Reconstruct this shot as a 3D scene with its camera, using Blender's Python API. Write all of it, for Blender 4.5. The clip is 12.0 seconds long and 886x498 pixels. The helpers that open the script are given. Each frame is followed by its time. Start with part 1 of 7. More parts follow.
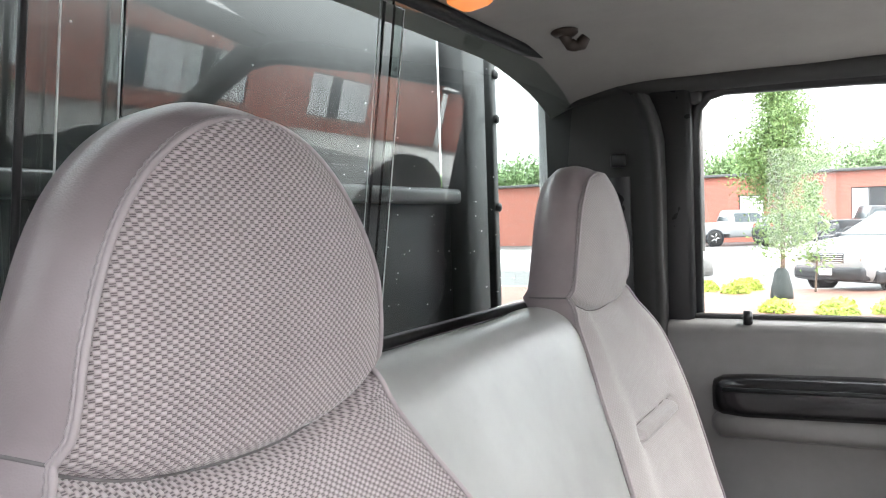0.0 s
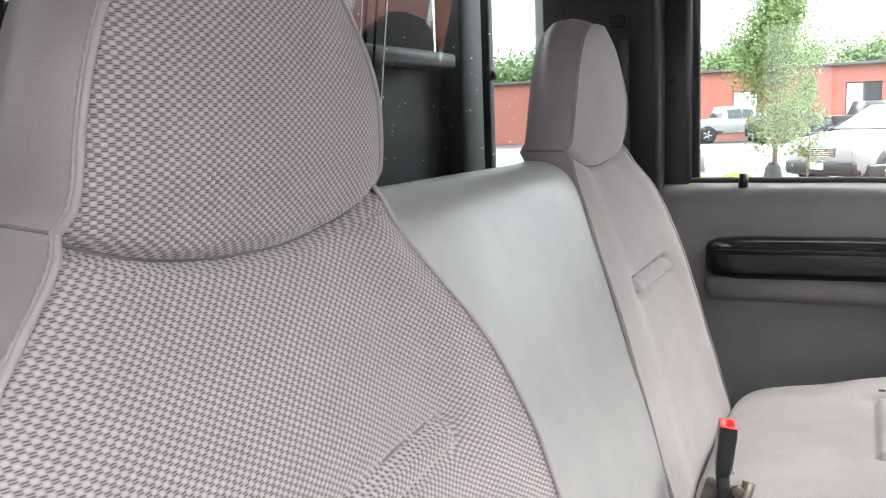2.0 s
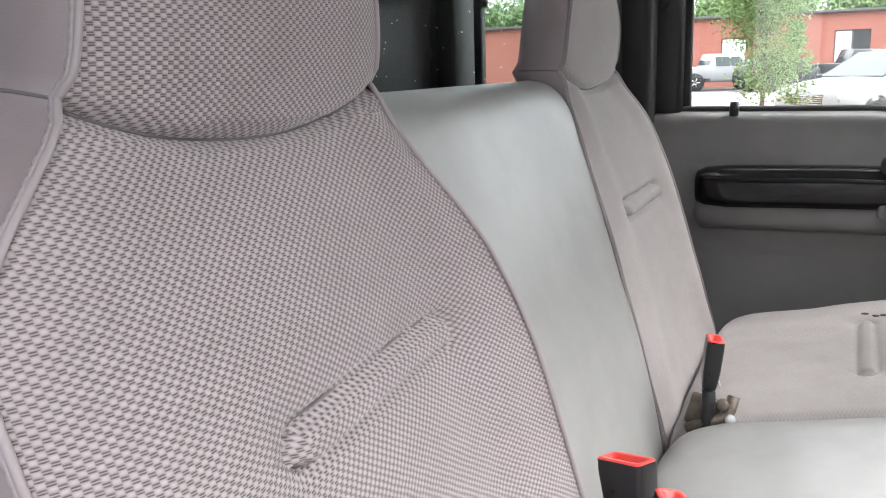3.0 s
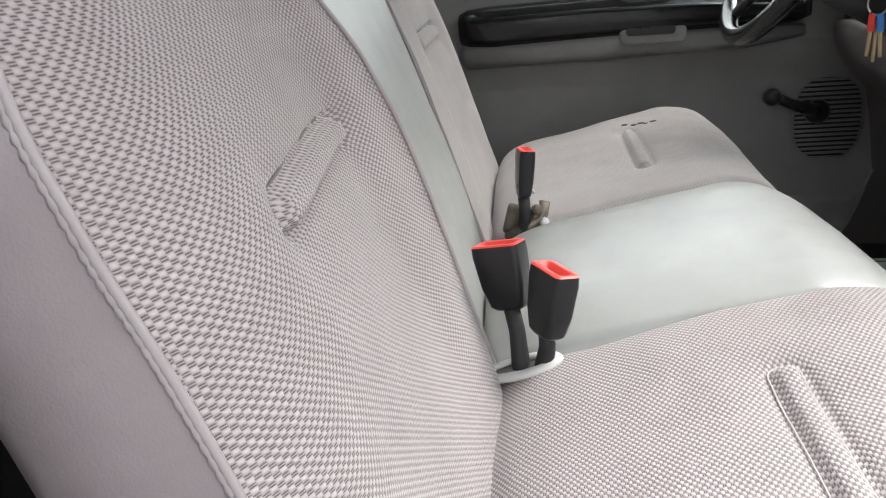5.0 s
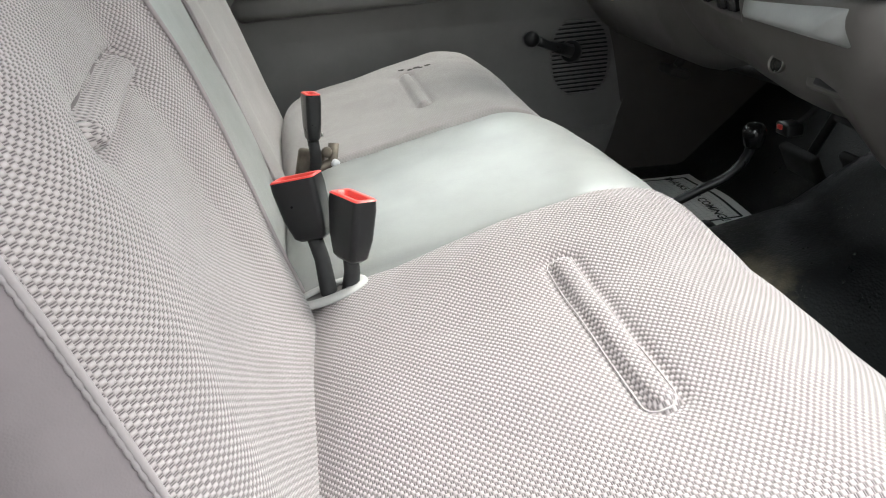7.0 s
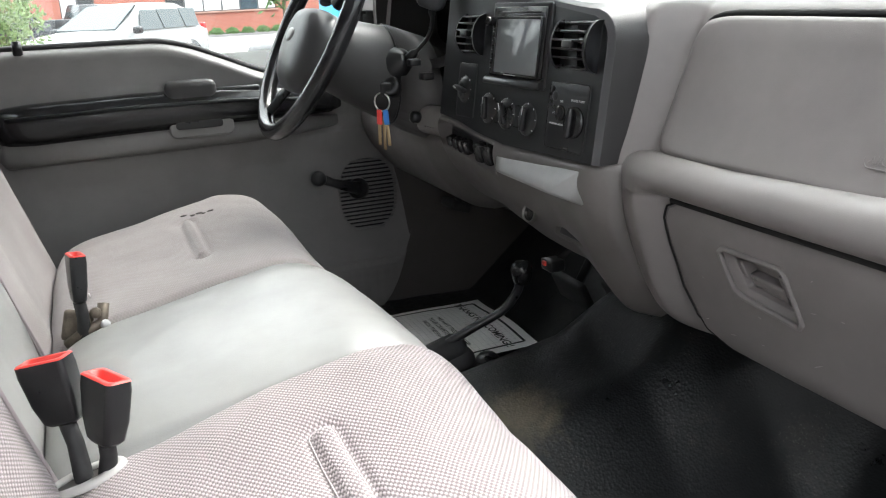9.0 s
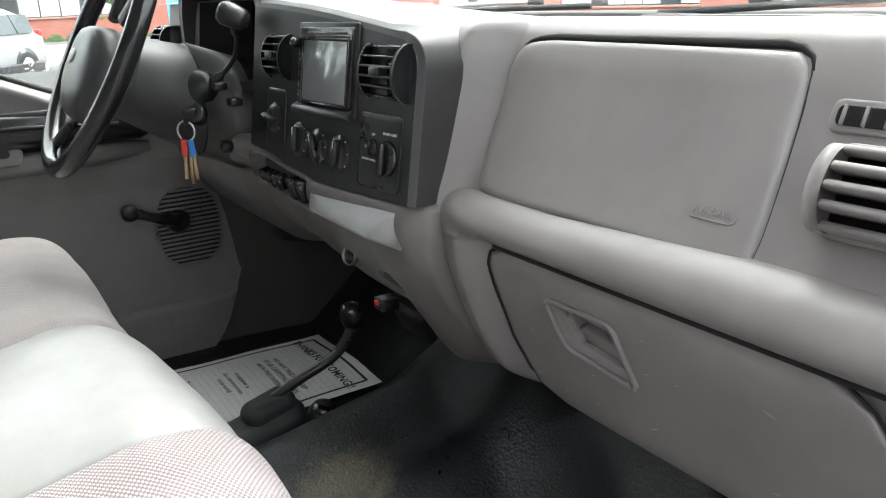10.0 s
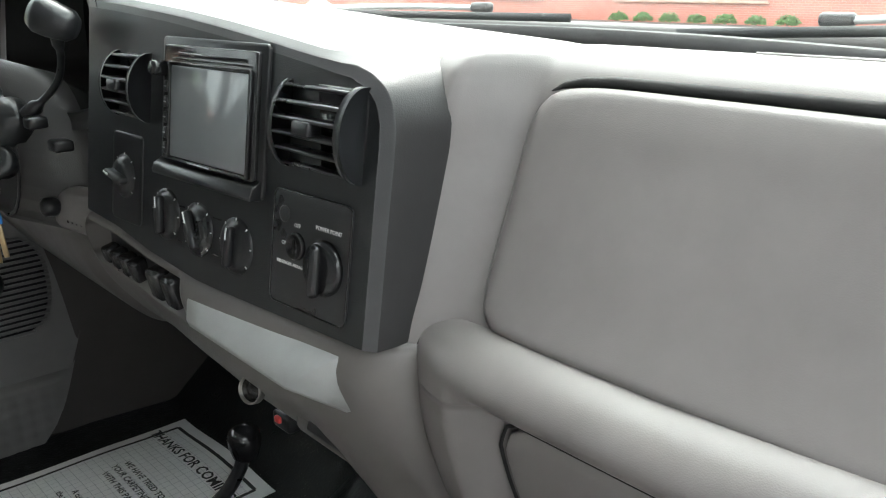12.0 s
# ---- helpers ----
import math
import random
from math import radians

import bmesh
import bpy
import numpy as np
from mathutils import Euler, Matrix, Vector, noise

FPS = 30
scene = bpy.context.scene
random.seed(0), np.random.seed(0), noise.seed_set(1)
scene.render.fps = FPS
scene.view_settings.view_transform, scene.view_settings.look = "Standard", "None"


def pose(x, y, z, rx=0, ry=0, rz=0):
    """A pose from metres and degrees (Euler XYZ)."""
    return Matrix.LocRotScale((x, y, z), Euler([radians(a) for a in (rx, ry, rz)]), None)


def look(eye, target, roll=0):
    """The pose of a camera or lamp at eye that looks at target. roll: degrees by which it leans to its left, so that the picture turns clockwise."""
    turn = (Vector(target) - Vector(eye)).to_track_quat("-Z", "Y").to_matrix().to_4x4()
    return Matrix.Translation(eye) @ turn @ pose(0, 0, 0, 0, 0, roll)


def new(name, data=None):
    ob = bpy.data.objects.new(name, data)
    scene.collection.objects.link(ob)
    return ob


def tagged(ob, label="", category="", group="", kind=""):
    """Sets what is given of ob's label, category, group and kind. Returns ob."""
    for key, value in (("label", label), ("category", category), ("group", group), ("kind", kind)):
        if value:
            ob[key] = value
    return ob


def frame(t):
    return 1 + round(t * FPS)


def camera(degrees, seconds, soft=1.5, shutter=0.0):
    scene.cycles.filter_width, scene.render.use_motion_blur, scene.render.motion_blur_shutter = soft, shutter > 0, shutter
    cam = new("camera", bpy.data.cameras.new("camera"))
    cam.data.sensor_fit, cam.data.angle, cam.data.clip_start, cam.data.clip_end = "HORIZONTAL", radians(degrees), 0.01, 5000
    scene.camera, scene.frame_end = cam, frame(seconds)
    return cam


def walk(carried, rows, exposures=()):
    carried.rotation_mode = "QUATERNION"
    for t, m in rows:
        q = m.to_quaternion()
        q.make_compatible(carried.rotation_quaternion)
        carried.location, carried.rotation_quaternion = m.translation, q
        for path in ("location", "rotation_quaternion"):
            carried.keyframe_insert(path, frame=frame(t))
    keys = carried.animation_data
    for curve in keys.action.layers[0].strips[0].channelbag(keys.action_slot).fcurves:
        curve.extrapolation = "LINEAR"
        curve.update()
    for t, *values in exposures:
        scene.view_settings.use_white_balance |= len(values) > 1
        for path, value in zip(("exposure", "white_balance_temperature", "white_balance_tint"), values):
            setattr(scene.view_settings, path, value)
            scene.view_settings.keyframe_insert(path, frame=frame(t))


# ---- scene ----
cam = camera(56.5, 12.0, soft=1.1)
PATH = [
    (0, (0.317, -0.846, 0.939), (-0.61, 0.925, 0.875), -1.8),
    (0.5, (0.322, -0.847, 0.925), (-0.605, 0.922, 0.811), -2.0),
    (1, (0.319, -0.849, 0.909), (-0.602, 0.918, 0.736), -2.0),
    (1.5, (0.309, -0.849, 0.887), (-0.605, 0.913, 0.647), -2.2),
    (2, (0.307, -0.849, 0.871), (-0.598, 0.908, 0.567), -2.2),
    (2.5, (0.304, -0.849, 0.852), (-0.586, 0.905, 0.49), -1.9),
    (2.7, (0.303, -0.852, 0.844), (-0.582, 0.899, 0.455), -1.7),
    (4.3, (0.231, -0.912, 0.787), (-0.32, 0.911, 0.177), -3.6),
    (4.5, (0.204, -0.917, 0.78), (-0.245, 0.925, 0.141), -3.6),
    (5, (0.176, -0.931, 0.759), (-0.05, 0.932, 0.066), -4.7),
    (5.5, (0.164, -0.945, 0.747), (0.126, 0.901, -0.022), -5.1),
    (6, (0.157, -0.961, 0.74), (0.236, 0.866, -0.07), -5.4),
    (6.5, (0.157, -0.976, 0.739), (0.332, 0.839, -0.083), -5.2),
    (7, (0.161, -0.988, 0.742), (0.434, 0.821, -0.065), -4.4),
    (7.2, (0.167, -0.991, 0.746), (0.479, 0.817, -0.049), -4.0),
    (8.8, (0.223, -1.006, 0.789), (0.88, 0.787, 0.194), -2.4),
    (9, (0.224, -1.005, 0.802), (0.944, 0.765, 0.212), -2.7),
    (9.5, (0.277, -0.987, 0.814), (1.14, 0.721, 0.234), -2.8),
    (10, (0.342, -0.919, 0.814), (1.345, 0.707, 0.222), -2.5),
    (10.5, (0.401, -0.82, 0.817), (1.49, 0.741, 0.203), -2.1),
    (11, (0.444, -0.73, 0.816), (1.599, 0.778, 0.191), -1.2),
    (11.5, (0.467, -0.649, 0.821), (1.681, 0.814, 0.2), -0.8),
    (12, (0.468, -0.572, 0.83), (1.747, 0.832, 0.204), -0.6),
]
walk(cam, [(t, look(eye, target, roll)) for t, eye, target, roll in PATH], exposures=[(0, 2.76, 6400, 12), (2.7, 2.22, 6400, 13), (4.3, 2.0, 6400, 11), (7.2, 2.05, 6400, 4), (8.8, 2.22, 6400, 9), (12, 2.53, 6350, 3)])

# ---- world, sun and exposure ----
world = bpy.data.worlds.new("overcast_sky")
scene.world = world
world.use_nodes = True
wn = world.node_tree
wn.nodes.clear()
w_out = wn.nodes.new("ShaderNodeOutputWorld")
w_bg = wn.nodes.new("ShaderNodeBackground")
w_sky = wn.nodes.new("ShaderNodeTexSky")
w_sky.sky_type = "NISHITA"
w_sky.sun_disc = False
w_sky.sun_elevation = radians(51)
w_sky.sun_rotation = radians(60)
w_sky.air_density, w_sky.dust_density, w_sky.ozone_density = 1.0, 4.0, 1.0
w_mix = wn.nodes.new("ShaderNodeMix")
w_mix.data_type = "RGBA"
w_mix.inputs[0].default_value = 0.85
# an overcast sky is three times as bright overhead as at the horizon
w_co = wn.nodes.new("ShaderNodeTexCoord")
w_sep = wn.nodes.new("ShaderNodeSeparateXYZ")
wn.links.new(w_co.outputs["Generated"], w_sep.inputs[0])
w_up = wn.nodes.new("ShaderNodeMapRange")
w_up.inputs["To Min"].default_value, w_up.inputs["To Max"].default_value = 0.48, 1.52
wn.links.new(w_sep.outputs[2], w_up.inputs["Value"])
w_deck = wn.nodes.new("ShaderNodeVectorMath")
w_deck.operation = "SCALE"
w_deck.inputs[0].default_value = (16.0, 16.3, 16.6)      # cloud deck
wn.links.new(w_up.outputs[0], w_deck.inputs["Scale"])
wn.links.new(w_deck.outputs[0], w_mix.inputs[7])
wn.links.new(w_sky.outputs[0], w_mix.inputs[6])
wn.links.new(w_mix.outputs[2], w_bg.inputs[0])
w_bg.inputs[1].default_value = 0.075
wn.links.new(w_bg.outputs[0], w_out.inputs[0])

sun_data = bpy.data.lights.new("sun", "SUN")
sun_data.energy, sun_data.angle, sun_data.color = 1.0, radians(30), (1.0, 0.97, 0.93)
sun = new("sun", sun_data)
sun.matrix_world = look((7.0, 4.0, 10.0), (0, 0, 0))


from mathutils.bvhtree import BVHTree

# ---- mesh tools ----
BASE = {}


def thing(name, base, label, category, group="", kind=""):
    ob = new(name)
    ob.empty_display_size = 0.05
    ob.location = base
    BASE[ob.name] = Vector(base)
    return tagged(ob, label, category, group, kind)


def mk(name, vf, material, parent=None, label="", uv=None, smooth=True, category="", kind="", group=""):
    verts, faces = vf
    me = bpy.data.meshes.new(name)
    me.from_pydata([tuple(v) for v in verts], [], faces)
    if uv is not None:
        layer = me.uv_layers.new(name="UVMap")
        idx = np.empty(len(me.loops), dtype=np.int32)
        me.loops.foreach_get("vertex_index", idx)
        layer.data.foreach_set("uv", np.asarray(uv, dtype=np.float32)[idx].ravel())
    if smooth:
        me.polygons.foreach_set("use_smooth", [True] * len(me.polygons))
    me.materials.append(material)
    me.update()
    ob = new(name, me)
    if parent is not None:
        ob.parent = parent
        if parent.name in BASE:
            ob.matrix_parent_inverse = Matrix.Translation(-BASE[parent.name])
    return tagged(ob, label, category, group, kind)


def grid(fn, us, vs, wrap=False):
    """Points fn(u, v) in rows of v; faces wind so that u x v is the outside."""
    nu, nv = len(us), len(vs)
    verts = [fn(u, v) for v in vs for u in us]
    faces = []
    for j in range(nv - 1):
        for i in range(nu if wrap else nu - 1):
            k = (i + 1) % nu
            faces.append((j * nu + i, j * nu + k, (j + 1) * nu + k, (j + 1) * nu + i))
    return verts, faces


def join(*parts):
    verts, faces = [], []
    for v, f in parts:
        n = len(verts)
        verts += list(v)
        faces += [tuple(i + n for i in q) for q in f]
    return verts, faces


def moved(vf, m):
    return [m @ Vector(v) for v in vf[0]], vf[1]


def rbox(c, s, r=0.004, seg=2, rot=None):
    """A box of centre c and size s with rounded edges; rot: degrees XYZ."""
    bm = bmesh.new()
    bmesh.ops.create_cube(bm, size=1)
    for v in bm.verts:
        v.co = Vector((v.co.x * s[0], v.co.y * s[1], v.co.z * s[2]))
    if r > 0:
        bmesh.ops.bevel(bm, geom=bm.edges[:], offset=min(r, 0.49 * min(s)), segments=seg, profile=0.5, affect="EDGES")
    m = pose(*c, *(rot or (0, 0, 0)))
    out = [m @ v.co for v in bm.verts], [tuple(v.index for v in f.verts) for f in bm.faces]
    bm.free()
    return out


def frames_along(pts, closed=False):
    pts = [Vector(p) for p in pts]
    n = len(pts)
    tans = []
    for i in range(n):
        a = pts[i - 1] if (i > 0 or closed) else pts[i]
        b = pts[(i + 1) % n] if (i < n - 1 or closed) else pts[i]
        tans.append((b - a).normalized())
    up = Vector((0, 0, 1)) if abs(tans[0].z) < 0.9 else Vector((1, 0, 0))
    x = tans[0].cross(up).normalized()
    out = []
    for t in tans:
        x = (x - t * x.dot(t)).normalized()
        out.append((x, t.cross(x)))
    return pts, out


def tube(pts, r, n=10, closed=False, caps=True, flat=1.0):
    """A round bar along the points; r may be one radius or one a point."""
    pts, fr = frames_along(pts, closed)
    m = len(pts)
    rs = r if isinstance(r, (list, tuple)) else [r] * m
    verts, faces = [], []
    for p, (a, b), q in zip(pts, fr, rs):
        for k in range(n):
            w = 2 * math.pi * k / n
            verts.append(p + a * (q * math.cos(w)) + b * (q * flat * math.sin(w)))
    for j in range(m if closed else m - 1):
        for k in range(n):
            l, o = (k + 1) % n, ((j + 1) % m) * n
            faces.append((j * n + k, o + k, o + l, j * n + l))
    if caps and not closed:
        faces += [tuple(range(n)), tuple((m - 1) * n + k for k in reversed(range(n)))]
    return verts, faces


def lathe(profile, m, n=28):
    """Rings of (radius, height) round z, laid by the pose m; closed at radius 0."""
    verts, faces = [], []
    for r, h in profile:
        for k in range(n):
            w = 2 * math.pi * k / n
            verts.append(m @ Vector((r * math.cos(w), r * math.sin(w), h)))
    for j in range(len(profile) - 1):
        for k in range(n):
            l = (k + 1) % n
            faces.append((j * n + k, j * n + l, (j + 1) * n + l, (j + 1) * n + k))
    faces.append(tuple(reversed(range(n))))
    faces.append(tuple((len(profile) - 1) * n + k for k in range(n)))
    return verts, faces


def curve(points, n):
    """n points on a smooth curve through the given ones (any dimension), evenly spread."""
    p = np.array(points, float)
    q = np.vstack([2 * p[0] - p[1], p, 2 * p[-1] - p[-2]])
    fine = []
    for i in range(1, len(q) - 2):
        for t in np.linspace(0, 1, 24, endpoint=False):
            fine.append(0.5 * (2 * q[i] + (q[i + 1] - q[i - 1]) * t + (2 * q[i - 1] - 5 * q[i] + 4 * q[i + 1] - q[i + 2]) * t**2
                               + (3 * q[i] - q[i - 1] - 3 * q[i + 1] + q[i + 2]) * t**3))
    fine = np.array(fine + [p[-1]])
    s = np.r_[0, np.cumsum(np.linalg.norm(np.diff(fine, axis=0), axis=1))]
    want = np.linspace(0, s[-1], n)
    return np.stack([np.interp(want, s, fine[:, k]) for k in range(p.shape[1])], 1)


def extrude(outline, axis, a, b, r=0.0):
    """A closed outline of 2D points carried along an axis from a to b; the other two axes in order. r: a rounding of both rims."""
    pts = np.array(outline, float)
    mid = pts.mean(0)
    if r == 0:
        rings = [(a, 0.0), (b, 0.0)]
    else:
        rings = [(a, r), (a + 0.3 * r, 0.3 * r), (a + r, 0.0), (b - r, 0.0), (b - 0.3 * r, 0.3 * r), (b, r)]
    d = np.roll(pts, -1, 0) - np.roll(pts, 1, 0)
    nrm = np.stack([d[:, 1], -d[:, 0]], 1)
    nrm /= np.linalg.norm(nrm, axis=1, keepdims=True) + 1e-12
    if ((pts + nrm * 1e-3 - mid) ** 2).sum() < ((pts - mid) ** 2).sum():
        nrm = -nrm
    verts, faces, n = [], [], len(pts)
    for h, inset in rings:
        for p in pts - nrm * inset:
            v = list(p)
            v.insert(axis, h)
            verts.append(v)
    for j in range(len(rings) - 1):
        for k in range(n):
            l = (k + 1) % n
            faces.append((j * n + k, j * n + l, (j + 1) * n + l, (j + 1) * n + k))
    faces += [tuple(reversed(range(n))), tuple((len(rings) - 1) * n + k for k in range(n))]
    return verts, faces


def rounded(w, h, r, n=6, cx=0.0, cy=0.0):
    """The outline of a rounded rectangle."""
    out = []
    for sx, sy, a in ((1, 1, 0), (-1, 1, 90), (-1, -1, 180), (1, -1, 270)):
        for k in range(n + 1):
            w_ = radians(a + 90 * k / n)
            out.append((cx + sx * (w / 2 - r) + r * math.cos(w_), cy + sy * (h / 2 - r) + r * math.sin(w_)))
    return out


def slab(outline, place, thick, bevel=0.003, rings=3):
    """A raised plate with the given outline in (a, b), laid on a surface place(a, b, height) -> point; its middle is filled by shrinking rings."""
    pts = np.array(outline, float)
    mid = pts.mean(0)
    d = np.roll(pts, -1, 0) - np.roll(pts, 1, 0)
    nrm = np.stack([d[:, 1], -d[:, 0]], 1)
    nrm /= np.linalg.norm(nrm, axis=1, keepdims=True) + 1e-12
    if ((pts + nrm * 1e-3 - mid) ** 2).sum() < ((pts - mid) ** 2).sum():
        nrm = -nrm
    rows = [(pts, -0.002)]
    for k in range(rings + 1):
        w = math.pi / 2 * k / rings
        rows.append((pts - nrm * bevel * (1 - math.cos(w)), thick - bevel * (1 - math.sin(w))))
    top = pts - nrm * bevel
    for f in (0.85, 0.6, 0.35, 0.12):
        rows.append((mid + (top - mid) * f, thick))
    verts, faces, n = [], [], len(pts)
    for p, h in rows:
        verts += [place(a, b, h) for a, b in p]
    for j in range(len(rows) - 1):
        for k in range(n):
            l = (k + 1) % n
            faces.append((j * n + k, j * n + l, (j + 1) * n + l, (j + 1) * n + k))
    faces.append(tuple((len(rows) - 1) * n + k for k in range(n)))
    return verts, faces


def dense(outline_, step=0.006):
    pts = [Vector(p) for p in outline_]
    res = []
    for k, p in enumerate(pts):
        q = pts[(k + 1) % len(pts)]
        m = max(1, int((q - p).length / step))
        res += [tuple(p.lerp(q, j / m)) for j in range(m)]
    return res


def lettering(name, body, size, material, parent, m, depth=0.0003, align="CENTER", bold=0.0):
    cu = bpy.data.curves.new(name, "FONT")
    cu.offset = bold
    cu.body, cu.size, cu.align_x, cu.align_y, cu.extrude, cu.resolution_u = body, size, align, "CENTER", depth, 2
    tmp = bpy.data.objects.new(name + "_tmp", cu)
    scene.collection.objects.link(tmp)
    me = bpy.data.meshes.new_from_object(tmp.evaluated_get(bpy.context.evaluated_depsgraph_get()))
    bpy.data.objects.remove(tmp)
    bpy.data.curves.remove(cu)
    me.name = name
    me.transform(m)
    me.materials.clear()
    me.materials.append(material)
    ob = new(name, me)
    if parent is not None:
        ob.parent = parent
        if parent.name in BASE:
            ob.matrix_parent_inverse = Matrix.Translation(-BASE[parent.name])
    return ob


# ---- materials ----
class Mat:
    """A small builder for node materials."""

    def __init__(self, name):
        self.m = bpy.data.materials.new(name)
        self.m.use_nodes = True
        self.t = self.m.node_tree
        self.b = self.t.nodes["Principled BSDF"]

    def n(self, kind, **values):
        node = self.t.nodes.new(kind)
        for key, value in values.items():
            if key == "op":
                node.operation = value
            elif key.startswith("i"):
                node.inputs[int(key[1:])].default_value = value
        return node

    def link(self, a, b):
        self.t.links.new(a, b)
        return self

    def math(self, op, a, b=None, c=None):
        node = self.t.nodes.new("ShaderNodeMath")
        node.operation = op
        for k, v in enumerate((a, b, c)):
            if v is None:
                continue
            if isinstance(v, (int, float)):
                node.inputs[k].default_value = v
            else:
                self.t.links.new(v, node.inputs[k])
        return node.outputs[0]

    def coords(self, what="Object"):
        return self.t.nodes.new("ShaderNodeTexCoord").outputs[what]

    def noise(self, scale, detail=4, rough=0.6, coords=None, stretch=None):
        node = self.t.nodes.new("ShaderNodeTexNoise")
        node.inputs["Scale"].default_value, node.inputs["Detail"].default_value, node.inputs["Roughness"].default_value = scale, detail, rough
        src = coords if coords is not None else self.coords()
        if stretch:
            mp = self.t.nodes.new("ShaderNodeMapping")
            mp.inputs["Scale"].default_value = stretch
            self.t.links.new(src, mp.inputs[0])
            src = mp.outputs[0]
        self.t.links.new(src, node.inputs["Vector"])
        return node.outputs["Fac"]

    def ramp(self, fac, *stops):
        node = self.t.nodes.new("ShaderNodeValToRGB")
        el = node.color_ramp.elements
        while len(el) < len(stops):
            el.new(0.5)
        for e, (p, c) in zip(el, stops):
            e.position, e.color = p, (*c, 1) if len(c) == 3 else c
        self.t.links.new(fac, node.inputs[0])
        return node.outputs[0]

    def mix(self, fac, a, b):
        node = self.t.nodes.new("ShaderNodeMix")
        node.data_type = "RGBA"
        for k, v in ((0, fac), (6, a), (7, b)):
            if isinstance(v, (int, float)):
                node.inputs[k].default_value = v
            elif isinstance(v, tuple):
                node.inputs[k].default_value = (*v, 1)
            else:
                self.t.links.new(v, node.inputs[k])
        return node.outputs[2]

    def color(self, c):
        if isinstance(c, tuple):
            self.b.inputs["Base Color"].default_value = (*c, 1)
        else:
            self.t.links.new(c, self.b.inputs["Base Color"])
        return self

    def set(self, rough=0.5, metal=0.0, spec=0.5, **more):
        for key, v in (("Roughness", rough), ("Metallic", metal), ("Specular IOR Level", spec)):
            if isinstance(v, (int, float)):
                self.b.inputs[key].default_value = v
            else:
                self.t.links.new(v, self.b.inputs[key])
        return self

    def bump(self, height, strength=0.3, distance=0.001):
        node = self.t.nodes.new("ShaderNodeBump")
        node.inputs["Strength"].default_value, node.inputs["Distance"].default_value = strength, distance
        self.t.links.new(height, node.inputs["Height"])
        self.t.links.new(node.outputs[0], self.b.inputs["Normal"])
        return self


def plastic(name, col, rough=0.5, grain=900, strength=0.25, vary=0.12, spec=0.5):
    """Moulded plastic or vinyl: a fine grain in the surface, and faint smudges."""
    m = Mat(name)
    big = m.noise(7, 5, 0.65)
    lo, hi = tuple(c * (1 - vary) for c in col), tuple(min(1, c * (1 + vary)) for c in col)
    m.color(m.ramp(big, (0.3, lo), (0.7, hi)))
    m.set(m.math("MULTIPLY_ADD", m.noise(16, 4), 0.22, rough - 0.11), spec=spec)
    vor = m.t.nodes.new("ShaderNodeTexVoronoi")
    vor.inputs["Scale"].default_value = grain
    m.link(m.coords(), vor.inputs["Vector"])
    m.bump(m.math("ADD", vor.outputs["Distance"], m.math("MULTIPLY", m.noise(60, 3), 0.6)), strength, 0.0004)
    return m.m


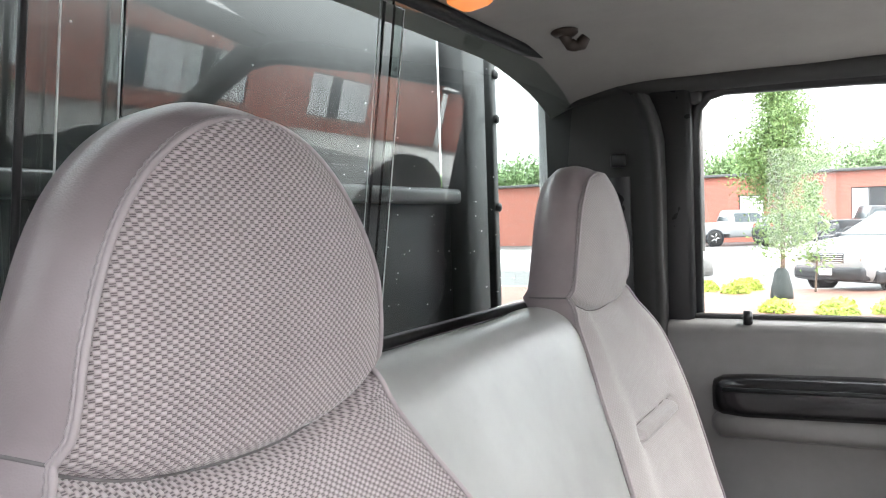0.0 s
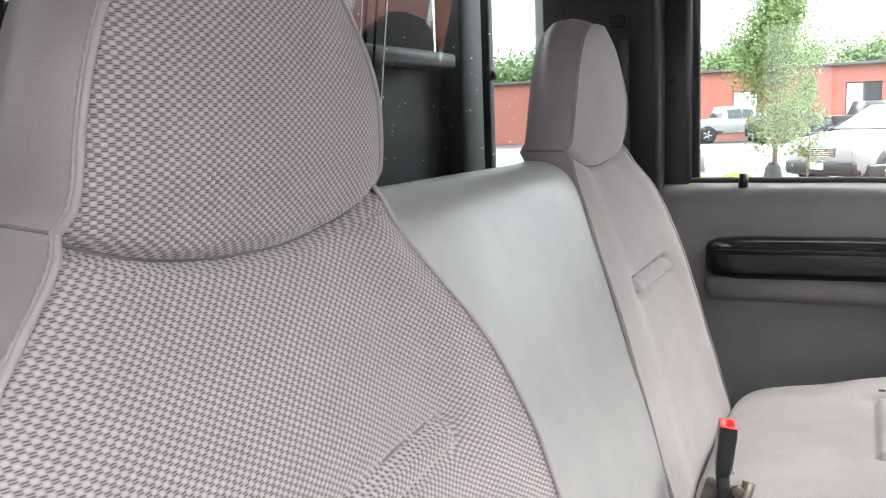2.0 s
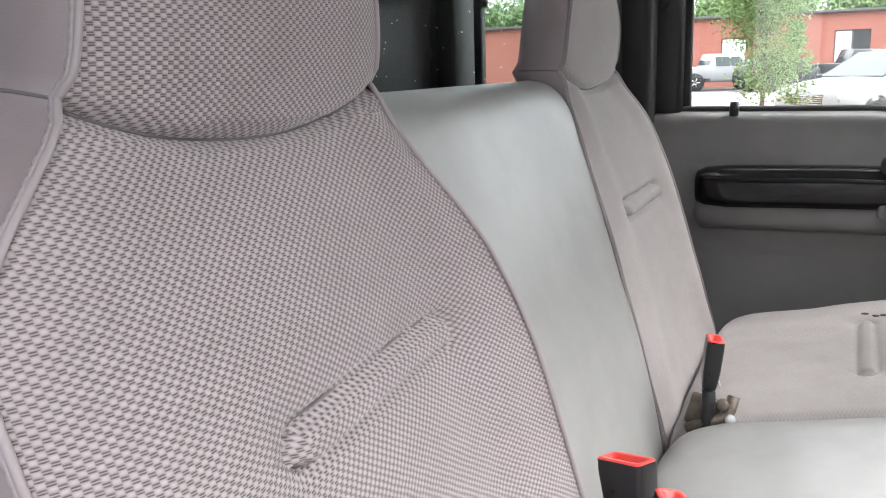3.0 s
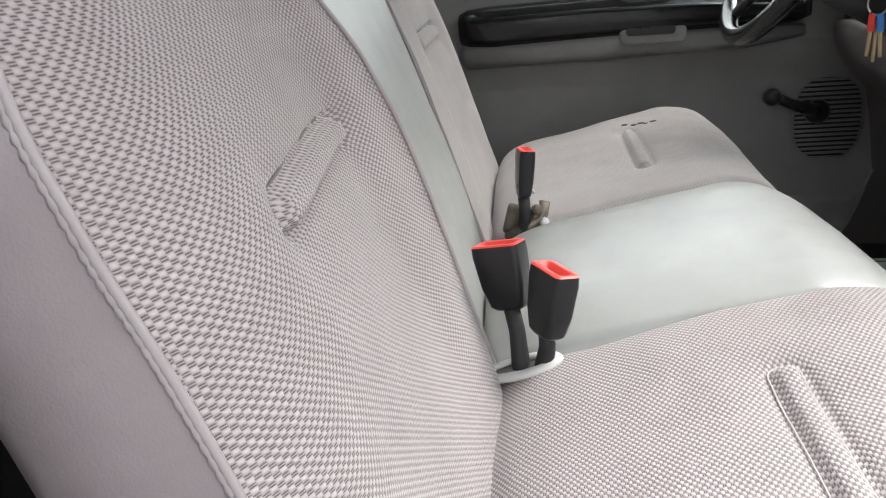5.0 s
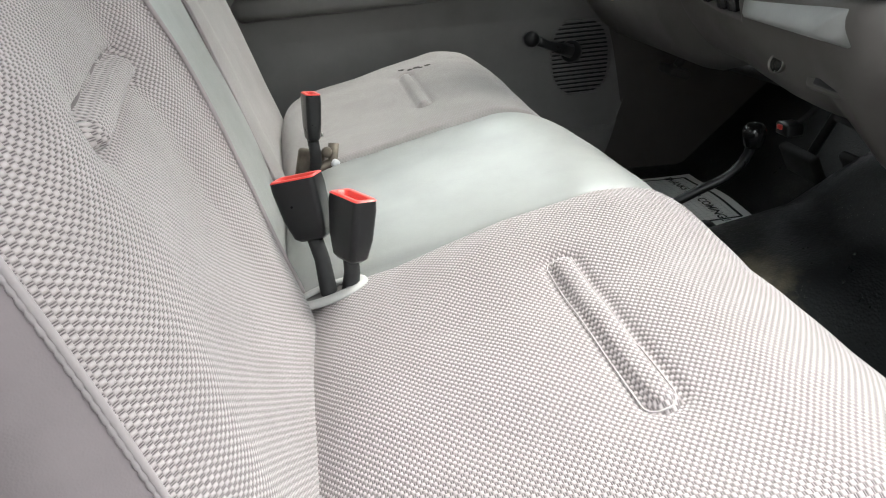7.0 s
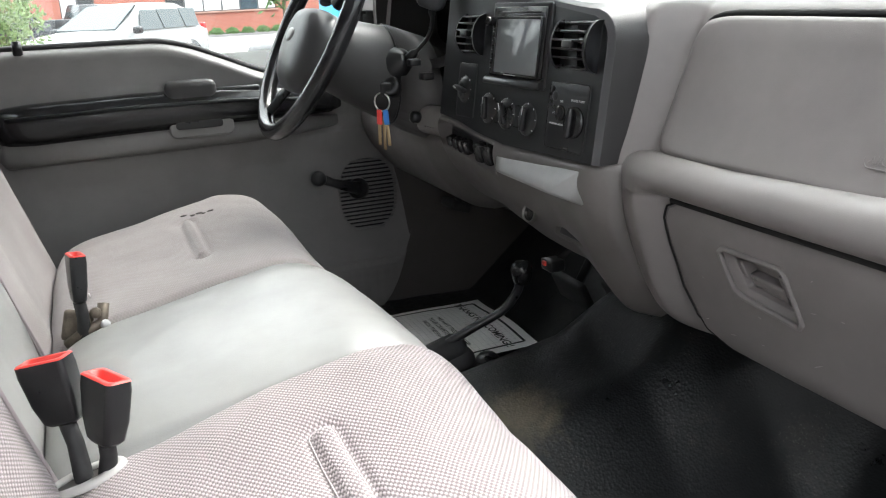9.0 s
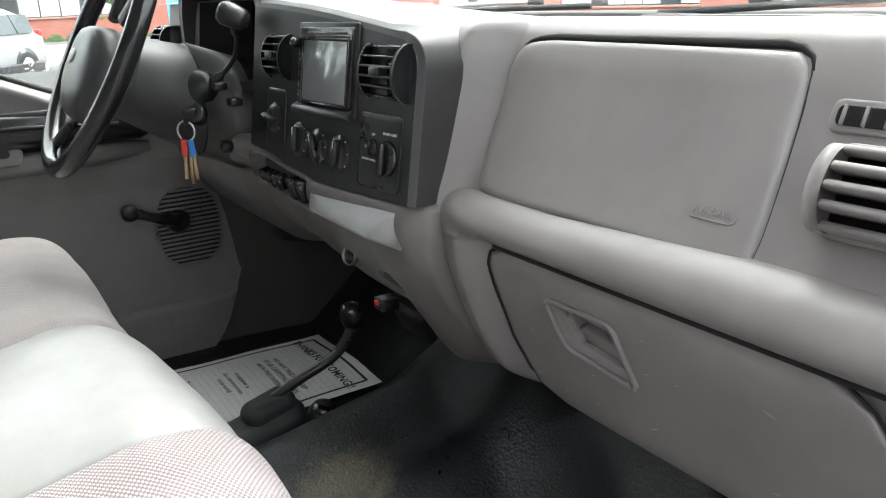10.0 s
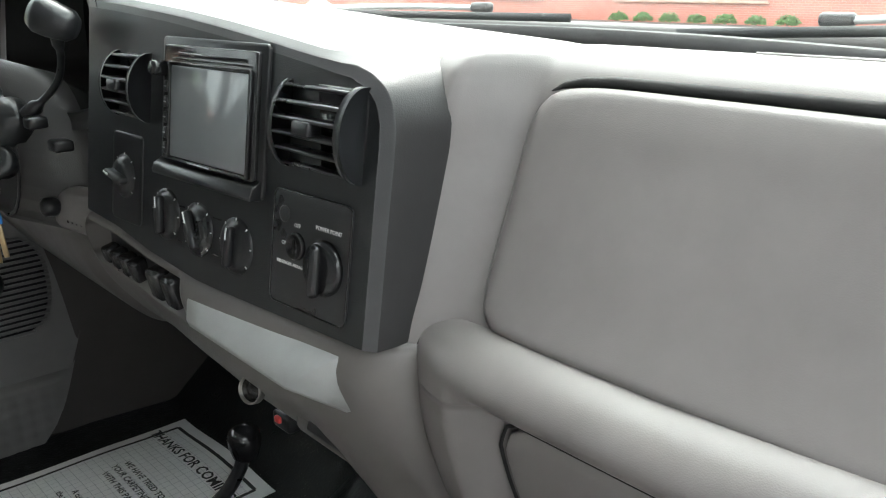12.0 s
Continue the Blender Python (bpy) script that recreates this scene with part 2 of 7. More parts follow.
def cloth(name, worn=0.0, shade=1.0):
    """Basket-weave seat cloth: rounded pale pads between cells of two sunken dark threads, by metres of the surface."""
    m = Mat(name)
    sep = m.t.nodes.new("ShaderNodeSeparateXYZ")
    uvs = m.coords("UV")
    wob = m.n("ShaderNodeTexNoise")
    wob.inputs["Scale"].default_value = 70
    m.link(uvs, wob.inputs["Vector"])
    m.link(uvs, sep.inputs[0])
    jit = m.noise(420, 2, 0.5, uvs)
    u = m.math("ADD", m.math("ADD", sep.outputs[0], m.math("MULTIPLY", wob.outputs["Fac"], 0.0013)), m.math("MULTIPLY", jit, 0.0006))
    v = m.math("ADD", m.math("ADD", sep.outputs[1], m.math("MULTIPLY", wob.outputs["Fac"], 0.0009)), m.math("MULTIPLY", jit, 0.0004))
    cu, cv = m.math("DIVIDE", u, 0.0036), m.math("DIVIDE", v, 0.0027)
    fu, fv = m.math("FRACT", cu), m.math("FRACT", cv)
    odd = m.math("MODULO", m.math("ADD", m.math("FLOOR", cu), m.math("FLOOR", cv)), 2.0)
    odd = m.math("GREATER_THAN", m.math("ABSOLUTE", odd), 0.5)
    su, sv = m.math("SINE", m.math("MULTIPLY", fu, math.pi)), m.math("SINE", m.math("MULTIPLY", fv, math.pi))
    # two threads to a cell: 1 on a thread, 0 between
    thread = m.math("ABSOLUTE", m.math("SINE", m.math("MULTIPLY", fv, 2 * math.pi)))
    thread = m.math("MULTIPLY", m.math("POWER", thread, 1.5), m.math("POWER", su, 0.22))
    dark = m.math("MULTIPLY", odd, thread)
    round_ = m.math("MULTIPLY", m.math("POWER", su, 0.5), m.math("POWER", sv, 0.5))
    fine = m.noise(1700, 2, 0.6, uvs)
    soil = m.noise(5, 6, 0.7, uvs)
    tone = m.noise(130, 3, 0.6, uvs)
    a, b = tuple(c * shade * (1 - 0.16 * worn) for c in (0.53, 0.468 + 0.03 * worn, 0.474 + 0.01 * worn)), tuple(c * shade * (1 - 0.16 * worn) for c in (0.41, 0.365 + 0.02 * worn, 0.36 + 0.01 * worn))
    pale = m.mix(m.ramp(soil, (0.35, (0, 0, 0)), (0.75, (1, 1, 1))), a, b)
    pale = m.mix(m.math("MULTIPLY", fine, 0.40), pale, (0.33, 0.295, 0.29))
    # pad rims mix darker, painting the shade where each pad rounds off
    edge = m.math("MULTIPLY", m.math("MULTIPLY", m.math("SUBTRACT", 1.0, round_), m.math("SUBTRACT", 1.0, odd)), 0.75 * (1 - worn))
    pale = m.mix(edge, pale, (0.25, 0.215, 0.215))
    deep = m.mix(fine, (0.030, 0.024, 0.025), (0.080, 0.066, 0.068))
    between = m.mix(fine, (0.27, 0.236, 0.238), (0.36, 0.318, 0.32))
    cell = m.mix(thread, between, deep)
    cell = m.mix(m.math("MULTIPLY", tone, 0.22), cell, pale)
    m.color(m.mix(m.math("MULTIPLY", odd, 1.0 - worn), pale, cell)).set(0.88, spec=0.2)
    m.b.inputs["Sheen Weight"].default_value = 0.32
    m.b.inputs["Sheen Roughness"].default_value = 0.35
    height = m.math("SUBTRACT", m.math("MULTIPLY", round_, m.math("SUBTRACT", 1.0, odd)), m.math("MULTIPLY", dark, 0.25))
    m.bump(m.math("ADD", height, m.math("MULTIPLY", fine, 0.28)), 0.75 * (1 - 0.7 * worn), 0.0009)
    return m.m


def glass(name, tint=(1, 1, 1), rough=0.0):
    m = Mat(name)
    m.color(tint).set(rough)
    m.b.inputs["Transmission Weight"].default_value = 1.0
    m.b.inputs["IOR"].default_value = 1.5
    return m.m


def simple(name, col, rough=0.5, metal=0.0, vary=0.1, scale=30, bump=0.0):
    m = Mat(name)
    f = m.noise(scale, 5, 0.65)
    m.color(m.ramp(f, (0.3, tuple(c * (1 - vary) for c in col)), (0.7, tuple(min(1, c * (1 + vary)) for c in col))))
    m.set(m.math("MULTIPLY_ADD", m.noise(scale * 2.3, 3), 0.2, rough - 0.1), metal)
    if bump:
        m.bump(f, bump, 0.002)
    return m.m


def floor_mat(name):
    """Black vinyl flooring, pebbled and scuffed, with dusty dried patches and glints painted as pale specks."""
    m = Mat(name)
    dust = m.noise(6.5, 7, 0.72)
    spots = m.noise(95, 4, 0.7)
    glint_specks = m.noise(420, 2, 0.8)
    col = m.mix(m.ramp(dust, (0.54, (0, 0, 0)), (0.80, (1, 1, 1))), (0.0075, 0.0085, 0.0095), (0.038, 0.036, 0.033))
    # pale specks, densest in the dust, put glints of the pebbles into the colour
    col = m.mix(m.ramp(m.math("MULTIPLY", glint_specks, m.math("MULTIPLY_ADD", dust, 0.8, 0.55)), (0.66, (0, 0, 0)), (0.74, (1, 1, 1))), col, (0.20, 0.193, 0.18))
    off = m.t.nodes.new("ShaderNodeVectorMath")
    off.operation = "DISTANCE"
    off.inputs[1].default_value = (0.70, -0.08, 0.22)
    m.link(m.coords(), off.inputs[0])
    patch = m.math("SUBTRACT", m.math("MULTIPLY_ADD", m.noise(38, 5, 0.7), 0.12, 0.02), off.outputs["Value"])
    col = m.mix(m.ramp(patch, (0.0, (0, 0, 0)), (0.05, (0.55, 0.55, 0.55))), col, (0.15, 0.125, 0.085))
    m.color(col)
    m.set(m.ramp(m.math("ADD", m.math("MULTIPLY", dust, 0.6), m.math("MULTIPLY", spots, 0.4)), (0.38, (0.27,) * 3), (0.62, (0.60,) * 3)), spec=0.32)
    vor = m.t.nodes.new("ShaderNodeTexVoronoi")
    vor.inputs["Scale"].default_value = 250
    m.link(m.coords(), vor.inputs["Vector"])
    m.bump(m.math("ADD", vor.outputs["Distance"], m.math("MULTIPLY", spots, 0.7)), 0.40, 0.0011)
    return m.m


def brick_mat(name):
    m = Mat(name)
    br = m.t.nodes.new("ShaderNodeTexBrick")
    br.inputs["Scale"].default_value = 1.0
    br.inputs["Brick Width"].default_value, br.inputs["Row Height"].default_value, br.inputs["Mortar Size"].default_value = 0.21, 0.075, 0.006
    br.inputs["Color1"].default_value, br.inputs["Color2"].default_value = (0.42, 0.13, 0.09, 1), (0.34, 0.10, 0.075, 1)
    br.inputs["Mortar"].default_value = (0.38, 0.25, 0.2, 1)
    m.link(m.coords("UV"), br.inputs["Vector"])
    m.color(m.mix(m.math("MULTIPLY", m.noise(0.5, 5), 0.5), br.outputs["Color"], (0.47, 0.2, 0.15))).set(0.85)
    return m.m


def leaf_mat(name, a, b):
    m = Mat(name)
    rnd = m.t.nodes.new("ShaderNodeNewGeometry").outputs["Random Per Island"]
    m.color(m.ramp(rnd, (0.0, a), (1.0, b))).set(0.6)
    m.b.inputs["Transmission Weight"].default_value = 0.0
    m.b.inputs["Subsurface Weight"].default_value = 0.0
    return m.m


def ground_mat(name, col, col2, scale):
    m = Mat(name)
    f = m.noise(scale, 8, 0.7)
    g = m.noise(scale * 40, 3, 0.7)
    m.color(m.mix(m.math("MULTIPLY_ADD", g, 0.5, m.math("MULTIPLY", f, 0.5)), col, col2))
    m.set(m.math("MULTIPLY_ADD", f, 0.5, 0.35))
    m.bump(g, 0.3, 0.004)
    return m.m


CLOTH = cloth("seat_cloth", 0.0, 0.90)
CLOTH_WORN = cloth("worn_seat_cloth", 0.82, 0.82)
CLOTH_SEAM = plastic("cloth_seam", (0.38, 0.345, 0.345), 0.8, 500, 0.3)
# seam thread darkened to carry the crease's shade round the back slot
SLOT_SHADE_THREAD = plastic("slot_shade_thread", (0.17, 0.150, 0.15), 0.8, 500, 0.3)
SEAM = plastic("seam_thread", (0.13, 0.118, 0.12), 0.7, 500, 0.3)
VINYL = plastic("seat_vinyl", (0.225, 0.190, 0.197), 0.38, 700, 0.28)
VINYL_PALE = plastic("centre_vinyl", (0.285, 0.285, 0.277), 0.38, 700, 0.22, 0.10)
PIPING = plastic("piping", (0.30, 0.265, 0.27), 0.5, 500, 0.3)
DASH = plastic("dash_plastic", (0.156, 0.1440, 0.1410), 0.45, 1100, 0.12)
# darker than DASH: bolster, latch, grilles, and the shade in the buckle well
DASH_DARK = plastic("dash_dark_plastic", (0.105, 0.096, 0.092), 0.40, 1100, 0.12)
DOOR = plastic("door_plastic", (0.175, 0.171, 0.168), 0.42, 800, 0.33)
TRIM_DARK = plastic("pillar_plastic", (0.036, 0.035, 0.034), 0.55, 800, 0.3)
LINER = plastic("headliner_cloth", (0.33, 0.315, 0.30), 0.95, 400, 0.5, 0.06, 0.1)
BLACK = plastic("black_plastic", (0.013, 0.0135, 0.0148), 0.30, 900, 0.20, 0.12, 0.45)
BLACK_SOFT = plastic("charcoal_plastic", (0.0115, 0.0125, 0.0136), 0.38, 900, 0.22, 0.12, 0.36)
BLACK_GLOSS = plastic("glossy_black", (0.012, 0.012, 0.013), 0.2, 300, 0.05)
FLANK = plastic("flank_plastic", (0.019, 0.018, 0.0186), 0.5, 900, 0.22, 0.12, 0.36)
# charcoal lightened for the light caught by the panel bevel and wheel hub
LIT_CHARCOAL = plastic("lit_charcoal", (0.040, 0.040, 0.042), 0.38, 900, 0.2, 0.1, 0.5)
COLUMN = plastic("column_plastic", (0.042, 0.0415, 0.042), 0.45, 900, 0.3, 0.12, 0.3)
# column plastic lightened where the wheel's shade ends
SLEEVE_LIT = plastic("lit_sleeve_plastic", (0.075, 0.073, 0.073), 0.42, 900, 0.3, 0.12, 0.4)
RUBBER = simple("rubber", (0.02, 0.02, 0.021), 0.65, 0, 0.2, 40)
FLOOR = floor_mat("vinyl_floor")
KICK = plastic("kick_plastic", (0.055, 0.049, 0.046), 0.6, 700, 0.3)
RED = simple("red_release", (0.72, 0.06, 0.05), 0.4, 0, 0.08)
BLUE = simple("blue_plastic", (0.05, 0.22, 0.62), 0.4, 0, 0.08)
STEEL = simple("steel", (0.62, 0.61, 0.58), 0.3, 1.0, 0.12, 60)
BRASS = simple("brass", (0.55, 0.42, 0.25), 0.35, 1.0, 0.12, 60)
RUSTY = simple("rusty_bracket", (0.16, 0.135, 0.11), 0.55, 0.6, 0.35, 60)
SILVER = plastic("satin_silver", (0.30, 0.305, 0.305), 0.34, 900, 0.2, 0.14)
SCREEN = simple("lcd_screen", (0.16, 0.17, 0.175), 0.12, 0, 0.05, 5)
LENS = simple("gauge_lens", (0.004, 0.004, 0.004), 0.15, 0, 0.05, 5)
PAPER = simple("paper", (0.88, 0.878, 0.87), 0.8, 0, 0.05, 25, 0.2)
INK = simple("black_ink", (0.03, 0.03, 0.032), 0.7, 0, 0.1)
INK_GREY = simple("grey_ink", (0.40, 0.40, 0.41), 0.8, 0, 0.1)
INK_PALE = simple("pale_ink", (0.55, 0.55, 0.56), 0.8, 0, 0.1)
WHITE_INK = simple("white_marking", (0.7, 0.7, 0.7), 0.6, 0, 0.05)
GLASS = glass("window_glass", (0.93, 0.97, 0.95))
GLASS_REAR = glass("rear_glass", (0.72, 0.80, 0.77))
LAMP_GLOW = Mat("lamp_glow")
LAMP_GLOW.color((0.5, 0.2, 0.07)).set(0.4)
LAMP_GLOW.b.inputs["Emission Color"].default_value = (1.0, 0.30, 0.07, 1)
LAMP_GLOW.b.inputs["Emission Strength"].default_value = 0.13
LAMP_GLOW = LAMP_GLOW.m
PAINT_WHITE = simple("white_paint", (0.78, 0.78, 0.77), 0.3, 0, 0.03)
# near-black for tubes that stand for the shade inside narrow gaps
GAP_SHADE = simple("gap_shade", (0.004, 0.004, 0.004), 0.9, 0, 0.05, 5)
STEEL_BLACK = simple("black_steel", (0.018, 0.018, 0.019), 0.45, 0, 0.2, 20)


# ---- the cab: floor, walls, roof ----
def interp(z, table):
    zs, vs = zip(*table)
    return float(np.interp(z, zs, vs))


def smooth_interp(table, lo, hi, n=60):
    """A softened table, to keep outlines free of kinks."""
    zs = np.linspace(lo, hi, n)
    vs = np.array([interp(z, table) for z in zs])
    for _ in range(3):
        vs[1:-1] = (vs[:-2] + 2 * vs[1:-1] + vs[2:]) / 4
    return list(zip(zs, vs))


def floor_z(x, y):
    """The floor pan: flat wells, the transmission hump and the slope up to the bulkhead."""
    z = 0.09
    hump = 0.19 * (0.45 + 0.55 * min(1, max(0, (x - 0.35) / 0.6)))
    w = abs(y + 0.02)
    k = min(1, max(0, (0.31 - w) / 0.23))
    z += hump * k * k * (3 - 2 * k)
    z += 0.5 * max(0, x - 0.87) * k
    up = max(0, x - 1.02)
    return z + up * (0.95 - 0.4 * k)


mk("floor", grid(lambda u, v: (v, u, floor_z(v, u)), np.linspace(0.80, -0.80, 90), np.linspace(-0.3, 1.27, 110)), FLOOR,
               label="black pebbled vinyl cab floor with dusty scuffs", category="floor", kind="structure")
# the flat layer below the pan closes the cab underneath
mk("floor_underside", rbox((0.45, 0, 0.03), (1.7, 1.7, 0.04), 0.005), STEEL_BLACK, label="dark steel underside of the cab", category="floor", kind="structure")

mk("wall_front", rbox((1.29, 0, 0.42), (0.05, 1.66, 0.72), 0.01), KICK, label="dark padded bulkhead behind the dashboard", category="wall", kind="structure")

# rear wall below the window, the cab's back corners and the roof
mk("wall_rear", rbox((-0.335, 0, 0.40), (0.05, 1.72, 0.72), 0.01), TRIM_DARK, label="dark trim panel behind the seats", category="wall", kind="structure")


def roof_z(x, y):
    e = max(0.0, abs(y) - 0.45) / 0.4
    b = max(0.0, -x - 0.05) / 0.22
    return 1.275 - 0.075 * e**2 - 0.035 * b**2 + 0.002 * noise.noise((x * 9, y * 9, 0))


ceiling = mk("ceiling", join(grid(lambda u, v: (v, u, roof_z(v, u)), np.linspace(-0.86, 0.86, 60), np.linspace(-0.30, 0.62, 36)),
                             grid(lambda u, v: (v, u, roof_z(v, u) + 0.03), np.linspace(0.86, -0.86, 12), np.linspace(-0.30, 0.62, 12))), LINER,
             label="grey fabric headliner of the cab", category="ceiling", kind="structure")
mk("roof_skin", grid(lambda u, v: (v, u, 1.36 - 0.10 * (abs(u) / 0.95) ** 3 - 0.03 * ((v - 0.15) / 0.6) ** 2), np.linspace(0.95, -0.95, 20), np.linspace(-0.38, 0.72, 14)), PAINT_WHITE,
   label="white painted steel roof of the cab", category="roof", kind="structure")


def corner_post(side, name):
    """The trim of the rear corner, from the rear window round to the door opening."""
    path = curve([(-0.315, 0.872), (-0.295, 0.868), (-0.25, 0.862), (-0.17, 0.852), (-0.10, 0.832), (-0.066, 0.80), (-0.058, 0.795), (-0.052, 0.81), (-0.05, 0.87)], 30)
    zs = [0.09, 0.4, 0.7, 0.8, 1.0, 1.09, 1.12, 1.14, 1.16, 1.18, 1.20, 1.22, 1.24]
    def at(u, v):
        x, y = path[int(u)]
        lean = 0.02 * max(0, (v - 0.75)) / 0.5
        v = min(v, 1.24 - 0.058 * min(1.0, max(0.0, (u - 11) / 8)))
        bend = max(0.0, v - 1.06) / 0.17 * min(1.0, 1.35 * u / (len(path) - 1)) ** 1.5
        return (x + 0.02 * lean - 0.06 * bend**2, side * (y - lean * 1.2), v)
    us = range(len(path)) if side > 0 else range(len(path) - 1, -1, -1)
    return mk(name, grid(at, list(us), zs), TRIM_DARK, label="dark grey plastic corner trim beside the rear window", category="pillar", kind="structure")


corner_post(1, "pillar_driver")
corner_post(-1, "pillar_passenger")
for s, nm in ((1, "pillar_outer_driver"), (-1, "pillar_outer_passenger")):
    mk(nm, rbox((-0.20, s * 0.905, 0.62), (0.30, 0.03, 1.30), 0.01), PAINT_WHITE, label="white painted steel cab corner", category="pillar", kind="structure")

# header rails over the doors and the windscreen
for s, nm in ((1, "rail_driver"), (-1, "rail_passenger")):
    mk(nm, tube([(-0.30, s * 0.842, 1.190), (-0.20, s * 0.845, 1.203), (-0.10, s * 0.845, 1.205), (0.2, s * 0.845, 1.203), (0.5, s * 0.835, 1.195), (0.62, s * 0.82, 1.17)], 0.026, 10, flat=0.9), TRIM_DARK,
       label="dark rail trim over the door opening", category="trim", kind="structure")
mk("rail_windscreen", tube([(0.62, -0.82, 1.20), (0.64, -0.4, 1.245), (0.645, 0, 1.255), (0.64, 0.4, 1.245), (0.62, 0.82, 1.20)], 0.03, 10), LINER,
   label="grey trim rail over the windscreen", category="trim", kind="structure")
for s, nm in ((1, "windscreen_pillar_driver"), (-1, "windscreen_pillar_passenger")):
    mk(nm, tube([(1.13, s * 0.80, 0.70), (0.98, s * 0.82, 0.86), (0.80, s * 0.83, 1.03), (0.62, s * 0.82, 1.20)], 0.036, 12), TRIM_DARK,
       label="dark trim post at the windscreen's edge", category="pillar", kind="structure")

# sills under the doors
for s, nm in ((1, "sill_driver"), (-1, "sill_passenger")):
    mk(nm, rbox((0.42, s * 0.835, 0.065), (1.0, 0.07, 0.05), 0.012), KICK, label="dark plastic sill plate under the door opening", category="sill", kind="structure")


# ---- rear window and what stands right behind the cab ----
RW_X, RW_LEAN = -0.298, 0.13


def rw_x(z):
    """The rear glass leans forward towards its top."""
    return RW_X + (z - 0.77) * RW_LEAN


rear_window = thing("window_rear", (RW_X, 0, 0.77), "dark-framed rear cab window in three panes, specked with rain", "window", kind="structure")
out = rounded(1.80, 0.485, 0.07, 8, 0.0, 1.008)
inn = rounded(1.715, 0.462, 0.060, 8, 0.0, 1.008)
ring_v, ring_f, nn = [], [], len(out)
for pts, dx in ((out, 0.012), (inn, 0.012), (inn, -0.016), (out, -0.016)):
    ring_v += [(rw_x(z) + dx, y, z) for y, z in pts]
for j in range(4):
    for k in range(nn):
        ring_f.append((j * nn + k, j * nn + (k + 1) % nn, ((j + 1) % 4) * nn + (k + 1) % nn, ((j + 1) % 4) * nn + k))
mk("window_frame", (ring_v, ring_f), RUBBER, rear_window, "black rubber window seal")


def pane(name, y0, y1, z0, z1, dx, parent, material, label=""):
    m = Matrix.Translation((rw_x((z0 + z1) / 2) + dx, (y0 + y1) / 2, (z0 + z1) / 2)) @ pose(0, 0, 0, 0, math.degrees(math.atan(RW_LEAN)), 0)
    ob = mk(name, moved(rbox((0, 0, 0), (0.004, y1 - y0, z1 - z0), 0), m), material, parent, label, smooth=False)
    ob.visible_shadow = False
    return ob


pane("pane", 0.10, 0.860, 0.780, 1.235, -0.002, rear_window, GLASS_REAR)
pane("pane", -0.860, -0.335, 0.780, 1.235, -0.002, rear_window, GLASS_REAR)
pane("sliding_pane", -0.345, 0.105, 0.80, 1.223, 0.010, rear_window, GLASS_REAR, "clear sliding centre pane")
# pale rods paint the bright lines of light-catching glass edges
EDGE_GLINT = simple("glass_edge_glint", (0.62, 0.66, 0.64), 0.25, 0, 0.1, 40)
for y, r, mat_, lab in ((-0.345, 0.0012, EDGE_GLINT, "thin pale rod, a lit glass edge's glint put into its colour"), (-0.405, 0.0010, EDGE_GLINT, "thin pale rod, a lit glass edge's glint put into its colour"), (-0.437, 0.0035, STEEL_BLACK, "thin black channel"), (-0.458, 0.0010, EDGE_GLINT, "thin pale rod, a lit glass edge's glint put into its colour"),
                        (0.050, 0.0010, EDGE_GLINT, "thin pale rod, a lit glass edge's glint put into its colour"), (0.060, 0.0028, STEEL_BLACK, "thin black channel"), (0.112, 0.0013, EDGE_GLINT, "thin pale rod, a lit glass edge's glint put into its colour")):
    mk("window_bar", tube([(rw_x(0.80) + 0.008, y, 0.795), (rw_x(1.22) + 0.008, y, 1.222)], r, 8), mat_, rear_window, lab)
rng = random.Random(4)
drops = []
for _ in range(150):
    y, z = rng.uniform(-0.8, 0.62), rng.choice((rng.uniform(0.80, 0.98), rng.uniform(0.8, 1.2)))
    r = rng.uniform(0.0004, 0.0013)
    drops.append(lathe([(r, 0), (r * 0.8, r * 0.6), (r * 0.3, r)], Matrix.Translation((rw_x(z) + 0.0006, y, z)) @ pose(0, 0, 0, 0, 90, 0), 6))
mk("rain_drops", join(*drops), PAINT_WHITE, rear_window, "scattered dried rain spots", kind="stuff")

bulkhead = thing("headboard", (-0.52, 0, -0.1), "black steel headboard of the truck bed behind the cab", "headboard")
mk("lower_panel", rbox((-0.50, -0.02, 0.46), (0.03, 1.66, 1.04), 0.006), STEEL_BLACK, bulkhead)
mk("side_plate", rbox((-0.50, 0.868, 0.46), (0.026, 0.13, 1.02), 0.005), STEEL_BLACK, bulkhead)
mk("upper_panel", rbox((-0.53, -0.06, 1.16), (0.02, 1.62, 0.36), 0.004), STEEL_BLACK, bulkhead)
mk("rail", rbox((-0.475, -0.05, 0.993), (0.06, 1.5, 0.03), 0.008), simple("worn_black_steel", (0.055, 0.055, 0.056), 0.35, 0.2, 0.3, 14), bulkhead, "worn black steel rail")
for y, w in ((0.775, 0.11), (0.878, 0.03), (-0.80, 0.075), (-0.35, 0.05)):
    mk("post", rbox((-0.475, y, 0.62), (0.06, w, 1.42), 0.006), STEEL_BLACK, bulkhead)
for z in (0.97, 1.17, 1.27):
    mk("bolt", lathe([(0.011, 0), (0.011, 0.006), (0.006, 0.009)], Matrix.Translation((-0.444, 0.878, z)) @ pose(0, 0, 0, 0, 90, 0), 8), STEEL_BLACK, bulkhead)


# ---- windscreen ----
windscreen = thing("windscreen", (1.16, 0, 0.77), "curved clear windscreen with a black lower band", "windscreen", kind="structure")


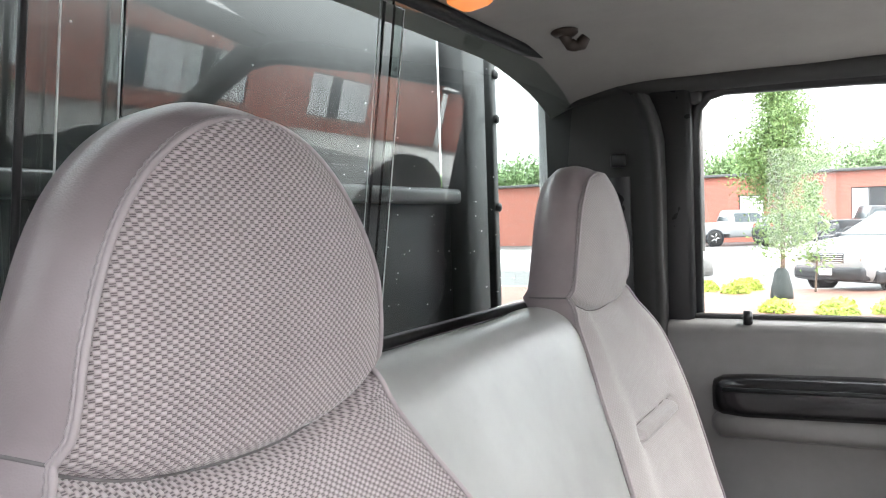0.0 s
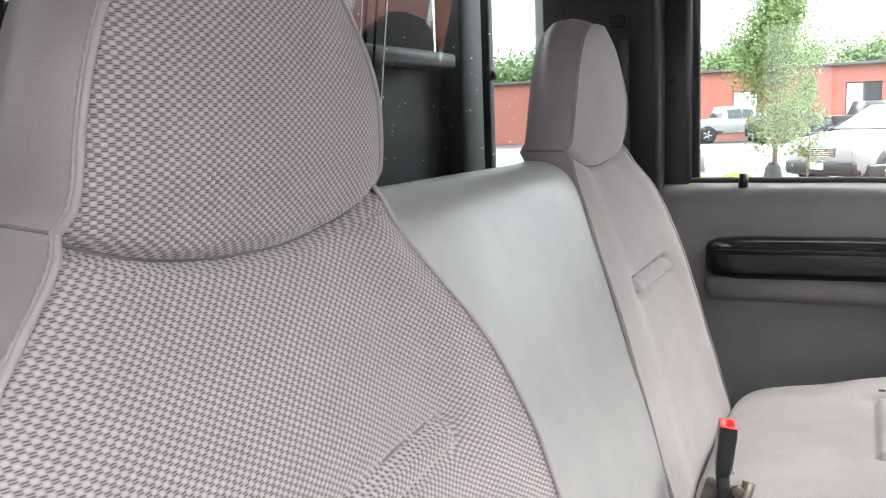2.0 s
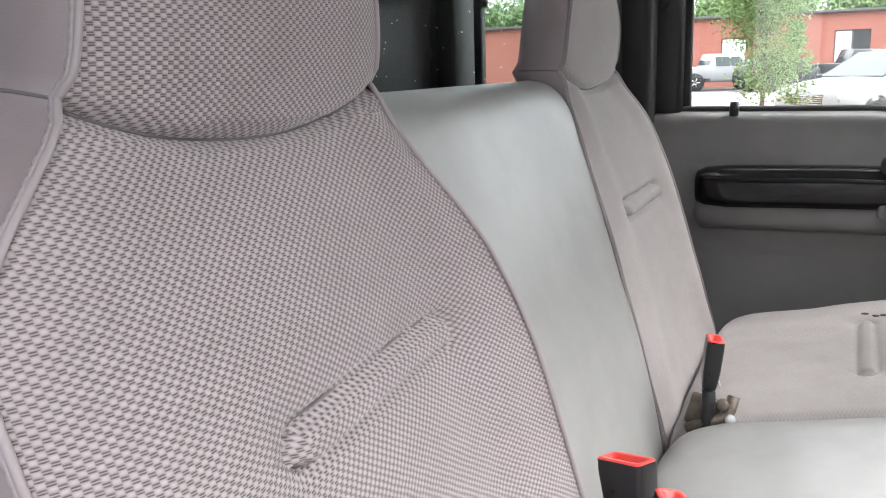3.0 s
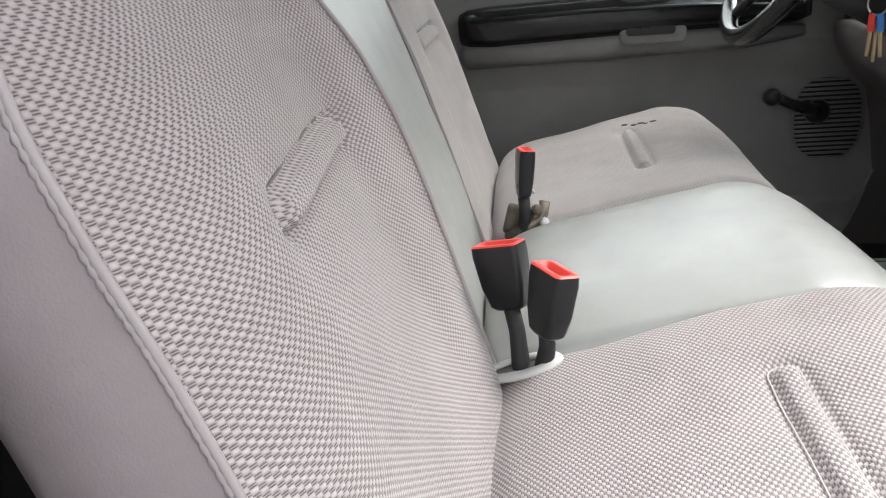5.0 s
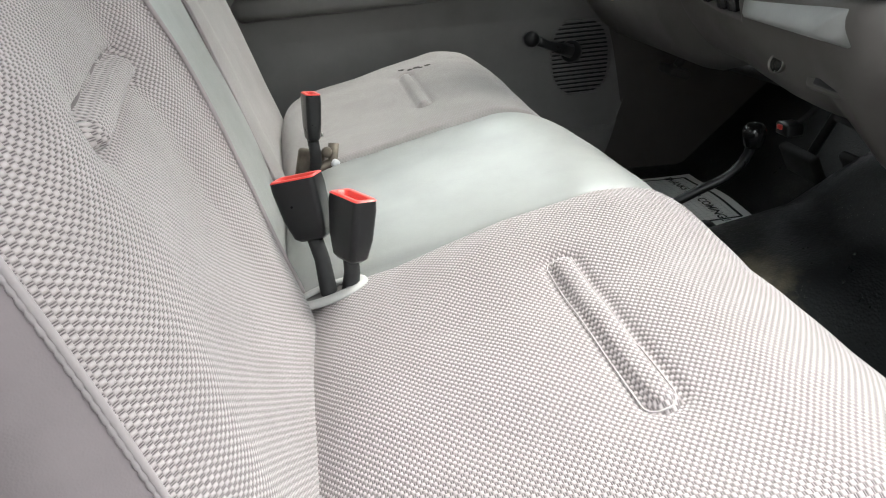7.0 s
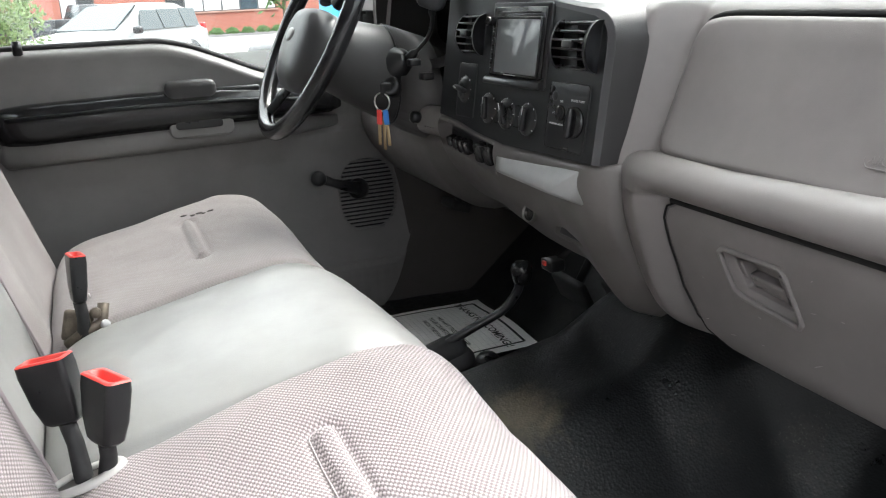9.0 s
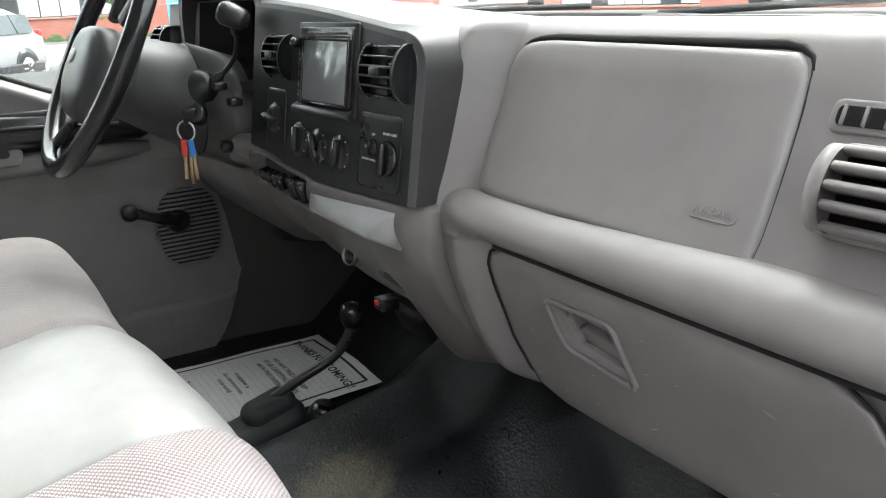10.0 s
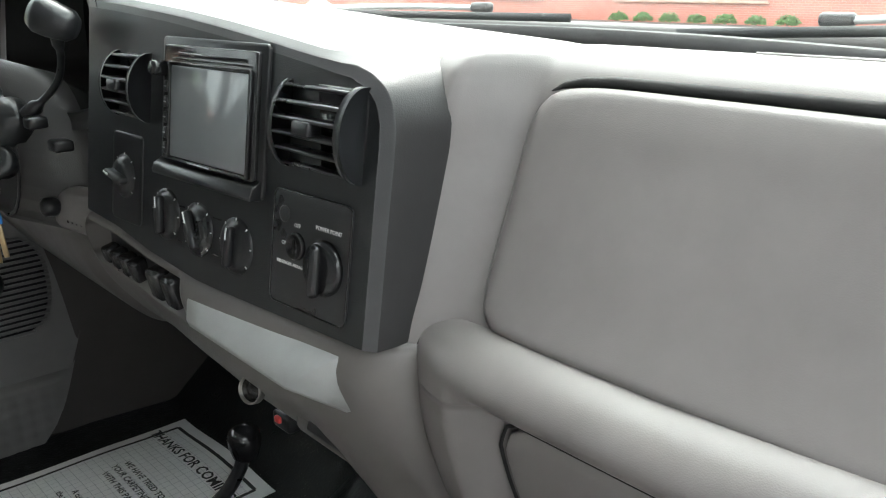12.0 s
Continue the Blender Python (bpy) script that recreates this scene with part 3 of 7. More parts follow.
def ws_at(u, v):
    x = 1.17 - 0.53 * v - 0.10 * (u / 0.8) ** 2 * (1 - 0.4 * v)
    return (x, u, 0.768 + 0.469 * v - 0.03 * (u / 0.8) ** 2)


scr = mk("pane", join(grid(ws_at, np.linspace(0.80, -0.80, 24), np.linspace(0, 1, 12)),
                      grid(lambda u, v: tuple(np.add(ws_at(u, v), (0.005, 0, 0.004))), np.linspace(-0.80, 0.80, 24), np.linspace(0, 1, 12))), GLASS, windscreen)
scr.visible_shadow = False
mk("lower_seal", tube([tuple(np.add(ws_at(u, 0.0), (-0.004, 0, 0.002))) for u in np.linspace(-0.82, 0.82, 24)], 0.013, 8), RUBBER, windscreen, "black rubber seal")


def wiper(y0, y1, z0, z1):
    w = thing("windscreen_wiper", (1.20, y0, 0.80), "grey metal windscreen wiper resting on the cowl", "wiper", "wipers")
    n = 12
    arm = [(1.235 - 0.05 * t, y0 + (y1 - y0) * t, z0 + (z1 - z0) * t + 0.006 * math.sin(t * 3)) for t in np.linspace(0, 0.72, n)]
    mk("arm", tube(arm, [0.009 - 0.004 * k / n for k in range(n)], 8, flat=0.6), simple("wiper_grey", (0.5, 0.5, 0.49), 0.4, 0, 0.1, 40), w, "satin grey arm")
    bl = [(1.190 - 0.015 * t, y0 + (y1 - y0) * (0.25 + 0.75 * t), z0 + (z1 - z0) * (0.25 + 0.75 * t) - 0.003) for t in np.linspace(0, 1, 10)]
    mk("blade", tube(bl, 0.0032, 6, flat=1.6), RUBBER, w, "black rubber blade")
    mk("clip", rbox(tuple(Vector(arm[-1]) + Vector((0, 0, 0.001))), (0.014, 0.03, 0.012), 0.004), BLACK, w)
    mk("pivot", lathe([(0.022, -0.03), (0.022, 0.006), (0.012, 0.012)], pose(1.235, y0, z0), 14), SILVER, w)


wiper(0.55, 0.0, 0.788, 0.794)
wiper(-0.62, -0.13, 0.806, 0.783)
mk("cowl", rbox((1.30, 0, 0.735), (0.28, 1.62, 0.03), 0.01), BLACK, label="black plastic cowl below the windscreen", category="cowl", kind="structure")


# ---- seats ----
XF = [(0.26, 0.140), (0.36, 0.116), (0.445, 0.092), (0.58, 0.056), (0.64, 0.037), (0.73, 0.0), (0.79, -0.030), (0.83, -0.036), (0.90, -0.031), (0.953, -0.035), (1.02, -0.040)]
XF = smooth_interp(XF, 0.26, 1.02)
H_OUT = smooth_interp([(0.26, 0.228), (0.50, 0.231), (0.60, 0.236), (0.68, 0.241), (0.72, 0.241), (0.75, 0.230), (0.775, 0.196), (0.795, 0.172), (0.825, 0.144), (1.02, 0.143)], 0.26, 1.02)
H_IN = smooth_interp([(0.26, 0.245), (0.45, 0.235), (0.60, 0.222), (0.70, 0.195), (0.76, 0.165), (0.80, 0.148), (0.83, 0.144), (1.02, 0.143)], 0.26, 1.02)
Y_SEAT = 0.425
Y_OF = {1: 0.443, -1: 0.425}      # driver, passenger
Z_TOP = 1.010


def half_width(z, s):
    h = interp(z, H_OUT if s > 0 else H_IN)
    if z > 0.83:
        k = min(1.0, (z - 0.83) / (Z_TOP - 0.83))
        h *= max(0.0, 1 - k**2.15) ** (1 / 2.0)
    return h


def seam_z(s):
    return 0.792 + 0.028 * s * s


SLOT_Y = {1: 0.455, -1: 0.414}
SLOT_Z = {1: 0.617, -1: 0.630}


def slot_dent(a, b, la, lb):
    """The stitched slot: a groove round a narrow raised pad. a along it, b across it, from its middle."""
    da, db = max(0.0, abs(a) - la), abs(b)
    ring = math.hypot(da, db) - lb
    if ring > 0:
        return -0.015 * (0.6 * math.exp(-((ring / 0.005) ** 2)) + 0.4 * math.exp(-((ring / 0.024) ** 2)))
    return -0.015 + 0.016 * (1 - (1 + ring / lb) ** 4)


def slot_line(la, lb, n=10):
    """The rounded outline of the slot: along it, across it."""
    ends = [(la + lb * math.sin(w), lb * math.cos(w)) for w in np.linspace(0, math.pi, n)]
    return dense(ends + [(-a, -b) for a, b in ends], 0.005)


def seat_front(side, s, z):
    """A point on the face of an outer seat back; s: -1 at the centre of the cab to 1 at the door."""
    h = half_width(z, s)
    y = Y_OF[side] + s * h
    x = interp(z, XF)
    if side < 0:
        x += 0.016 * max(0.0, min(1.0, (0.80 - z) / 0.12))
        x -= 0.024 * max(0.0, min(1.1, (0.55 - y) / 0.235)) * max(0.0, min(1.0, (0.78 - z) / 0.10)) * max(0.0, min(1.0, (z - 0.36) / 0.15)) * (1 - min(1.0, abs(s)) ** 5)
        if s > 0:
            k = max(0.0, min(1.0, (0.80 - z) / 0.16))
            k = k * k * (3 - 2 * k)
            x -= 0.024 * k * s**4
    else:
        x -= 0.012 + 0.018 * min(1.0, max(0.0, (z - 0.3) / 0.5))
    edge = abs(s) ** 6
    x -= 0.004 * edge
    if z > 0.80:
        x += 0.016 * (1 - s * s) * min(1, (z - 0.80) / 0.05) * max(0.0, 1 - ((z - 0.80) / 0.235) ** 4)
    else:
        x += 0.008 * math.exp(-((abs(s) - 0.78) / 0.2) ** 2) - 0.004
    x += slot_dent(y - SLOT_Y[side], z - SLOT_Z[side], 0.105, 0.0110) if 0.5 < z < 0.76 else 0
    d = z - seam_z(s)
    x += -0.012 * math.exp(-((d / 0.004) ** 2)) - 0.005 * math.exp(-((d / 0.02) ** 2))
    x += 0.0015 * noise.noise((y * 14 * side, z * 14, 3.1)) + 0.002 * noise.noise((y * 5 * side, z * 5, 7))
    return (x, side * y, z)


def outline(side, inset=0.0):
    """The rim of the face from the bottom at the door, over the top, down to the cab's centre."""
    zs = list(np.linspace(0.27, 0.95, 60)) + list(Z_TOP - (Z_TOP - 0.95) * (1 - np.sin(np.linspace(0, math.pi / 2, 26)[1:])))
    a = [seat_front(side, 1.0, z) for z in zs]
    b = [seat_front(side, -1.0, z) for z in zs[:-1]]
    return a + b[::-1]


def outer_seat(side, name, who):
    top = thing(name, (0.25, side * Y_SEAT, 0.10), who, "seat", "bench seat")
    ss = np.sin(np.linspace(-math.pi / 2, math.pi / 2, 90))
    order = ss if side < 0 else ss[::-1]
    order = order[::-1]
    def sheet(name, rows, zfun):
        verts, uvs = [], []
        for t in rows:
            for s in order:
                z = zfun(s, t)
                p = seat_front(side, s, z)
                verts.append(p)
                uvs.append((p[1] + 3, z * 1.12))
        n = len(order)
        faces = [(j * n + i, j * n + i + 1, (j + 1) * n + i + 1, (j + 1) * n + i) for j in range(len(rows) - 1) for i in range(n - 1)]
        return mk(name, (verts, faces), CLOTH if side < 0 else CLOTH_WORN, top, "pale basket-weave cloth", uv=uvs)
    sheet("back_cover", np.linspace(0, 1, 190), lambda s, t: 0.27 + t * (seam_z(s) - 0.27))
    top_rows = np.sin(np.linspace(0, math.pi / 2, 70))
    sheet("head_cover", top_rows, lambda s, t: seam_z(s) + t * (Z_TOP - 0.0002 - seam_z(s)))
    rim = outline(side)
    n = len(rim)
    # side and top band, swelling out behind the rim, then the back
    cy = side * Y_OF[side]
    prof = [(0.0, 0.0), (0.004, -0.010), (0.010, -0.03), (0.014, -0.055), (0.012, -0.085), (0.0, -0.108), (-0.02, -0.12), (-0.05, -0.126)]
    verts, faces = [], []
    for out_, back in prof:
        for i, p in enumerate(rim):
            p = Vector(p)
            a, b = Vector(rim[max(0, i - 1)]), Vector(rim[min(n - 1, i + 1)])
            d = b - a
            nrm = Vector((0, d.z, -d.y)).normalized() if d.length > 1e-9 else Vector((0, 0, 1))
            if nrm.dot(Vector((0, p.y - cy, (p.z - 0.70) * 0.4))) < 0:
                nrm = -nrm
            thin = 0.66 if p.z > 0.82 else 0.66 + 0.6 * (0.82 - p.z)
            verts.append(p + nrm * out_ + Vector((back * thin, 0, 0)))
    for j in range(len(prof) - 1):
        for i in range(n - 1):
            q = (j * n + i, j * n + i + 1, (j + 1) * n + i + 1, (j + 1) * n + i)
            faces.append(q if side > 0 else q[::-1])
    mk("side_band", (verts, faces), VINYL, top, "smooth grey vinyl band")
    last = (len(prof) - 1) * n
    bv = verts[last:]
    m = n // 2
    back_faces = [(i, i + 1, n - 2 - i, n - 1 - i) for i in range(m - 1)]
    mk("back_panel", (bv, back_faces), VINYL, top)
    cord = []
    for a, b in zip(rim[:-1], rim[1:]):
        a, b = Vector(a), Vector(b)
        steps = max(1, round((b - a).length / 0.0022))
        cord += [a.lerp(b, k / steps) + Vector((0.0012, 0, 0)) for k in range(steps)]
    mk("piping", tube(cord, 0.0024, 8, caps=True), PIPING, top, "smooth grey edge piping")
    ruffle = []
    for k, q in enumerate(cord):
        d = cord[min(len(cord) - 1, k + 1)] - cord[max(0, k - 1)]
        nrm = Vector((0, d.z, -d.y)).normalized()
        if nrm.dot(Vector((0, q.y - cy, (q.z - 0.70) * 0.4))) < 0:
            nrm = -nrm
        ruffle.append(q + nrm * (0.0012 + 0.0006 * (k % 3 == 0)) + Vector((-0.0024, 0, 0)))
    mk("ruffle", tube(ruffle, [(0.0008, 0.0022, 0.0020)[k % 3] for k in range(len(ruffle))], 6), PIPING, top, "puckered stitching beside the piping")
    # seams: across the band and between head and back, and round the slot
    for i in (min(range(n // 2), key=lambda k: abs(rim[k][2] - 0.820)), max(range(n // 2, n), key=lambda k: -abs(rim[k][2] - 0.820))):
        mk("band_seam", tube([Vector(verts[j * n + i]) for j in range(5)], 0.0013, 6), SEAM, top, "dark seam across the band")
    mk("head_seam", tube([Vector(seat_front(side, s_, seam_z(s_))) + Vector((0.001, 0, 0)) for s_ in np.linspace(-0.995, 0.995, 60)], 0.0012, 6), SEAM, top, "dark seam under the headrest")
    loop = []
    for a, b in slot_line(0.105, 0.0110):
        z = SLOT_Z[side] + b
        s_ = (SLOT_Y[side] + a - Y_OF[side]) / half_width(z, 1 if a > 0 else -1)
        loop.append(Vector(seat_front(side, s_, z)) + Vector((0.0012, 0, 0)))
    # the seam's dark colour also paints the shade in the slot's crease
    mk("slot_seam", tube(loop, 0.0013, 5, closed=True), SLOT_SHADE_THREAD, top, "stitched seam round the slot")
    return top


SEAT_P = outer_seat(-1, "passenger_seat", "pale grey woven cloth passenger seat with built-in headrest")
SEAT_D = outer_seat(1, "driver_seat", "pale grey cloth driver seat with vinyl bands and stained cushion")

# the seat back's middle section
CB = [(0.118, 0.26), (0.106, 0.34), (0.084, 0.44), (0.05, 0.545), (0.016, 0.63), (-0.028, 0.73), (-0.046, 0.772), (-0.066, 0.797), (-0.095, 0.810), (-0.13, 0.808), (-0.17, 0.790), (-0.20, 0.74), (-0.20, 0.5), (-0.14, 0.27)]
cb = curve(CB, 110)
mid = thing("middle_seat", (0.25, 0, 0.10), "smooth pale grey vinyl middle seat between the cloth seats", "seat", "bench seat")


def mid_at(u, v):
    x, z = cb[int(v)]
    w = 0.225 + 0.07 * min(1, max(0, (z - 0.55) / 0.2))
    y = u * w
    front = 1 if v < 70 else 0.3
    dip = 0.016 * u**4 * front
    return (x - dip + 0.004 * noise.noise((y * 6, z * 6, 1.5)) * front, y, z)


mk("back_cover", grid(mid_at, np.linspace(1, -1, 50), range(110)), VINYL_PALE, mid)

# cushions
CU = [(0.10, 0.25), (0.105, 0.31), (0.125, 0.355), (0.17, 0.380), (0.25, 0.396), (0.33, 0.412), (0.41, 0.428), (0.46, 0.436), (0.515, 0.428), (0.553, 0.402), (0.572, 0.36), (0.568, 0.29), (0.55, 0.21), (0.50, 0.19)]
cu_line = curve(CU, 170)
cu_len = np.r_[0, np.cumsum(np.linalg.norm(np.diff(cu_line, axis=0), axis=1))]


def cushion(th, y0, y1, material, slot=None, parts_label="", round_in=0.0, round_out=0.05, sunk=0.0, sunk_over=0.001):
    ys = np.unique(np.r_[np.linspace(y0, y0 + 0.04, 14), np.linspace(y0 + 0.04, y1 - 0.04, 90), np.linspace(y1 - 0.04, y1, 14)])
    ys = ys[::-1]
    verts, uvs = [], []
    for j, (x, z) in enumerate(cu_line):
        t = np.array(cu_line[min(j + 1, 169)]) - np.array(cu_line[max(j - 1, 0)])
        nx, nz = -t[1], t[0]
        ln = math.hypot(nx, nz)
        nx, nz = nx / ln, nz / ln
        for y in ys:
            e = min(y - y0, y1 - y)
            d = -0.011 * math.exp(-(e / 0.007) ** 2) - 0.004 * math.exp(-(e / 0.03) ** 2)
            outer = (y - y0) if abs(y0) > abs(y1) else (y1 - y)
            if round_out:
                d -= 0.06 * max(0, 1 - outer / round_out) ** 2.2
            w = (y - (y0 + y1) / 2) / (y1 - y0) * 2
            d += 0.006 * (1 - w * w)
            if sunk:
                fall = max(0.0, min(1.0, (y1 - y + 0.02) / sunk_over))
                if sunk_over < 0.3:
                    fall = max(fall, 1 - max(0.0, min(1.0, (x - 0.22) / 0.15)))
                d -= sunk * max(0.0, min(1.0, (z - 0.30) / 0.06)) * fall
            if slot and 0.3 < x < 0.46 and z > 0.37:
                d += 0.6 * slot_dent(y - slot, x - 0.372, 0.110, 0.0125)
            d += 0.0016 * noise.noise((x * 16, y * 16, 2)) + 0.003 * noise.noise((x * 5, y * 5, 9))
            k = 0.965 - 0.065 * min(1, max(-0.55, y / 0.25))
            verts.append((0.1 + (x + nx * d - 0.1) * k, y, z + nz * d))
            uvs.append((y + 3, cu_len[j] + 2.1))
    n = len(ys)
    faces = [(j * n + i, j * n + i + 1, (j + 1) * n + i + 1, (j + 1) * n + i) for j in range(169) for i in range(n - 1)]
    mk("cushion_cover", (verts, faces), material, th, parts_label, uv=uvs)
    if slot and slot < 0:
        tops = np.array([v for v in verts if v[2] > 0.33])
        loop = []
        for a, b in slot_line(0.110, 0.0125):
            y = slot + a
            k = 0.965 - 0.065 * min(1, max(-0.55, y / 0.25))
            x = 0.1 + (0.372 + b - 0.1) * k
            near_v = tops[np.argsort((tops[:, 0] - x) ** 2 + (tops[:, 1] - y) ** 2)[:4]]
            loop.append(Vector((x, y, float(near_v[:, 2].mean()) + 0.001)))
        mk("slot_seam", tube(loop, 0.0008, 5, closed=True), CLOTH_SEAM, th, "stitched seam round the slot")
    mk("skirt", rbox((0.32, (y0 + y1) / 2, 0.235), (0.42, y1 - y0 - 0.03, 0.17), 0.02), VINYL, th, "grey vinyl skirt")
    mk("riser", rbox((0.32, (y0 + y1) / 2, 0.125), (0.34, (y1 - y0) * 0.7, 0.13), 0.01), BLACK, th, "black seat riser")
    return th


cushion(SEAT_P, -0.705, -0.178, CLOTH, -0.425, "pale basket-weave cloth", sunk=0.017, sunk_over=0.20)
cushion(SEAT_D, 0.178, 0.705, CLOTH_WORN, 0.425, "pale basket-weave cloth")
cushion(mid, -0.176, 0.176, VINYL_PALE, None, "", 0, 0, 0.014, 0.37)
seat_top = BVHTree.FromPolygons(*[[tuple(q) for q in part_] for part_ in (lambda me: ([v.co for v in me.vertices], [p.vertices for p in me.polygons]))(next(o for o in SEAT_D.children if o.name.startswith("cushion_cover")).data)])
stain = []
for dx, dy, r in ((-0.030, 0.002, 0.008), (-0.010, -0.003, 0.007), (0.006, 0.003, 0.009), (0.015, -0.003, 0.006), (0.032, 0.004, 0.008)):
    x, y = 0.366 + dx * 0.75, 0.563 - dx * 0.55 + dy
    hit, nrm, _, _ = seat_top.ray_cast(Vector((x, y, 0.6)), Vector((0, 0, -1)))
    m_ = Matrix.Translation(hit) @ Vector((0, 0, 1)).rotation_difference(nrm).to_matrix().to_4x4() @ pose(0, 0, 0, 0, 0, -40)
    stain.append(lathe([(r, -0.0005), (r * 0.8, 0.0009), (r * 0.3, 0.0012)], m_ @ Matrix.Diagonal((1.0, 0.5, 1, 1)), 9))
mk("seat_stain", join(*stain), simple("dark_stain", (0.06, 0.055, 0.05), 0.8), parent=SEAT_D, label="small dark worn spots")


# ---- seat-belt buckles ----
def buckle(top, foot, lean, turn, label, size=1.0, tip=0):
    th = thing("seat_belt_buckle", foot, label, "buckle", "seat belt buckles")
    m = Matrix.Translation(top) @ pose(0, 0, 0, tip, 0, 0) @ pose(0, 0, 0, lean[0], lean[1], turn)
    prof = [(0.0, 0.026, 0.0135), (-0.010, 0.0262, 0.0142), (-0.042, 0.0235, 0.0135), (-0.062, 0.019, 0.0115), (-0.066, 0.015, 0.009)]
    verts, faces = [], []
    ringn = 28
    for z, a, b in prof:
        verts += [m @ Vector((p, q, z)) for p, q in rounded(2 * b * size, 2 * a * size, 0.006, 6)]
    ringn = len(verts) // len(prof)
    for j in range(len(prof) - 1):
        for k in range(ringn):
            l = (k + 1) % ringn
            faces.append((j * ringn + k, (j + 1) * ringn + k, (j + 1) * ringn + l, j * ringn + l))
    faces.append(tuple((len(prof) - 1) * ringn + k for k in reversed(range(ringn))))
    mk("body", (verts, faces), BLACK, th)
    rim = [(0.0, 0.026, 0.0135), (0.0015, 0.0245, 0.0122), (0.001, 0.020, 0.0068), (-0.010, 0.0195, 0.0064)]
    rv, rf = [], []
    for z, a, b in rim:
        rv += [m @ Vector((p, q, z)) for p, q in rounded(2 * b * size, 2 * a * size, 0.005, 6)]
    rn = len(rv) // len(rim)
    for j in range(len(rim) - 1):
        for k in range(rn):
            l = (k + 1) % rn
            rf.append((j * rn + k, j * rn + l, (j + 1) * rn + l, (j + 1) * rn + k))
    rf.append(tuple((len(rim) - 1) * rn + k for k in range(rn)))
    mk("release_button", (rv, rf), RED, th, "red release button")
    a = m @ Vector((0, 0, -0.062))
    b = Vector(foot)
    mk("stalk", tube([a, a.lerp(b, 0.35) + Vector((0.002, 0.0, 0)), a.lerp(b, 0.75), b], [0.0085, 0.0085, 0.0095, 0.009], 10), RUBBER, th, "ribbed black stalk")
    for k in (-0.006, 0.006):
        mk("rivet", lathe([(0.0035, 0), (0.0035, 0.0015), (0.002, 0.002)], m @ Matrix.Translation((0.0118, k, -0.058)) @ pose(0, 0, 0, 0, 90, 0), 8), STEEL, th)


buckle((0.138, -0.168, 0.478), (0.158, -0.203, 0.345), (-6, -8), 62, "black seat belt buckle with red button, beside its pair", tip=-13)
buckle((0.192, -0.206, 0.464), (0.176, -0.203, 0.345), (4, 8), 30, "black seat belt buckle standing in the cushion's slot", tip=-4)
buckle((0.166, 0.184, 0.485), (0.158, 0.190, 0.345), (-4, 6), 12, "black seat belt buckle standing at the driver's side", 0.78)
bez = thing("buckle_bezel", (0.165, -0.203, 0.355), "pale oval plastic bezel round the buckle slot", "bezel")
ov = [(0.160 + 0.032 * math.cos(w) * (1 if math.cos(w) > 0 else 1.3), -0.203 + 0.017 * math.sin(w)) for w in np.linspace(0, 2 * math.pi, 40, endpoint=False)]
mk("rim", tube([(x, y, 0.3625 + (x - 0.165) * 0.25) for x, y in ov], 0.006, 8, closed=True, flat=0.6), simple("pale_plastic", (0.42, 0.41, 0.395), 0.4, 0, 0.06), bez)
# hardly sunk: the darker plastic paints the shade inside the bezel
mk("well", slab([(0.165 + (x - 0.165) * 0.93, -0.205 + (y + 0.205) * 0.93) for x, y in ov], lambda a, b, h: (a, b, 0.359 + (a - 0.165) * 0.25 + h), 0.002, 0.001), DASH_DARK, bez, "flat grey plate, the well's shade put into its darker plastic")
br = thing("seat_bracket", (0.15, 0.19, 0.35), "worn steel recliner bracket at the base of the driver's seat", "bracket")
mk("plate", rbox((0.152, 0.20, 0.378), (0.040, 0.012, 0.046), 0.005, 2, (0, 15, 0)), RUSTY, br)
mk("arm", tube([(0.135, 0.19, 0.355), (0.16, 0.185, 0.372), (0.185, 0.19, 0.38), (0.19, 0.20, 0.405)], 0.008, 8), RUSTY, br)
mk("bolt", lathe([(0.008, 0), (0.008, 0.005), (0.005, 0.007)], pose(0.178, 0.186, 0.398, 90, 0, 0), 10), RUSTY, br)
mk("knob", lathe([(0.006, 0), (0.007, 0.005), (0.004, 0.009)], pose(0.187, 0.184, 0.378, 60, 0, 30), 10), INK_PALE, br, "pale plastic cap")


# ---- driver's door ----
def door_y(x, z):
    """The inner skin of the driver's door: sill lip, shallow upper panel, flat lower panel."""
    y = interp(z, [(0.0, 0.80), (0.20, 0.80), (0.46, 0.806), (0.52, 0.80), (0.64, 0.806), (0.66, 0.812), (0.70, 0.812), (0.725, 0.808), (0.735, 0.815), (0.742, 0.84)])
    return y


SILL = smooth_interp([(-0.1, 0.733), (0.36, 0.733), (0.42, 0.719), (0.50, 0.686), (0.57, 0.655), (0.66, 0.639), (0.95, 0.636)], -0.1, 0.95, 80)
door = thing("driver_door", (0.4, 0.83, 0.05), "closed grey plastic driver's door with black armrest and window crank", "door")


def door_at(u, v):
    x = -0.05 + u * 0.93
    top = interp(x, SILL)
    z = 0.045 + v * (top - 0.045)
    y = door_y(x, 0.742 - (top - z)) if z > 0.52 else door_y(x, z)
    # the lower front corner is rounded off
    if x > 0.70:
        lim = 0.045 + 0.22 * (max(0.0, (x - 0.70) / 0.18) ** 2.4)
        z = max(z, min(lim, top - 0.01))
    y += 0.0015 * noise.noise((x * 8, z * 8, 4))
    return (x, y, z)


mk("panel", grid(door_at, np.linspace(0, 1, 90), np.linspace(0, 1, 110)), DOOR, door)
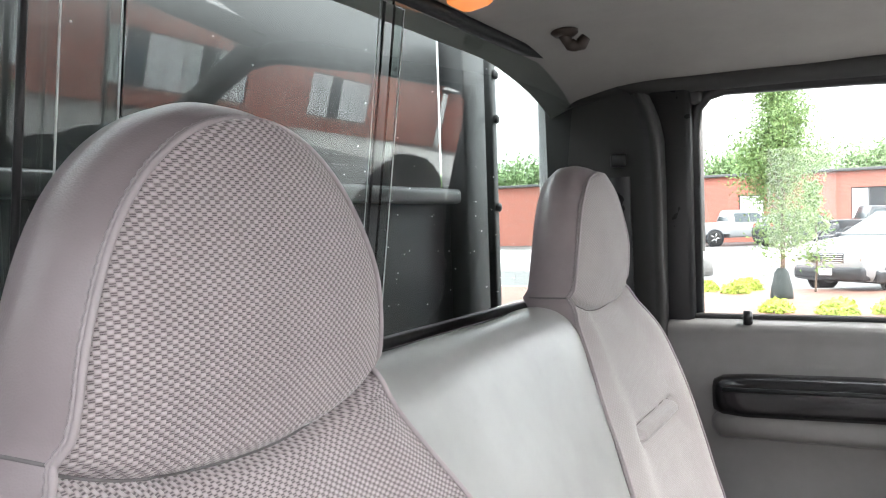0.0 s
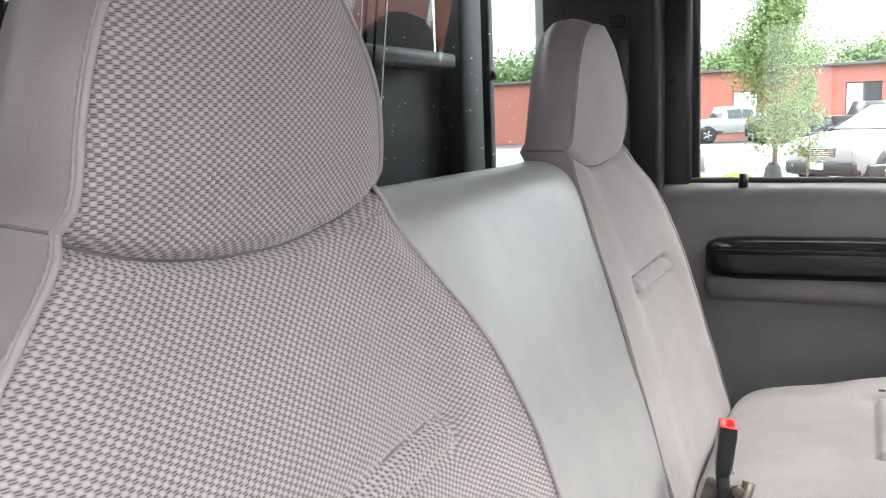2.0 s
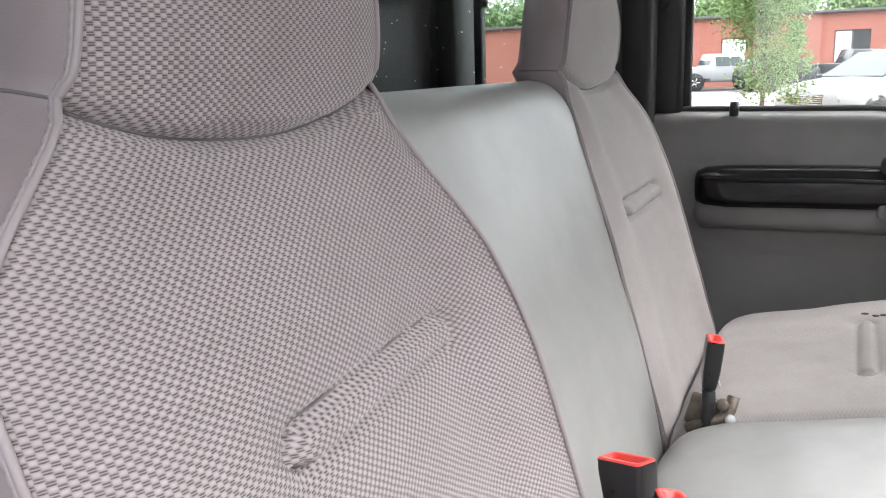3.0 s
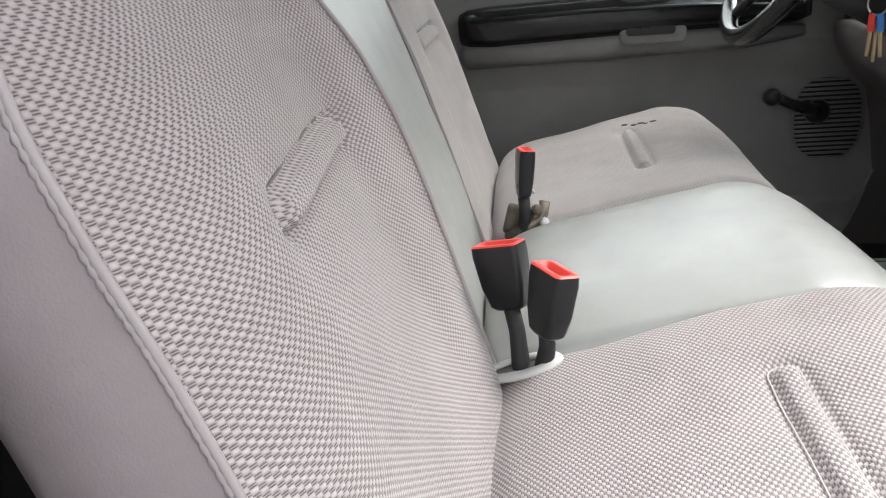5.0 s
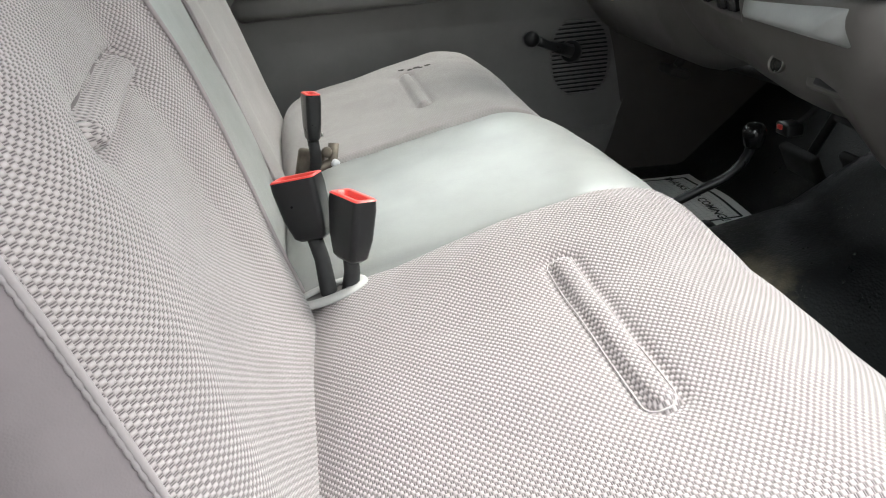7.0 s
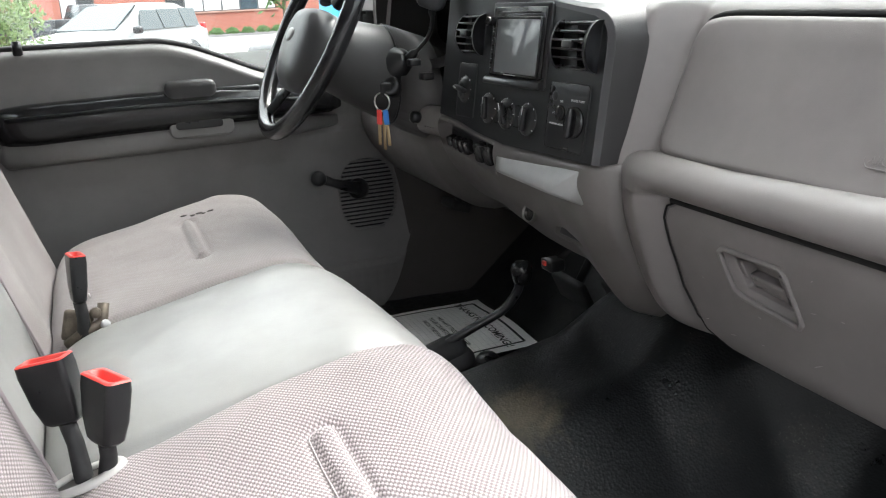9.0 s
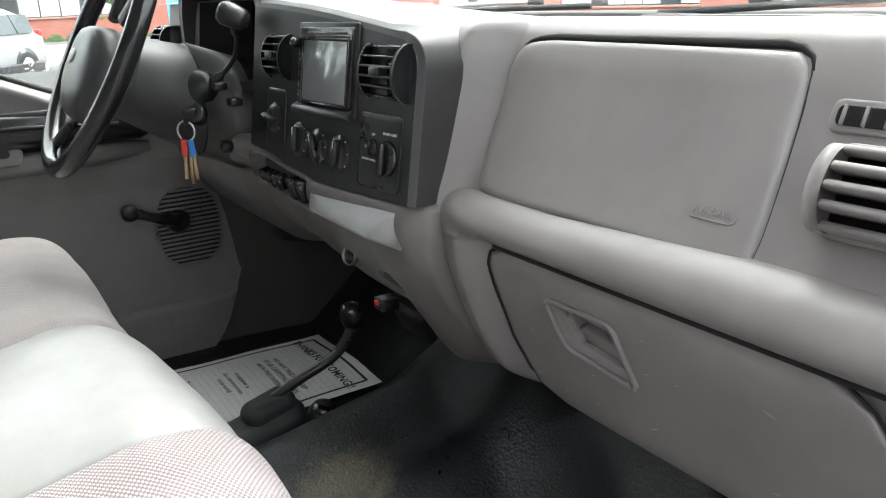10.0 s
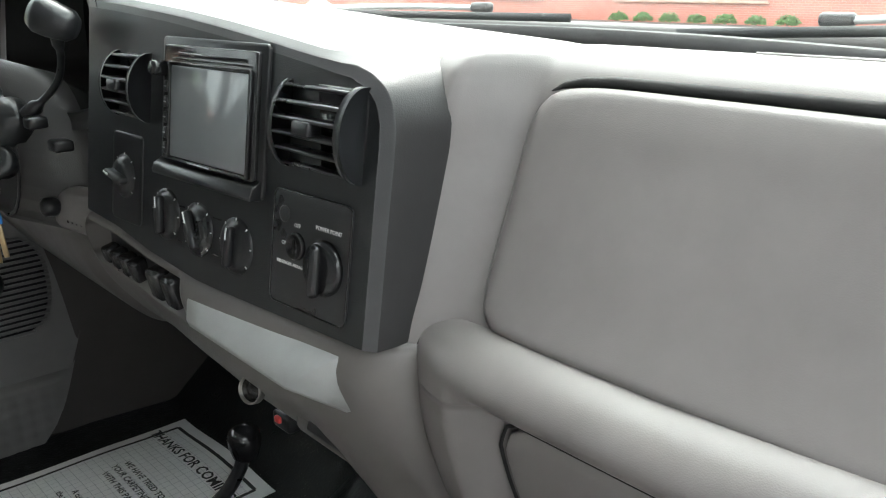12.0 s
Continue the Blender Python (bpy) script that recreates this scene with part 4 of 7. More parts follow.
mk("outer_skin", grid(lambda u, v: (u, 0.925 - 0.02 * (v / 0.7) ** 2, v), np.linspace(0.95, -0.06, 10), np.linspace(-0.02, 0.70, 10)), PAINT_WHITE, door, "white painted outer skin")
# armrest: long black rounded bar on a grey shelf
arm = []
for x, w, h in ((0.033, 0.004, 0.016), (0.038, 0.03, 0.030), (0.055, 0.044, 0.038), (0.10, 0.052, 0.041), (0.30, 0.056, 0.040), (0.46, 0.056, 0.037), (0.60, 0.05, 0.032), (0.70, 0.035, 0.026), (0.73, 0.01, 0.016)):
    sec = rounded(2 * w, 2 * h, min(w, h) * 0.75, 5, 0, 0)
    zc = interp(x, [(0.03, 0.590), (0.30, 0.597), (0.50, 0.599), (0.73, 0.587)])
    arm.append([(x, 0.815 + p, zc + q) for p, q in sec])
verts = [p for ring in arm for p in ring]
n = len(arm[0])
faces = [(j * n + k, j * n + (k + 1) % n, (j + 1) * n + (k + 1) % n, (j + 1) * n + k) for j in range(len(arm) - 1) for k in range(n)]
faces += [tuple(reversed(range(n))), tuple((len(arm) - 1) * n + k for k in range(n))]
rest = mk("armrest", (verts, faces), BLACK_GLOSS, door, "long glossy black armrest")
mk("trim_strip", tube([(0.06, 0.760, 0.609), (0.3, 0.757, 0.614), (0.5, 0.759, 0.611), (0.66, 0.774, 0.599)], 0.0045, 6), BLACK_SOFT, rest)
mk("handle_pocket", rbox((0.407, 0.782, 0.630), (0.104, 0.036, 0.056), 0.014), COLUMN, rest, "dark grey handle surround")
mk("latch_handle", rbox((0.50, 0.785, 0.628), (0.10, 0.016, 0.02), 0.006), BLACK_SOFT, rest)
mk("lock_slide", rbox((0.325, 0.786, 0.632), (0.035, 0.014, 0.010), 0.004), BLACK_GLOSS, rest)
shelf = []
for x, w, h in ((0.03, 0.01, 0.01), (0.05, 0.038, 0.026), (0.3, 0.044, 0.028), (0.6, 0.04, 0.024), (0.72, 0.012, 0.012)):
    shelf.append([(x, 0.815 + p, 0.535 + q + 0.02 * min(x, 0.45)) for p, q in rounded(2 * w, 2 * h, min(w, h) * 0.8, 5)])
verts = [p for ring in shelf for p in ring]
n = len(shelf[0])
faces = [(j * n + k, j * n + (k + 1) % n, (j + 1) * n + (k + 1) % n, (j + 1) * n + k) for j in range(len(shelf) - 1) for k in range(n)]
faces += [tuple(reversed(range(n))), tuple((len(shelf) - 1) * n + k for k in range(n))]
mk("arm_shelf", (verts, faces), DOOR, door)
mk("pull_cup", slab(rounded(0.13, 0.036, 0.014, 6, 0.42, 0.560), lambda a, b, h: (a, 0.772 - h, b), 0.008, 0.004), DOOR, door, "pale grey pull cup")
mk("cup_hollow", slab(rounded(0.095, 0.016, 0.007, 6, 0.415, 0.568), lambda a, b, h: (a, 0.765 - h, b), 0.003, 0.001), BLACK, door)
mk("lock_knob", tube([(0.10, 0.822, 0.725), (0.10, 0.822, 0.752)], [0.0095, 0.0085], 12), BLACK, door, "black lock knob")
mk("window_seal", tube([(x, 0.848, interp(x, SILL) + 0.003) for x in np.linspace(-0.04, 0.86, 40)], 0.009, 8, flat=0.8), RUBBER, door, "black rubber window seal")
mk("rear_frame", rbox((-0.046, 0.855, 0.955), (0.092, 0.05, 0.50), 0.014), BLACK, door, "black window frame")
mk("frame_edge", tube([(0.001, 0.858, 0.735), (-0.001, 0.858, 1.10), (0.006, 0.857, 1.150), (0.028, 0.856, 1.176), (0.062, 0.855, 1.184), (0.30, 0.850, 1.178), (0.58, 0.84, 1.160), (0.66, 0.835, 1.13), (0.88, 0.83, 0.93), (0.93, 0.83, 0.70)], 0.013, 8), BLACK, door, "black window channel")
mk("corner_block", rbox((-0.016, 0.860, 1.180), (0.075, 0.04, 0.05), 0.010), BLACK, door, "black window frame corner")
mk("top_frame", tube([(-0.045, 0.862, 1.196), (0.25, 0.858, 1.192), (0.58, 0.848, 1.178)], 0.016, 8), BLACK, door, "black upper frame")
pw = mk("pane", rbox((0.43, 0.852, 0.93), (0.94, 0.004, 0.52), 0), GLASS, door, smooth=False)
pw.visible_shadow = False
# speaker grille with slots
spk = mk("speaker_grille", slab([(0.775 + 0.065 * math.copysign(abs(math.cos(w)) ** 0.75, math.cos(w)), 0.366 + 0.083 * math.copysign(abs(math.sin(w)) ** 0.75, math.sin(w))) for w in np.linspace(0, 2 * math.pi, 48, endpoint=False)],
                                lambda a, b, h: (a, 0.802 - h, b), 0.004, 0.002), BLACK_SOFT, door, "dark slotted speaker grille")
for k in range(18):
    z = 0.366 - 0.080 + k * 0.0094
    w = 0.071 * max(0.12, 1 - abs((z - 0.366) / 0.090) ** 2.6) ** 0.5
    mk("slat", rbox((0.775, 0.7965, z), (2 * w, 0.004, 0.0048), 0.0012, 1), DOOR, spk)
crank = mk("window_crank", tube([(0.748, 0.785, 0.385), (0.72, 0.778, 0.395), (0.685, 0.77, 0.409), (0.663, 0.766, 0.42)], [0.016, 0.0125, 0.010, 0.011], 10), BLACK, door, "black window crank")
mk("knob", lathe([(0.011, 0), (0.0165, 0.004), (0.018, 0.016), (0.014, 0.026), (0.006, 0.030)], pose(0.652, 0.772, 0.424, 90, 0, 0), 16), BLACK, crank)
mk("hub", lathe([(0.026, 0), (0.024, 0.012), (0.015, 0.018)], pose(0.752, 0.800, 0.382, 90, 0, 0), 16), BLACK, crank)
# map pocket with a quilted face
def pocket_at(u, v):
    x = 0.30 + u * 0.565
    z = 0.055 + v * 0.15
    if x > 0.70:
        z = max(z, 0.055 + 0.16 * ((x - 0.70) / 0.165) ** 2.6)
    e = min(u, 1 - u, v, 1 - v)
    out_ = 0.016 * min(1, e / 0.06)
    q = 0.003 * abs(math.sin(x * 130) * math.sin(z * 150)) if e > 0.08 else 0
    return (x, 0.802 - out_ - q, z)


mk("map_pocket", grid(pocket_at, np.linspace(0, 1, 80), np.linspace(0, 1, 30)), DOOR, door, "quilted grey map pocket")

# kick panel and pedals at the driver's feet
mk("kick_panel", grid(lambda u, v: (0.70 + u * 0.58, 0.825 - 0.08 * u, v), np.linspace(0, 1, 16), np.linspace(0.05, 0.62, 12)), KICK,
   label="dark grey plastic kick panel by the driver's feet", category="trim", kind="structure")
mk("kick_panel_passenger", grid(lambda u, v: (1.28 - u * 0.42, -0.74 - 0.06 * u, v), np.linspace(0, 1, 12), np.linspace(0.05, 0.62, 8)), KICK,
   label="dark grey plastic kick panel at the passenger's side", category="trim", kind="structure")
brake = thing("brake_pedal", (1.12, 0.36, 0.15), "black rubber brake pedal on its arm", "pedal")
mk("pad", rbox((1.06, 0.36, 0.215), (0.02, 0.11, 0.06), 0.006, 2, (0, -25, 0)), RUBBER, brake)
mk("arm", tube([(1.07, 0.36, 0.22), (1.13, 0.36, 0.32), (1.14, 0.36, 0.46)], 0.009, 8), STEEL_BLACK, brake)
gas = thing("throttle_pedal", (1.15, 0.24, 0.15), "black rubber throttle pedal", "pedal")
mk("pad", rbox((1.10, 0.235, 0.205), (0.016, 0.055, 0.14), 0.006, 2, (0, -30, 0)), RUBBER, gas)
mk("arm", tube([(1.11, 0.235, 0.24), (1.18, 0.235, 0.34), (1.2, 0.235, 0.45)], 0.008, 8), STEEL_BLACK, gas)
rel = thing("park_brake_pedal", (0.98, 0.70, 0.30), "black parking brake pedal under the dashboard", "pedal")
mk("pad", rbox((0.955, 0.70, 0.335), (0.05, 0.07, 0.02), 0.006, 2, (0, 20, 0)), RUBBER, rel)
mk("arm", tube([(0.96, 0.70, 0.345), (1.02, 0.71, 0.40), (1.06, 0.71, 0.50)], 0.01, 8), STEEL_BLACK, rel)

# paper floor mat
def mat_place(a, b, h=0.0):
    """a: across the mat towards the hump, b: down from its top edge."""
    x, y = 0.995 - b, 0.685 - a
    z = max(0.102, floor_z(x, y) + 0.006)
    z += 0.003 * math.sin(y * 18 + x * 5) + 0.004 * noise.noise((x * 7, y * 7, 0))
    return Vector((x, y, z + h))


mat = thing("paper_floor_mat", (0.80, 0.54, 0.10), "white printed paper floor mat in the driver's footwell", "floor mat")
MW, MH = 0.30, 0.46
mk("sheet", join(grid(lambda u, v: mat_place(u, v), np.linspace(0, MW, 40), np.linspace(0, MH, 50)),
                 grid(lambda u, v: mat_place(u, v, -0.0006), np.linspace(MW, 0, 20), np.linspace(0, MH, 20))), PAPER, mat)


def strip(a0, b0, a1, b1, w, material, name):
    d = Vector((a1 - a0, b1 - b0)).normalized()
    p = Vector((-d.y, d.x)) * w / 2
    n = max(2, int(math.hypot(a1 - a0, b1 - b0) / 0.012))
    verts = []
    for k in range(n + 1):
        a, b = a0 + (a1 - a0) * k / n, b0 + (b1 - b0) * k / n
        verts += [mat_place(a + p.x, b + p.y, 0.0012), mat_place(a - p.x, b - p.y, 0.0012)]
    return verts, [(2 * k, 2 * k + 1, 2 * k + 3, 2 * k + 2) for k in range(n)]


i = 0.022
mk("printed_border", join(strip(i, i, MW - i, i, 0.006, INK, ""), strip(i, i, i, MH - i, 0.006, INK, ""), strip(MW - i, i, MW - i, MH - i, 0.006, INK, ""), strip(i, MH - i, MW - i, MH - i, 0.006, INK, "")), INK, mat, "black printed border")
lines = [strip(a, i + 0.01, a, MH - i, 0.0007, INK_GREY, "") for a in np.arange(i + 0.012, MW - i, 0.0125)]
lines += [strip(i, b, MW - i, b, 0.0007, INK_GREY, "") for b in np.arange(i + 0.012, MH - i, 0.0125)]
mk("printed_grid", join(*lines), INK_PALE, mat, "fine grey printed grid", kind="stuff")


def mat_text(body, size, a, b, material=INK):
    ob = lettering("printed_line", body, size, material, mat, Matrix.Identity(4), 0.0, bold=size * 0.022)
    tagged(ob, kind="stuff")
    for v in ob.data.vertices:
        v.co = mat_place(a + v.co.x, b - v.co.y, 0.0016)
    return ob


mat_text("THANKS FOR COMING !", 0.0255, MW / 2, 0.060)
for k, line in enumerate(("WE HAVE TRIED TO KEEP", "YOUR CARPETING CLEAN", "WITH THIS PAPER MAT")):
    mat_text(line, 0.0145, MW / 2 + 0.01, 0.135 + k * 0.019)
for k, line in enumerate(("A customer is", "the most important", "in the world")):
    mat_text(line, 0.013, MW / 2 - 0.01, 0.225 + k * 0.018)
for k, line in enumerate(("Your suggestions for", "improving our service", "are always welcome")):
    mat_text(line, 0.013, MW / 2 - 0.02, 0.315 + k * 0.018)

# transfer-case lever on the hump
lever = thing("gear_lever", (0.72, 0.20, 0.26), "bent black four-wheel-drive lever on its boot", "lever")
mk("boot", slab(rounded(0.15, 0.072, 0.03, 6), lambda a, b, h: pose(0.690, 0.200, 0.168, 8, -8, 12) @ Vector((a, b, h)), 0.045, 0.022, 5), RUBBER, lever, "moulded black rubber boot")
mk("boot_top", slab(rounded(0.088, 0.048, 0.020, 6), lambda a, b, h: pose(0.705, 0.20, 0.208, 8, -8, 12) @ Vector((a, b, h)), 0.03, 0.018, 5), RUBBER, lever)
mk("shaft", tube(curve([(0.705, 0.20, 0.228), (0.76, 0.185, 0.258), (0.808, 0.172, 0.284), (0.832, 0.163, 0.318), (0.836, 0.160, 0.345)], 16), 0.0078, 10), BLACK, lever, "bent black steel shaft")
mk("knob", lathe([(0.010, -0.022), (0.014, -0.018), (0.0175, -0.006), (0.0188, 0.003), (0.0165, 0.012), (0.011, 0.017), (0.003, 0.019)], pose(0.838, 0.159, 0.352), 20), BLACK_GLOSS, lever, "round black knob")
rail_ = thing("seat_track", (0.66, 0.27, 0.15), "black seat track end in front of the bench", "seat track")
mk("track", rbox((0.70, 0.255, 0.150), (0.26, 0.035, 0.03), 0.008, 2, (0, 4, -8)), BLACK, rail_)
mk("end_cap", lathe([(0.024, 0), (0.024, 0.02), (0.014, 0.03)], pose(0.815, 0.255, 0.138), 14), BLACK, rail_)


# ---- dashboard ----
dash = thing("dashboard", (1.0, 0, 0.40), "grey moulded dashboard with black centre console panel", "dashboard")
UP = curve([(1.185, 0.748), (1.08, 0.764), (0.985, 0.780), (0.935, 0.7855), (0.908, 0.784), (0.893, 0.7765), (0.8835, 0.765), (0.873, 0.745), (0.8635, 0.720), (0.845, 0.678), (0.826, 0.638), (0.812, 0.612), (0.803, 0.592)], 260)


def on_profile(line):
    s = np.r_[0, np.cumsum(np.linalg.norm(np.diff(line, axis=0), axis=1))]
    def at(z, h=0.0, from_top=False):
        """The point of the front face at height z, lifted h off it."""
        k = len(line) - 1 - int(np.argmin(np.abs(line[::-1, 1] - z))) if not from_top else int(np.argmin(np.abs(line[:, 1] - z)))
        a, b = line[max(0, k - 1)], line[min(len(line) - 1, k + 1)]
        zz = line[k]
        dz = b[1] - a[1]
        x = float(np.interp(-z, -line[max(0, k - 3):k + 4, 1], line[max(0, k - 3):k + 4, 0])) if abs(dz) > 1e-5 else zz[0]
        d = (b - a) / (np.linalg.norm(b - a) + 1e-9)
        nx, nz = d[1], -d[0]
        if nx > 0:
            nx, nz = -nx, -nz
        return x + nx * h, z + nz * h
    return at


up_at = on_profile(UP[UP[:, 0] < 0.93])
Y_R = -0.83


AB = dict(y0=-0.236, y1=-0.572, z0=0.630, z1=0.772)


def upper_at(u, v):
    x, z = UP[int(v)]
    y = u
    near = max(0.0, min(1.0, (y + 0.216) / 0.036))
    x -= (0.016 + 0.034 * max(0.0, min(1.0, (z - 0.60) / 0.165))) * near**1.4 * max(0.0, min(1.0, (1.06 - x) / 0.15))
    return (x, y, z + 0.0006 * noise.noise((x * 20, y * 20, 0)))


ys = np.unique(np.r_[np.linspace(Y_R, -0.158, 176), AB["y0"] + 0.003, AB["y0"] + 0.005, AB["y1"] - 0.003, AB["y1"] - 0.005])
mk("upper_shell", grid(upper_at, ys[::-1], range(260)), DASH, dash, "grey upper shell")
# airbag door
def ab_outline():
    """Left edge leaning, a wide sweep at the upper left, tighter corners elsewhere."""
    p = [(-0.2195, 0.640), (-0.218, 0.67), (-0.2165, 0.70), (-0.2155, 0.725), (-0.217, 0.742), (-0.224, 0.756), (-0.238, 0.762), (-0.26, 0.7645), (-0.30, 0.765), (-0.42, 0.7645), (-0.535, 0.763), (-0.549, 0.760), (-0.556, 0.750),
         (-0.5585, 0.735), (-0.561, 0.69), (-0.5625, 0.640), (-0.560, 0.622), (-0.550, 0.614), (-0.42, 0.614), (-0.265, 0.614), (-0.230, 0.620)]
    q = curve(p + [p[0]], 120)[:-1]
    return [tuple(v) for v in q]


def ab_place(y, z, h):
    x, zz = up_at(min(max(z, 0.60), 0.779), h)
    return (x, y, zz)


def net_plate(outline_, place, thick, bevel):
    """A plate on a curved surface: rings of the outline shrunk evenly, close enough to follow the curve."""
    pts = np.array(outline_, float)
    mid_ = pts.mean(0)
    rows = [(1.0, -0.004)]
    size = min(np.ptp(pts[:, 0]), np.ptp(pts[:, 1])) / 2
    for k in range(6):
        w = math.pi / 2 * k / 5
        rows.append((1 - bevel / size * (1 - math.cos(w)), thick - bevel * (1 - math.sin(w))))
    f0 = rows[-1][0]
    rows += [(f0 * (1 - t), thick) for t in np.linspace(0.06, 0.985, 22)]
    verts, faces, n = [], [], len(pts)
    for f, h in rows:
        for p in mid_ + (pts - mid_) * f:
            verts.append(place(p[0], p[1], h))
    for j in range(len(rows) - 1):
        for k in range(n):
            l = (k + 1) % n
            faces.append((j * n + k, j * n + l, (j + 1) * n + l, (j + 1) * n + k))
    faces.append(tuple((len(rows) - 1) * n + k for k in range(n)))
    return verts, faces


airbag = mk("airbag_door", net_plate(dense(ab_outline()), ab_place, 0.006, 0.007), DASH, dash, "soft grey airbag cover with faint creases")
# no groove is cut: black tubes paint the shade round the cover
gap_line = dense([(-0.389 + (y + 0.389) * 1.008, 0.692 + (z - 0.692) * (1.06 if z > 0.7 else 1.015)) for y, z in ab_outline()], 0.01)
mk("airbag_gap_shade", tube([Vector(ab_place(y, z, -0.0006)) for y, z in gap_line], [0.0006 if y > -0.4 else 0.0010 for y, z in gap_line], 6, closed=True), GAP_SHADE, dash, "black tube standing for the shaded gap round the airbag cover")
slot_pts = [(-0.2235, 0.7595), (-0.233, 0.7640), (-0.248, 0.7668)] + [(y, 0.7680) for y in np.linspace(-0.27, -0.53, 20)] + [(-0.545, 0.766), (-0.555, 0.760), (-0.5595, 0.751)]
mk("airbag_slot_shade", tube([Vector(ab_place(y, z, -0.0012)) for y, z in slot_pts], [0.0012, 0.0028, 0.004] + [0.0046] * 20 + [0.0038, 0.0026, 0.0014], 8), GAP_SHADE, dash, "black tube standing for the shaded slot along the top of the airbag cover")
top_z = lambda x: float(np.interp(x, UP[UP[:, 0] > 0.93][::-1, 0], UP[UP[:, 0] > 0.93][::-1, 1]))
for y0_, y1_, x0_, x1_ in ((-0.56, -0.330, 0.937, 0.972), (-0.80, -0.60, 0.940, 0.975)):
    xc, yc = (x0_ + x1_) / 2, (y0_ + y1_) / 2
    tip_ = -math.degrees(math.atan2(top_z(x1_) - top_z(x0_), x1_ - x0_))
    mk("defroster_grille", rbox((xc, yc, top_z(xc) - 0.0008), (x1_ - x0_, abs(y1_ - y0_), 0.004), 0.0012, 1, (0, tip_, 0)), DASH_DARK, dash, "darker grey defroster grille")
ax, az = up_at(0.648, 0.0052)
tilt = math.degrees(math.atan2(0.84 - 0.815, 0.66 - 0.618))
abm = Matrix.Translation((ax - 0.0006, -0.521, az)) @ pose(0, 0, 0, 90 - tilt, 0, -90)
lettering("embossed_word", "AIRBAG", 0.0105, DASH, airbag, abm, 0.0007)
ring = rounded(0.045, 0.0145, 0.007, 6)
mk("embossed_rim", tube([abm @ Vector((a, b, 0)) for a, b in ring], 0.0006, 5, closed=True), DASH, airbag)

# knee pad: the long soft roll under the airbag door
PAD = curve([(0.846, 0.604), (0.830, 0.6135), (0.808, 0.6155), (0.789, 0.608), (0.780, 0.594), (0.783, 0.582), (0.796, 0.5745), (0.818, 0.572)], 40)
GL = curve([(0.812, 0.571), (0.808, 0.552), (0.815, 0.52), (0.829, 0.48), (0.842, 0.44), (0.852, 0.41), (0.868, 0.388), (0.905, 0.375), (0.97, 0.372)], 70)
gl_at = on_profile(GL)
# beside the glovebox the roll runs on down as one rounded cheek
TIP = int(np.argmin(PAD[:, 0]))
CHEEK = np.vstack((PAD[:TIP + 1], np.linspace(PAD[TIP], (0.7805, 0.572), 40 - TIP)[1:],
                   curve([(0.7805, 0.572), (0.782, 0.55), (0.789, 0.52), (0.803, 0.48), (0.820, 0.44), (0.841, 0.407), (0.868, 0.388), (0.905, 0.375), (0.97, 0.372)], 70)))
FACE = np.vstack((PAD, GL + np.array((0.010, 0.0))))
Y_CHEEK = -0.189


def roll_at(u, v):
    k = max(0.0, min(1.0, (u + 0.268) / 0.045))
    k = k * k * (3 - 2 * k)
    x, z = FACE[int(v)] * (1 - k) + CHEEK[int(v)] * k
    e = max(0.0, (u + 0.285) / 0.096)
    x += 0.012 * e**4
    # the roll's crest climbs a little towards the door
    z += (0.001 + 0.0085 * max(0.0, min(1.0, (-0.36 - u) / 0.19))) * max(0.0, min(1.0, (30 - v) / 18))
    if -0.47 < u < -0.33 and 0.46 < z < 0.55:
        x += 0.02
    return (x, u, z)


mk("knee_roll", grid(roll_at, np.r_[np.linspace(Y_CHEEK, -0.28, 70), np.linspace(-0.285, Y_R, 60)], range(110)), DASH, dash, "long rounded grey knee roll and glovebox surround")
# the shade below and beside the roll, laid on as black tubes
mk("roll_gap_shade", tube([(0.8035, y, 0.5705) for y in np.linspace(-0.272, Y_R, 30)], 0.0048, 8), GAP_SHADE, dash, "black tube standing for the shade under the knee roll")
mk("roll_seam_shade", tube([Vector(roll_at(Y_CHEEK, v)) + Vector((0.001, 0.001, 0)) for v in range(4, 100, 4)], 0.0010, 6), GAP_SHADE, dash, "black tube standing for the shaded seam beside the knee roll")


def gl_place(y, z, h):
    x, zz = gl_at(min(max(z, 0.386), 0.5695), h)
    return (x, y, zz)


gd = dense([(-0.256, 0.543), (-0.261, 0.557), (-0.280, 0.5655), (-0.50, 0.5675), (-0.61, 0.5675), (-0.642, 0.563), (-0.667, 0.550), (-0.682, 0.530), (-0.690, 0.42), (-0.682, 0.398), (-0.655, 0.392), (-0.40, 0.392), (-0.32, 0.395), (-0.285, 0.41), (-0.262, 0.46)], 0.006)
# a black tube paints the shade in the glovebox door's gap
mk("glovebox_gap_shade", tube([Vector(gl_place(y, z, 0.0022 if y > -0.275 else 0.0)) for y, z in dense([(-0.473 + (y + 0.473) * 1.012, 0.475 + (z - 0.475) * 1.03) for y, z in gd], 0.012)], 0.0014, 6, closed=True), GAP_SHADE, dash, "black tube standing for the shaded gap round the glovebox door")
HC = Vector((-0.402, 0.506))
SCUFF = simple("scuff", (0.42, 0.40, 0.38), 0.7, 0, 0.2, 90)
hout = [(-0.343, 0.528), (-0.350, 0.5335), (-0.428, 0.5335), (-0.435, 0.528), (-0.446, 0.478), (-0.441, 0.471), (-0.364, 0.480), (-0.353, 0.485)]
